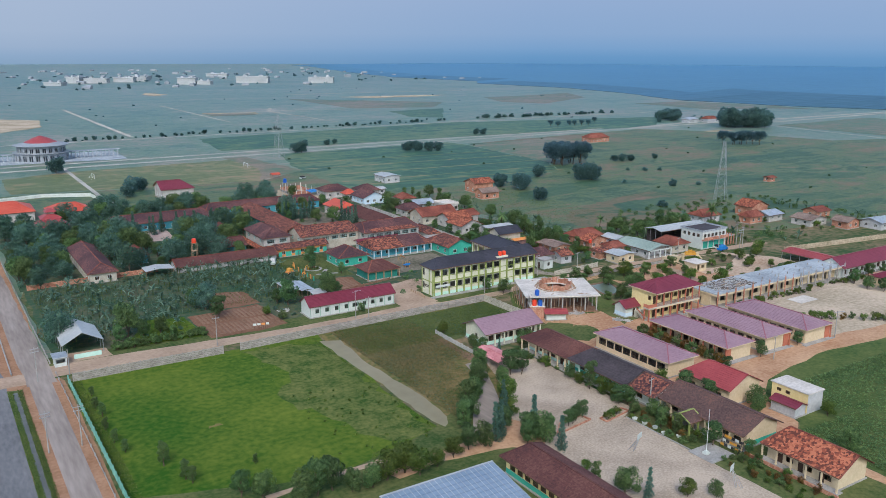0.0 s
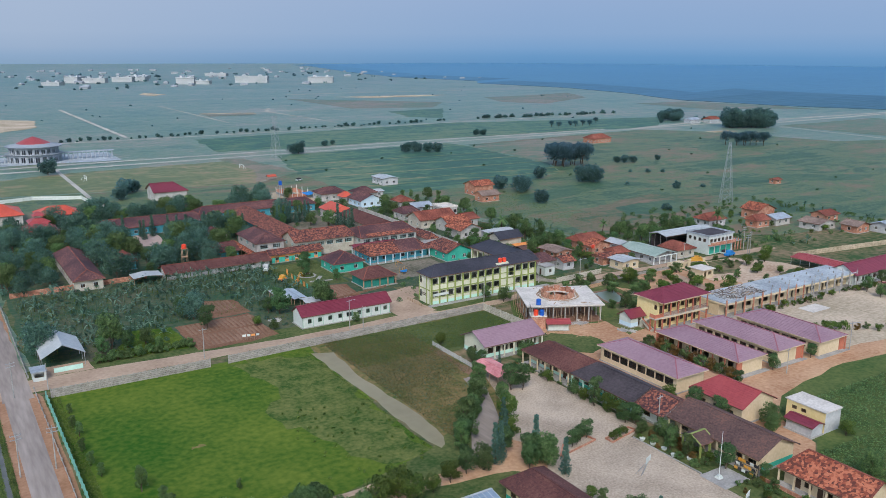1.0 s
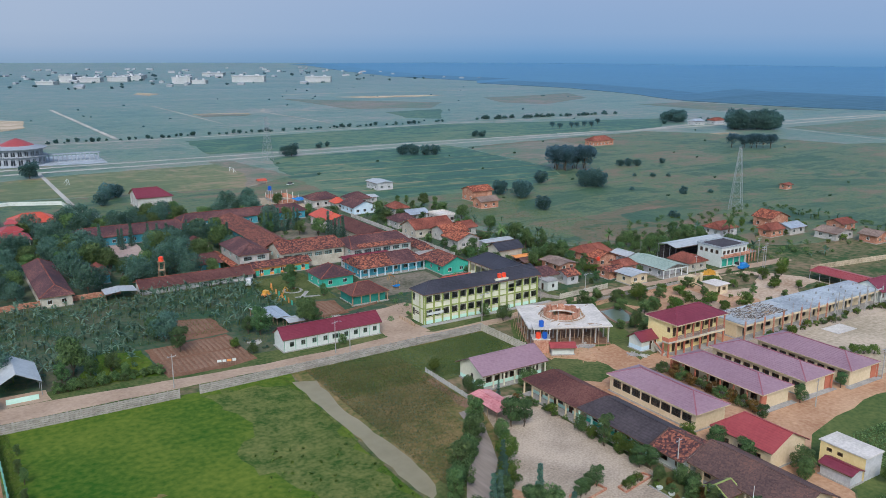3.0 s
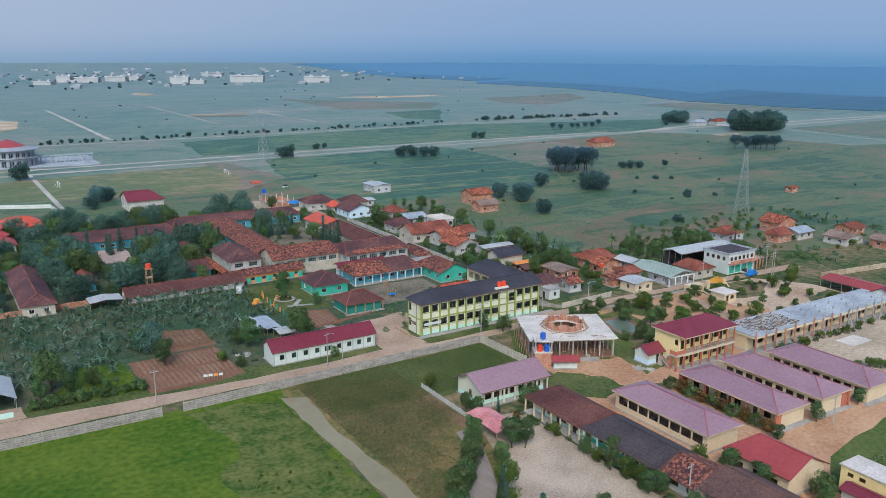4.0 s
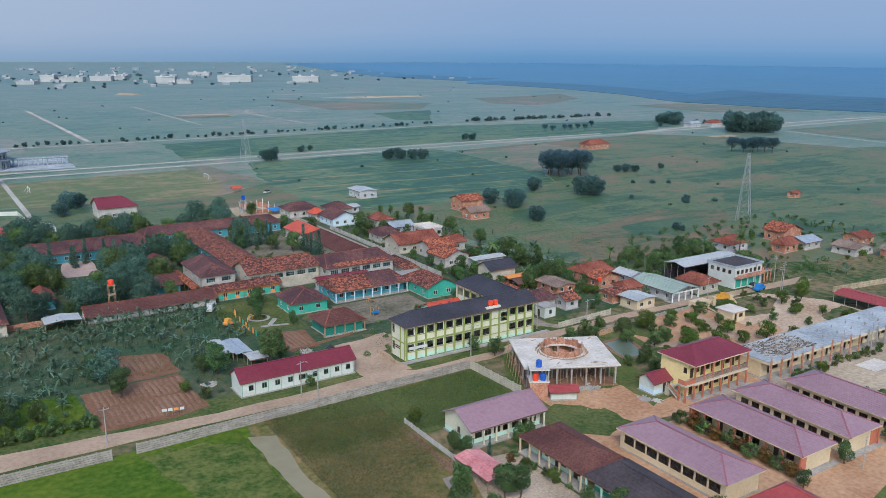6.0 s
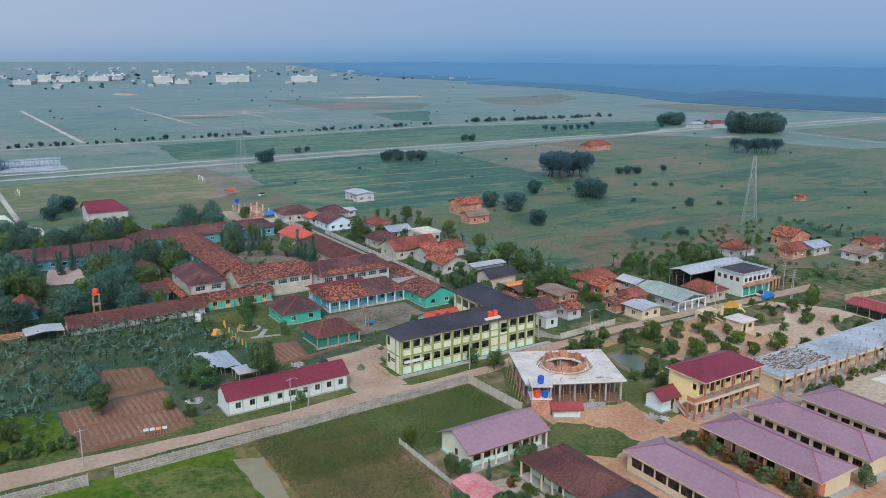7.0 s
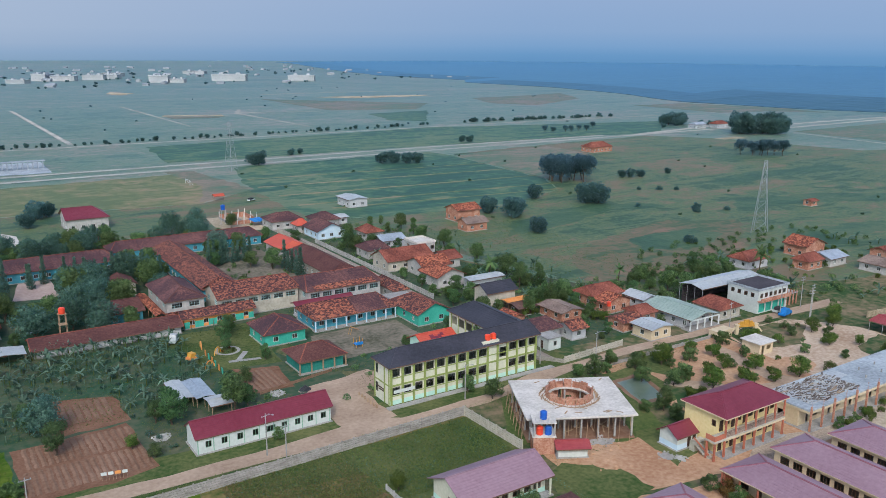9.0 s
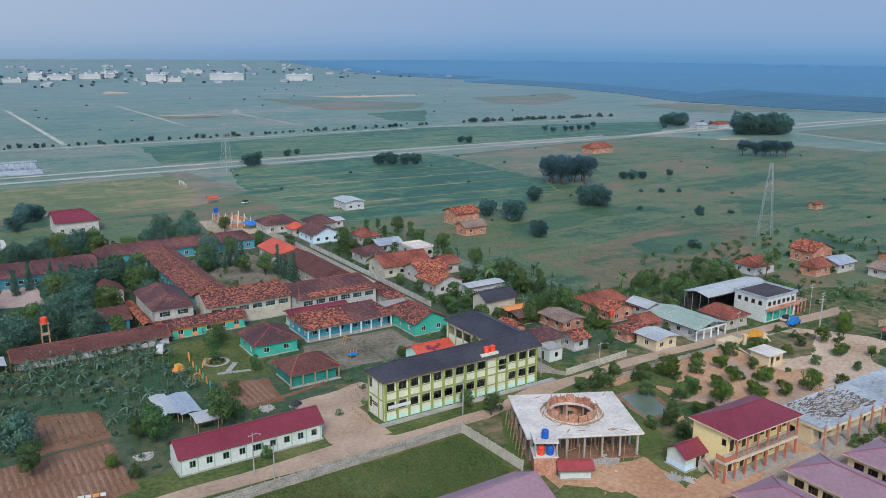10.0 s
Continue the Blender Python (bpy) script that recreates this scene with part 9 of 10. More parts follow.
# ---- smaller things of the school ----
def hoop(x, y, rz):
    root = thing("basketball_hoop", pose(x, y, 0, 0, 0, rz), "weathered basketball hoop with white backboard on the yard", "basketball hoop", "basketball hoops")
    bm = bmesh.new()
    for s in (-0.35, 0.35):
        tube(bm, (s, 0, 0), (s * 0.6, 0.9, 3.0), 0.05, 0.05, 6)
        tube(bm, (s, -1.0, 0), (s * 0.6, 0.9, 3.0), 0.04, 0.04, 6)
    tube(bm, (-0.35, 0, 0.05), (0.35, 0, 0.05), 0.04, 0.04, 5)
    part("frame", bm, M["steel"], root)
    bm = bmesh.new()
    box(bm, -0.9, 0.9, 0.9, 0.95, 2.7, 3.75)
    part("backboard", bm, M["white_wall"], root)
    bm = bmesh.new()
    for k in range(12):
        a, b = k * math.tau / 12, (k + 1) * math.tau / 12
        tube(bm, (0.23 * math.cos(a), 1.2 + 0.23 * math.sin(a), 2.95), (0.23 * math.cos(b), 1.2 + 0.23 * math.sin(b), 2.95), 0.015, 0.015, 4)
    part("ring", bm, M["orange_trim"], root)


hoop(101.4, 95.4, 200)
hoop(106.6, 77.4, 20)


def flagpole(x, y):
    root = thing("flagpole", pose(x, y, 0), "white flagpole on a stepped concrete base", "flagpole")
    bm = bmesh.new()
    tube(bm, (0, 0, 0.5), (0, 0, 8.5), 0.06, 0.035, 8)
    part("mast", bm, M["white_frame"], root)
    bm = bmesh.new()
    box(bm, -0.5, 0.5, -0.5, 0.5, 0.0, 0.3)
    box(bm, -0.3, 0.3, -0.3, 0.3, 0.3, 0.55)
    part("base", bm, M["white_wall"], root)


bm = bmesh.new()
box(bm, 109.4, 115.4, 84.6, 90.0, 0.0, 0.2)
solid("terrace", bm, M["concrete"], "raised concrete flag terrace", "terrace", kind="structure")
flagpole(111.3, 87.6)
bpy.data.objects["flagpole"].location.z = 0.2


def office_porch():
    bm = bmesh.new()
    for y in (-2.0, 2.0):
        for x in (-2.6, -0.2):
            box(bm, x - 0.15, x + 0.15, y - 0.15, y + 0.15, 0, 2.75)
    root = thing("entrance_porch", pose(116.9, 96.2, 0), "green gabled entrance porch of the school office", "porch")
    part("column", bm, M["lime_trim"], root)
    roof_parts(root, -3.1, 0.6, -2.5, 2.5, 2.75, 1.2, "x", (0, 0), M["umber_roof"], M["lime_trim"], 0.5)
    bm = bmesh.new()
    vs = [bm.verts.new(c) for c in ((-2.7, -2.2, 2.75), (-2.7, 2.2, 2.75), (-2.7, 0, 3.8), (-2.6, -2.2, 2.75), (-2.6, 2.2, 2.75), (-2.6, 0, 3.8))]
    for f in ((0, 1, 2), (3, 5, 4), (0, 3, 4, 1), (1, 4, 5, 2), (2, 5, 3, 0)):
        bm.faces.new([vs[i] for i in f])
    part("pediment", bm, M["sage_trim"], root)


office_porch()


def display_rack():
    root = thing("notice_rack", pose(115.9, 86.4, 0, 0, 0, -90), "rack of colourful notice boards in front of the office", "notice board")
    for i, (z, y) in enumerate(((0.5, 0.0), (1.1, 0.5), (1.7, 1.0))):
        for k in range(5):
            bm = bmesh.new()
            box(bm, -1.9 + k * 0.78, -1.2 + k * 0.78, y, y + 0.06, z, z + 0.5, pose(0, 0, 0))
            part("board", bm, M[("gold_paint", "black_cover", "white_wall", "black_cover", "gold_paint")[(k + 2 * i) % 5]], root, "painted notice board")
    for x in (-2.0, 2.0):
        bm = bmesh.new()
        bar(bm, (x, -0.2, 0.0), (x, 1.2, 2.3), 0.08, 0.08)
        tube(bm, (x, 1.2, 0), (x, 1.2, 2.3), 0.05, 0.05, 6)
        part("frame", bm, M["black_cover"], root)


display_rack()
for k, (x, y) in enumerate(((110.9, 104.6), (111.1, 102.2), (111.4, 99.8), (111.0, 97.2), (112.4, 94.8))):
    bm = bmesh.new()
    prof = ((0.42, 0.0), (0.55, 0.38), (0.46, 0.38), (0.40, 0.22))
    rings = [[bm.verts.new((r * math.cos(i * math.tau / 12), r * math.sin(i * math.tau / 12), z)) for i in range(12)] for r, z in prof]
    for a, b in zip(rings, rings[1:]):
        for i in range(12):
            bm.faces.new((a[i], a[(i + 1) % 12], b[(i + 1) % 12], b[i]))
    bm.faces.new(rings[0][::-1])
    bm.faces.new(rings[-1])
    solid("planter", bm, M["white_wall"], "round white concrete planter on the lawn", "planter", "garden planters", m=pose(x, y, 0.05))


def kerb(label, pts, h=0.35, w=0.25, material=None):
    root = thing("kerb", pose(0, 0, 0), label, "kerb", kind="structure")
    for p, q in zip(pts, pts[1:]):
        bm = bmesh.new()
        bar(bm, (*p, h / 2), (*q, h / 2), w, h)
        part("kerbstone", bm, material or M["brick"], root)


kerb("low brick planting bed edge in the yard", [(93.8, 107.4), (103.4, 109.0), (103.0, 111.4), (97.0, 110.6), (93.8, 107.4)])
kerb("low brick planting bed edge by the garden", [(105.4, 106.6), (112.6, 108.0), (112.2, 109.6), (105.4, 108.4), (105.4, 106.6)])
kerb("brick edge of the school garden", [(110.2, 106.2), (110.2, 90.2)], 0.2, 0.2, M["concrete"])
kerb("brick garden terrace in front of the orange-roofed house", [(117.2, 84.0), (117.0, 66.0)], 0.6, 0.3)
kerb("concrete edge of the second road", [(11.1, 193), (11.1, 260)], 0.35, 0.25, M["concrete"])


def tilled_rows(x0, x1, y0, y1, gap, label):
    bm = bmesh.new()
    x = x0
    while x < x1:
        n = 10
        prev = None
        for k in range(n + 1):
            y = y0 + (y1 - y0) * k / n
            wob = random.uniform(-0.12, 0.12)
            cur = [bm.verts.new((x + wob - gap * 0.36, y, 0.07)), bm.verts.new((x + wob, y, 0.07 + random.uniform(0.07, 0.14))), bm.verts.new((x + wob + gap * 0.36, y, 0.07))]
            if prev:
                bm.faces.new((prev[0], prev[1], cur[1], cur[0]))
                bm.faces.new((prev[1], prev[2], cur[2], cur[1]))
            prev = cur
        x += gap
    solid("furrows", bm, M["soil"], label, "soil", kind="stuff")


tilled_rows(56.4, 75.6, 195.0, 203.6, 1.15, "raised rows of reddish tilled soil by the road")
tilled_rows(57.2, 74.6, 204.6, 213.0, 1.15, "raised rows of reddish tilled soil")
tilled_rows(65.6, 73.8, 219.0, 229.0, 1.3, "raised rows of soil between bananas")
tilled_rows(100.2, 108.6, 215.2, 226.0, 1.2, "raised rows of the small vegetable bed")

for k, (w, mt) in enumerate(((0.9, "white_wall"), (0.8, "white_wall"), (0.9, "orange_wall"), (0.8, "white_wall"))):
    root = thing("placard", pose(66.9 + 1.05 * k, 194.3 - 0.25 * k, 0, 0, 0, -14), "small placard on stakes in the vegetable bed", "sign", "bed placards")
    bm = bmesh.new()
    box(bm, -w / 2, w / 2, -0.02, 0.02, 1.0, 1.55)
    part("board", bm, M[mt], root)
    for s in (-0.3, 0.3):
        bm = bmesh.new()
        tube(bm, (s, 0.05, 0), (s, 0.05, 1.4), 0.03, 0.03, 5)
        part("stake", bm, M["timber"], root)


# roadside kiosk
flat_box("kiosk", "small white roadside kiosk with sheet roof", "kiosk", 19.9, 22.4, 192.8, 196.0, 2.2, M["white_wall"], M["zinc"], {"s": [("hole", 0.3, 0.9, 1.9, 0.9)], "w": []}, 0.35)
bm = bmesh.new()
box(bm, 24.4, 30.4, 196.2, 196.35, 0, 1.1)
solid("low_fence", bm, M["mint_wall"], "low mint painted board fence of the shed", "fence")
for k in range(6):
    bm = bmesh.new()
    box(bm, -0.45, 0.45, -0.04, 0.04, 0.1, 1.5)
    solid("fence_board", bm, M["orange_wall" if k % 2 else "teal_wall"], "orange painted fence panel of the play park" if k % 2 else "green painted fence panel of the play park", "fence panel", "play park fence", m=pose(98.0 + 0.05 * k, 228.0 + 2.5 * k, 0, 0, 0, 90))


def wheel(bm, x, y, r, w):
    tube(bm, (x, y - w / 2, r), (x, y + w / 2, r), r, r, 12)


def vehicle(name, label, category, x, y, rz, body, cab, L, W, H):
    root = thing(name, pose(x, y, 0.06, 0, 0, rz), label, category)
    bm = bmesh.new()
    box(bm, -L / 2, L / 2, -W / 2, W / 2, 0.35, H * 0.55)
    bmesh.ops.bevel(bm, geom=bm.edges[:], offset=0.12, segments=2, affect="EDGES")
    part("body", bm, body, root)
    bm = bmesh.new()
    vs = [(-L * 0.32, H * 0.54), (L * 0.28, H * 0.54), (L * 0.16, H), (-L * 0.24, H)]
    a = [bm.verts.new((px, -W * 0.46, pz)) for px, pz in vs]
    b = [bm.verts.new((px, W * 0.46, pz)) for px, pz in vs]
    bm.faces.new(a)
    bm.faces.new(b[::-1])
    for k in range(4):
        bm.faces.new((a[k], a[(k + 1) % 4], b[(k + 1) % 4], b[k]))
    part("cabin", bm, cab, root)
    for sx in (-0.3, 0.3):
        for sy in (-0.45, 0.45):
            bm = bmesh.new()
            wheel(bm, sx * L, sy * W, 0.33, 0.2)
            part("wheel", bm, M["black_cover"], root)


vehicle("car", "white car parked at the edge of the fields", "car", 176.0, 420.0, 30, M["white_wall"], M["black_cover"], 4.2, 1.7, 1.5)
vehicle("pickup_truck", "blue truck standing at the roadside", "truck", 238.0, 187.8, 10, M["sheet_blue"], M["sheet_blue"], 4.8, 1.8, 2.0)
vehicle("car", "white car parked under the shop house", "car", 239.0, 190.4, 0, M["white_wall"], M["black_cover"], 4.2, 1.7, 1.5)
vehicle("play_truck", "white play vehicle standing in the park", "play structure", 94.6, 253.0, 60, M["white_wall"], M["grey_wall"], 3.2, 1.6, 2.2)
vehicle("play_tractor", "orange and yellow play tractor in the park", "play structure", 94.9, 239.4, 20, M["orange_wall"], M["gold_paint"], 2.6, 1.6, 1.9)


def ring_path(x, y, r, w):
    bm = bmesh.new()
    n = 28
    rings = [[bm.verts.new((x + q * math.cos(k * math.tau / n), y + q * math.sin(k * math.tau / n), 0.095)) for k in range(n)] for q in (r, r + w)]
    for k in range(n):
        bm.faces.new((rings[0][k], rings[0][(k + 1) % n], rings[1][(k + 1) % n], rings[1][k]))
    solid("path", bm, M["concrete"], "pale ring path round a small flower bed", "path", kind="structure")


ring_path(103.6, 241.2, 2.2, 0.8)
for k in range(7):
    plant(SHRUBS[("light", "rust", "ball")[k % 3]], 103.6 + 1.5 * math.cos(k * 0.9), 241.2 + 1.5 * math.sin(k * 0.9), 0.35, "flower bed shrubs")


def play_arch(x, y, rz, material, label):
    root = thing("play_arch", pose(x, y, 0, 0, 0, rz), label, "play structure", "play arches")
    bm = bmesh.new()
    for k in range(10):
        a, b = math.pi * k / 10, math.pi * (k + 1) / 10
        tube(bm, (1.3 * math.cos(a), 0, 1.7 * math.sin(a)), (1.3 * math.cos(b), 0, 1.7 * math.sin(b)), 0.13, 0.13, 6)
    part("arch", bm, material, root)
    for q in (-0.5, 0.5):
        bm = bmesh.new()
        tube(bm, (q, 0, 0.0), (q, 0, 1.5), 0.05, 0.05, 5)
        part("rung", bm, M["gold_paint"], root)


play_arch(101.0, 240.4, 40, M["gold_paint"], "yellow climbing arch in the play park")
play_arch(98.9, 246.0, 80, M["orange_wall"], "orange climbing arch in the play park")
play_arch(96.8, 233.0, 20, M["orange_wall"], "orange climbing arch in the play park")


def playground():
    root = thing("playground_slide", pose(133.4, 236.4, 0, 0, 0, 30), "orange slide with wooden ladder in the play yard", "slide")
    bm = bmesh.new()
    bar(bm, (0, 0, 1.8), (3.0, 0, 0.25), 0.6, 0.08)
    part("chute", bm, M["orange_wall"], root)
    for s in (-0.3, 0.3):
        bm = bmesh.new()
        tube(bm, (-0.9, s, 0), (0, s, 1.9), 0.04, 0.04, 5)
        part("ladder_rail", bm, M["gold_paint"], root)
    root = thing("play_tower", pose(130.6, 227.4, 0), "small blue and yellow play tower", "play structure")
    bm = bmesh.new()
    for x in (-0.8, 0.8):
        for y in (-0.8, 0.8):
            tube(bm, (x, y, 0), (x, y, 2.2), 0.06, 0.06, 6)
    part("post", bm, M["gold_paint"], root)
    bm = bmesh.new()
    box(bm, -0.9, 0.9, -0.9, 0.9, 0.8, 0.9)
    box(bm, -0.9, 0.9, -0.9, -0.82, 0.9, 1.5)
    part("deck", bm, M["sheet_blue"], root)


playground()


def heap(x, y, r, h, material, label, category, seed, lumps=0):
    rnd = random.Random(seed)
    bm = bmesh.new()
    n = 18
    rings = [[bm.verts.new((r * q * math.cos(k * math.tau / n) * rnd.uniform(0.85, 1.15), r * q * math.sin(k * math.tau / n) * rnd.uniform(0.85, 1.15), h * (1 - q) ** 0.9 * rnd.uniform(0.8, 1.2))) for k in range(n)] for q in (1.0, 0.7, 0.4, 0.15)]
    for a, b in zip(rings, rings[1:]):
        for k in range(n):
            bm.faces.new((a[k], a[(k + 1) % n], b[(k + 1) % n], b[k]))
    bm.faces.new(rings[-1])
    for k in range(lumps):
        a, q, s = rnd.uniform(0, 6.28), rnd.uniform(0, r * 1.1), rnd.uniform(0.1, 0.3)
        m = pose(q * math.cos(a), q * math.sin(a), max(0.05, h * (1 - q / r)), rnd.uniform(0, 60), rnd.uniform(0, 60), rnd.uniform(0, 360))
        box(bm, -s, s, -s * 0.7, s * 0.7, -s * 0.3, s * 0.3, m)
    solid("heap", bm, material, label, category, kind="stuff", m=pose(x, y, 0.03))


heap(151.2, 150.6, 1.7, 0.22, M["concrete"], "heap of broken pale building rubble", "rubble", 1, 34)
heap(152.6, 148.8, 1.2, 0.18, M["aged_wall"], "scattered pale building rubble", "rubble", 2, 40)
heap(209.6, 165.0, 4.2, 0.7, M["orange_soil"], "low mound of orange earth", "earth", 3)
heap(142.0, 155.2, 4.5, 0.35, M["orange_soil"], "spread mound of orange earth by the hall", "earth", 4, 20)
heap(109.8, 211.0, 1.3, 0.9, M["black_cover"], "heap under a dark cover at the yard edge", "heap", 5)
heap(79.0, 205.0, 1.6, 0.16, M["aged_wall"], "scattered pale rubble behind the classrooms", "rubble", 6, 50)
heap(146.0, 162.0, 3.0, 0.3, M["concrete"], "building debris beside the hall", "rubble", 7, 60)
heap(104.0, 212.2, 1.6, 0.16, M["aged_wall"], "row of pale rubble at the bed", "rubble", 8, 40)
bm = bmesh.new()
box(bm, 205.4, 213.4, 133.6, 138.4, 0.0, 0.12)
solid("court_pad", bm, M["fresh_concrete"], "pale concrete pad on the sports ground", "pad", kind="structure")


# ornamental gate beside the village road
def ornate_gate():
    root = thing("ornamental_gate", pose(216.8, 184.2, 0, 0, 0, -20), "cream gate with carved golden crest", "gate")
    for s in (-2.6, 2.6):
        bm = bmesh.new()
        box(bm, s - 0.4, s + 0.4, -0.4, 0.4, 0, 2.4)
        box(bm, s - 0.55, s + 0.55, -0.55, 0.55, 2.4, 2.65)
        part("pier", bm, M["cream_wall"], root)
    bm = bmesh.new()
    for k in range(9):
        x = -2.0 + 0.5 * k
        hh = 0.5 + 0.9 * (1 - abs(x) / 2.2) + 0.25 * (k % 2)
        box(bm, x - 0.2, x + 0.2, -0.2, 0.2, 2.3, 2.3 + hh)
    box(bm, -2.2, 2.2, -0.3, 0.3, 1.9, 2.3)
    part("crest", bm, M["gold_paint"], root)
    for s, d in ((-4.6, 1), (4.6, -1)):
        bm = bmesh.new()
        bar(bm, (s, 0, 0.3), (s + d * 1.6, 0, 1.9), 0.3, 0.4)
        part("wing_wall", bm, M["cream_wall"], root)


ornate_gate()
flat_box("gate_house", "small cream gate house with flat white roof", "gate house", 206.4, 211.4, 172.6, 177.4, 2.8, M["cream_wall"], M["fresh_concrete"], {"s": [("hole", 0.8, 0.2, 1.0, 2.1), ("hole", 2.6, 1.0, 1.5, 1.1)]}, 0.5)
flat_box("cargo_box", "low cream storage box at the gate", "container", 207.0, 212.6, 185.0, 187.6, 1.8, M["cream_wall"], M["cream_wall"], None, 0.05)
for k in range(7):
    bm = bmesh.new()
    tube(bm, (0, 0, 0), (0, 0, 0.75), 0.16, 0.14, 8)
    solid("bollard", bm, M["timber"], "short wooden post beside the school wall", "post", "yard posts", m=pose(117.9, 195.0 + 1.25 * k, 0.04))
for x, y in ((172.0, 83.0), (164.0, 78.5)):
    bm = bmesh.new()
    box(bm, -0.2, 0.2, -0.2, 0.2, 0, 3.2)
    solid("marker_post", bm, M["white_wall"], "bare white concrete post in the crop", "post", "crop posts", m=pose(x, y, 0))
water_tank(197.0, 212.2, 3.0, 0.6, 1.3, M["red_plastic"], "orange-red plastic water tank beside the brick house", "village water tanks")
root_tower = thing("water_stand", pose(72.6, 266.0, 0), "tall timber stand carrying an orange water tank", "water tower")
for sx in (-0.7, 0.7):
    for sy in (-0.7, 0.7):
        bm = bmesh.new()
        tube(bm, (sx * 1.2, sy * 1.2, 0), (sx, sy, 7.6), 0.09, 0.08, 6)
        part("leg", bm, M["timber"], root_tower)
for z in (2.5, 5.0, 7.6):
    bm = bmesh.new()
    box(bm, -0.95, 0.95, -0.95, 0.95, z - 0.05, z + 0.05)
    part("deck", bm, M["timber"], root_tower)
water_tank(72.6, 266.0, 7.66, 0.75, 1.5, M["red_plastic"], "orange plastic water tank on its timber stand", "village water tanks")


# pale strips and clearings in the far fields
for k, (pts, mt, lab) in enumerate((
        ([(522, 1112), (640, 1098), (700, 1080), (638, 1062), (555, 1065)], "sand", "pale cleared building plot in the far fields"),
        ([(480, 1190), (600, 1199), (745, 1185), (820, 1172), (820, 1182), (745, 1194), (600, 1208), (480, 1200)], "pale_road", "pale embankment road in the far fields"),
        ([(704, 998), (800, 1010), (896, 1036), (835, 924), (694, 845), (665, 899)], "fallow", "bare pinkish field near the wood"),
        ([(797, 787), (886, 788), (925, 670), (910, 600), (872, 645), (799, 658)], "fallow", "brown fallow strip before the wood"),
        ([(59, 775), (96, 817), (103, 894), (72, 925), (40, 900)], "sand", "pale sandy clearing"),
        ([(305, 1262), (331, 1299), (310, 1350), (292, 1300)], "sand", "small pale clearing"),
        ([(266, 905), (320, 889), (316, 868), (305, 884), (262, 892)], "sand", "narrow pale strip"),
        ([(262, 860), (305, 855), (316, 866), (304, 884), (264, 890)], "fallow", "bare brown clearing"),
        ([(443, 1101), (597, 938), (534, 860), (440, 890)], "fallow", "brownish stubble field"),
        ([(580, 480), (607, 476), (606, 486), (580, 490)], "sand", "pale farm yard near the wood"))):
    patch("farm_plot", rough_edge(pts, 1.5, 9, 60 + k), 0.10, M[mt], lab, "field")


# ---- on and beside the football ground ----
def goal(x, y, rz):
    root = thing("football_goal", pose(x, y, 0, 0, 0, rz), "white steel football goal on yellowed grass", "football goal", "football goals")
    for q in (-3.6, 3.6):
        bm = bmesh.new()
        tube(bm, (q, 0, 0), (q, 0, 2.44), 0.12, 0.12, 6)
        part("post", bm, M["white_frame"], root)
        bm = bmesh.new()
        tube(bm, (q, 0, 2.4), (q, 1.6, 0), 0.06, 0.06, 5)
        part("stay", bm, M["white_frame"], root)
    bm = bmesh.new()
    tube(bm, (-3.7, 0, 2.44), (3.7, 0, 2.44), 0.12, 0.12, 6)
    part("crossbar", bm, M["white_frame"], root)


goal(79.0, 480.5, 90)
goal(165.1, 480.1, -90)


def tiered_pavilion(x, y):
    root = thing("pavilion", pose(x, y, 0), "red-roofed pavilion with a small second roof tier", "pavilion")
    for w, z0, z1, h in ((6.0, 0.0, 4.2, 1.9), (2.4, 5.2, 6.6, 1.3)):
        bm = bmesh.new()
        box(bm, -w / 2, w / 2, -w / 2, w / 2, z0, z1)
        part("wall", bm, M["aged_cream"], root)
        bm = bmesh.new()
        e = w / 2 + 1.0
        lo = [bm.verts.new(c) for c in ((-e, -e, z1), (e, -e, z1), (e, e, z1), (-e, e, z1))]
        hi = [bm.verts.new((0.35 * v.co.x * 2 / w, 0.35 * v.co.y * 2 / w, z1 + h)) for v in lo]
        bm.faces.new(lo[::-1])
        bm.faces.new(hi)
        for k in range(4):
            bm.faces.new((lo[k], lo[(k + 1) % 4], hi[(k + 1) % 4], hi[k]))
        part("roof", bm, M["red_roof"], root)


tiered_pavilion(41.0, 354.6)
canopy("field_tent", "orange tarpaulin roof at the edge of the crops", 161.6, 166.4, 427.6, 431.0, 2.2, 0.8, "x", M["scarlet_roof"], M["timber"], 2, category="tent")


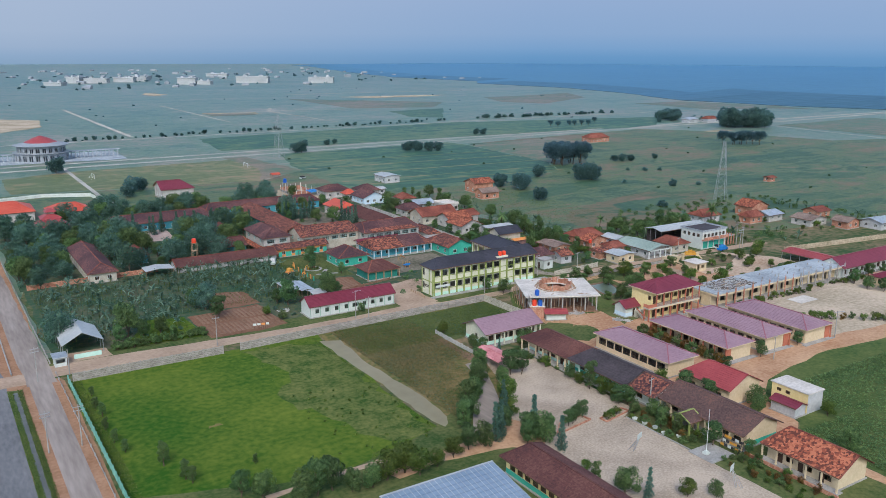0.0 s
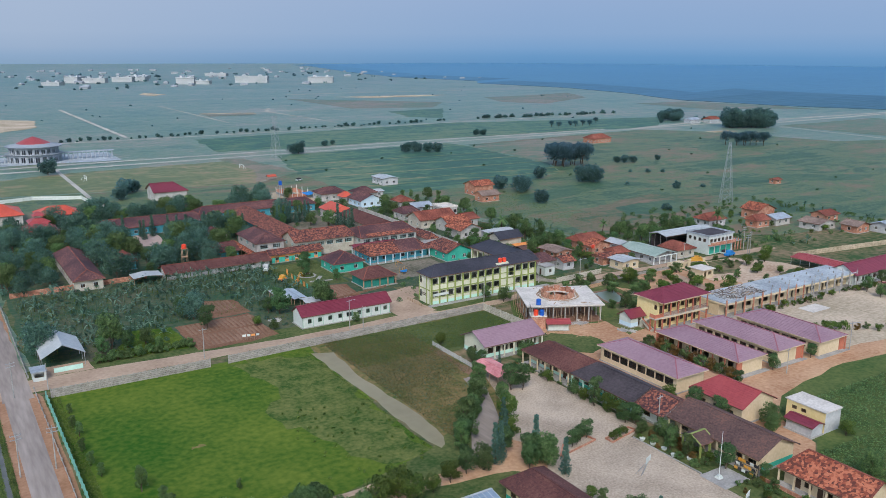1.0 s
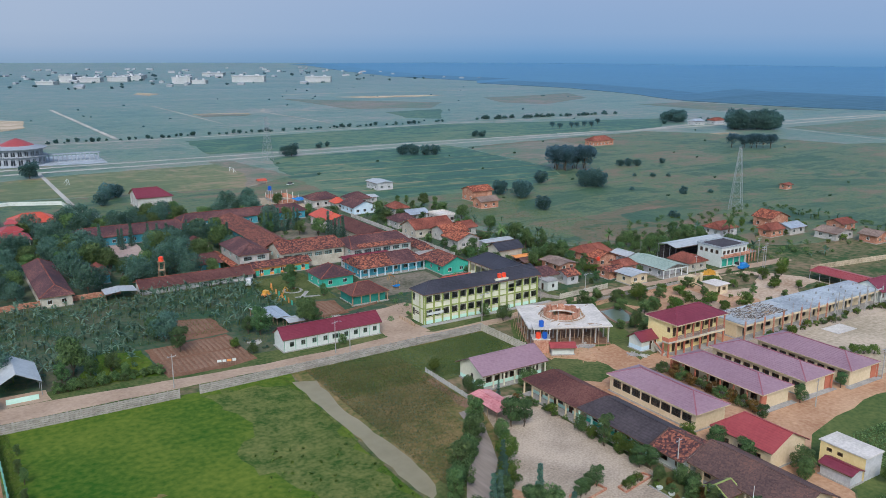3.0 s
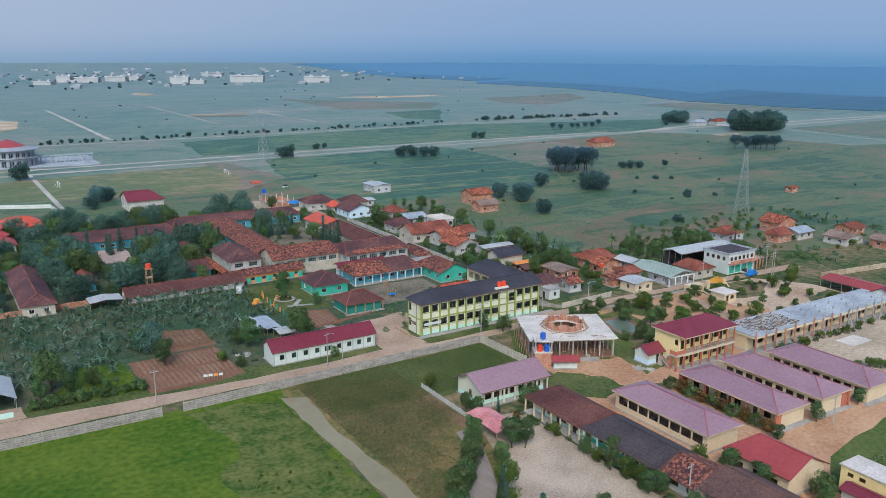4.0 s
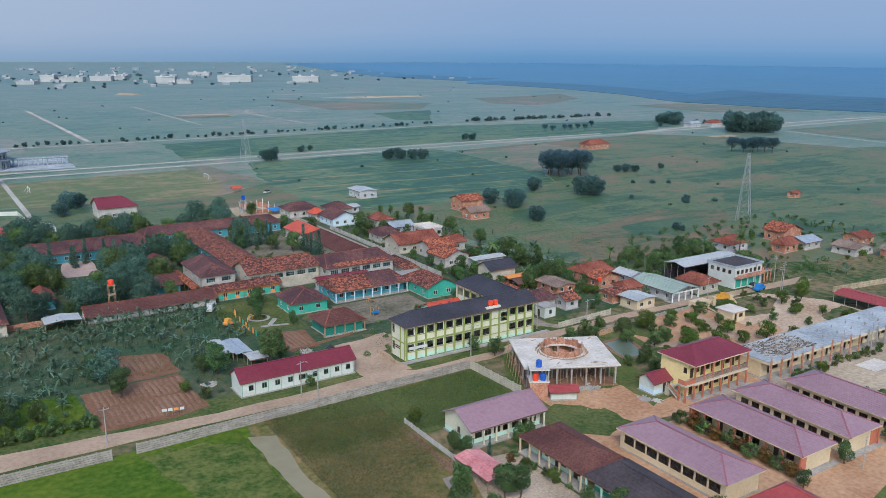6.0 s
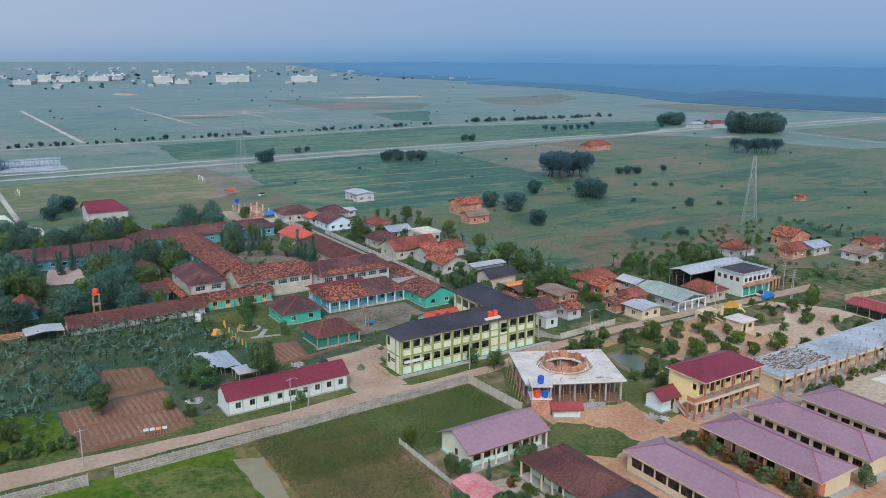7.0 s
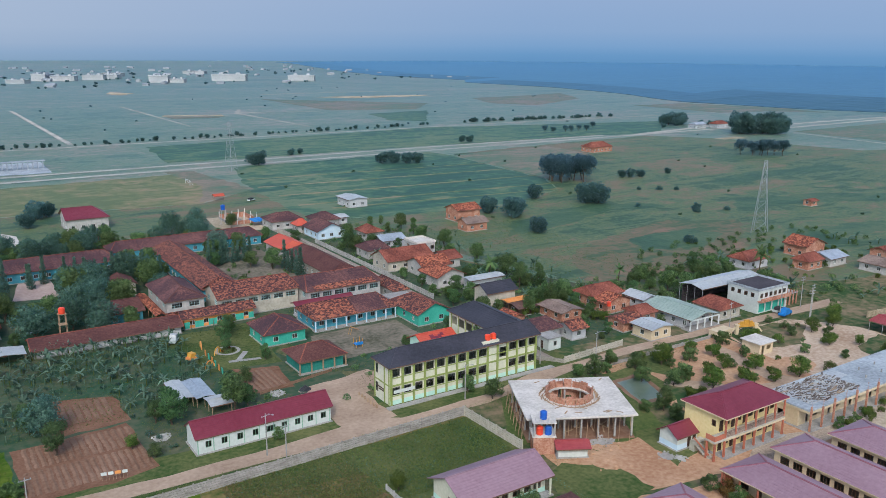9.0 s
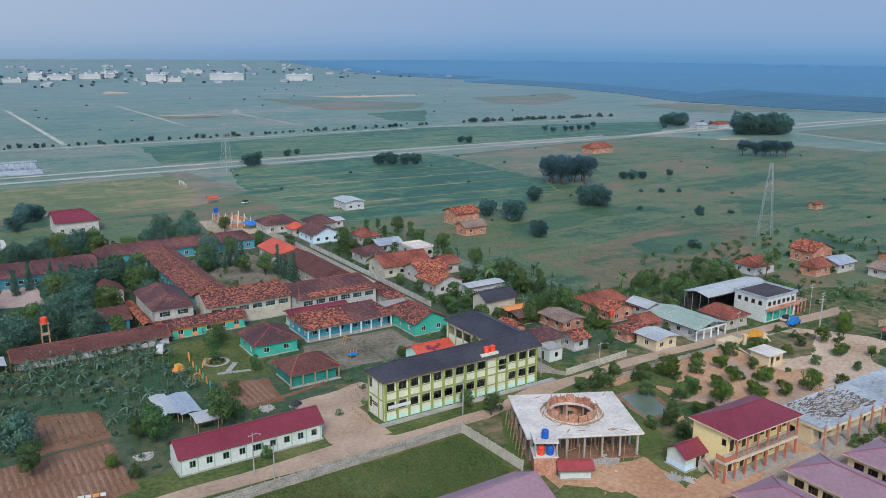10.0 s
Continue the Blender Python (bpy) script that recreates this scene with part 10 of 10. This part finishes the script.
# ---- building site behind the school ----
def raw_house(x0, x1, y0, y1):
    root = thing("unfinished_house", pose(x0, y0, 0), "unfinished house of bare columns and low grey walls", "building site")
    w, d = x1 - x0, y1 - y0
    for a, b, c, e, h in ((0, w, 0, 0.2, 1.6), (0, w, d - 0.2, d, 2.2), (0, 0.2, 0.2, d - 0.2, 1.1), (w - 0.2, w, 0.2, d - 0.2, 1.9), (w * 0.5, w * 0.5 + 0.2, 0.2, d - 0.2, 1.4)):
        bm = bmesh.new()
        box(bm, a, b, c, e, 0, h)
        part("wall", bm, M["brick" if h > 1.5 else "concrete"], root)
    for i in range(5):
        for y in (0.1, d * 0.5, d - 0.1):
            bm = bmesh.new()
            box(bm, i * (w - 0.3) / 4, i * (w - 0.3) / 4 + 0.3, y - 0.15, y + 0.15, 0, 3.0 + 0.3 * ((i + int(y)) % 3))
            part("column", bm, M["fresh_concrete"], root)
    bm = bmesh.new()
    for i in range(5):
        tube(bm, (i * (w - 0.3) / 4 + 0.15, 0.1, 3), (i * (w - 0.3) / 4 + 0.15, 0.1, 4.2), 0.05, 0.05, 5)
    part("rebar", bm, M["steel"], root)


raw_house(150.5, 161.5, 374.0, 388.0)
root = thing("tank_stand", pose(148.6, 376.6, 0), "steel water stand with blue tank at the building site", "tank stand")
for sx in (-1, 1):
    for sy in (-1, 1):
        bm = bmesh.new()
        tube(bm, (sx * 1.1, sy * 1.1, 0), (sx * 0.9, sy * 0.9, 6.0), 0.09, 0.09, 5)
        part("leg", bm, M["steel"], root)
bm = bmesh.new()
box(bm, -1.2, 1.2, -1.2, 1.2, 6.0, 6.15)
part("platform", bm, M["concrete"], root)
bm = bmesh.new()
tube(bm, (0, 0, 6.15), (0, 0, 7.9), 0.85, 0.85, 14)
tube(bm, (0, 0, 7.9), (0, 0, 8.2), 0.8, 0.3, 14)
part("tank", bm, M["blue_plastic"], root)
root = thing("tarpaulin_shelter", pose(157.5, 366.8, 0, 0, 0, 12), "bright blue tarpaulin stretched over poles", "shelter")
bm = bmesh.new()
for i in range(8):
    for j in range(5):
        q = [(5.5 * (i + a) / 8, 5.0 * (j + b) / 5) for a, b in ((0, 0), (1, 0), (1, 1), (0, 1))]
        bm.faces.new([bm.verts.new((x, y, 2.0 + 0.12 * y - 0.25 * math.sin(x * 1.14 * math.pi / 2) ** 2 + 0.04 * math.sin(7 * y))) for x, y in q])
bmesh.ops.remove_doubles(bm, verts=bm.verts, dist=1e-4)
bmesh.ops.solidify(bm, geom=bm.faces[:], thickness=0.03)
part("sheet", bm, M["sheet_blue"], root)
for x, y in ((0.1, 0.1), (5.4, 0.1), (0.1, 4.9), (5.4, 4.9)):
    bm = bmesh.new()
    tube(bm, (x, y, 0), (x, y, 2.0 + 0.12 * y), 0.05, 0.05, 5)
    part("pole", bm, M["timber"], root)
# the plant models themselves are not part of the place
for model in (*TREES.values(), *SHRUBS.values(), *BANANAS, *PALMS):
    for o in (*model.children_recursive, model):
        bpy.data.objects.remove(o)
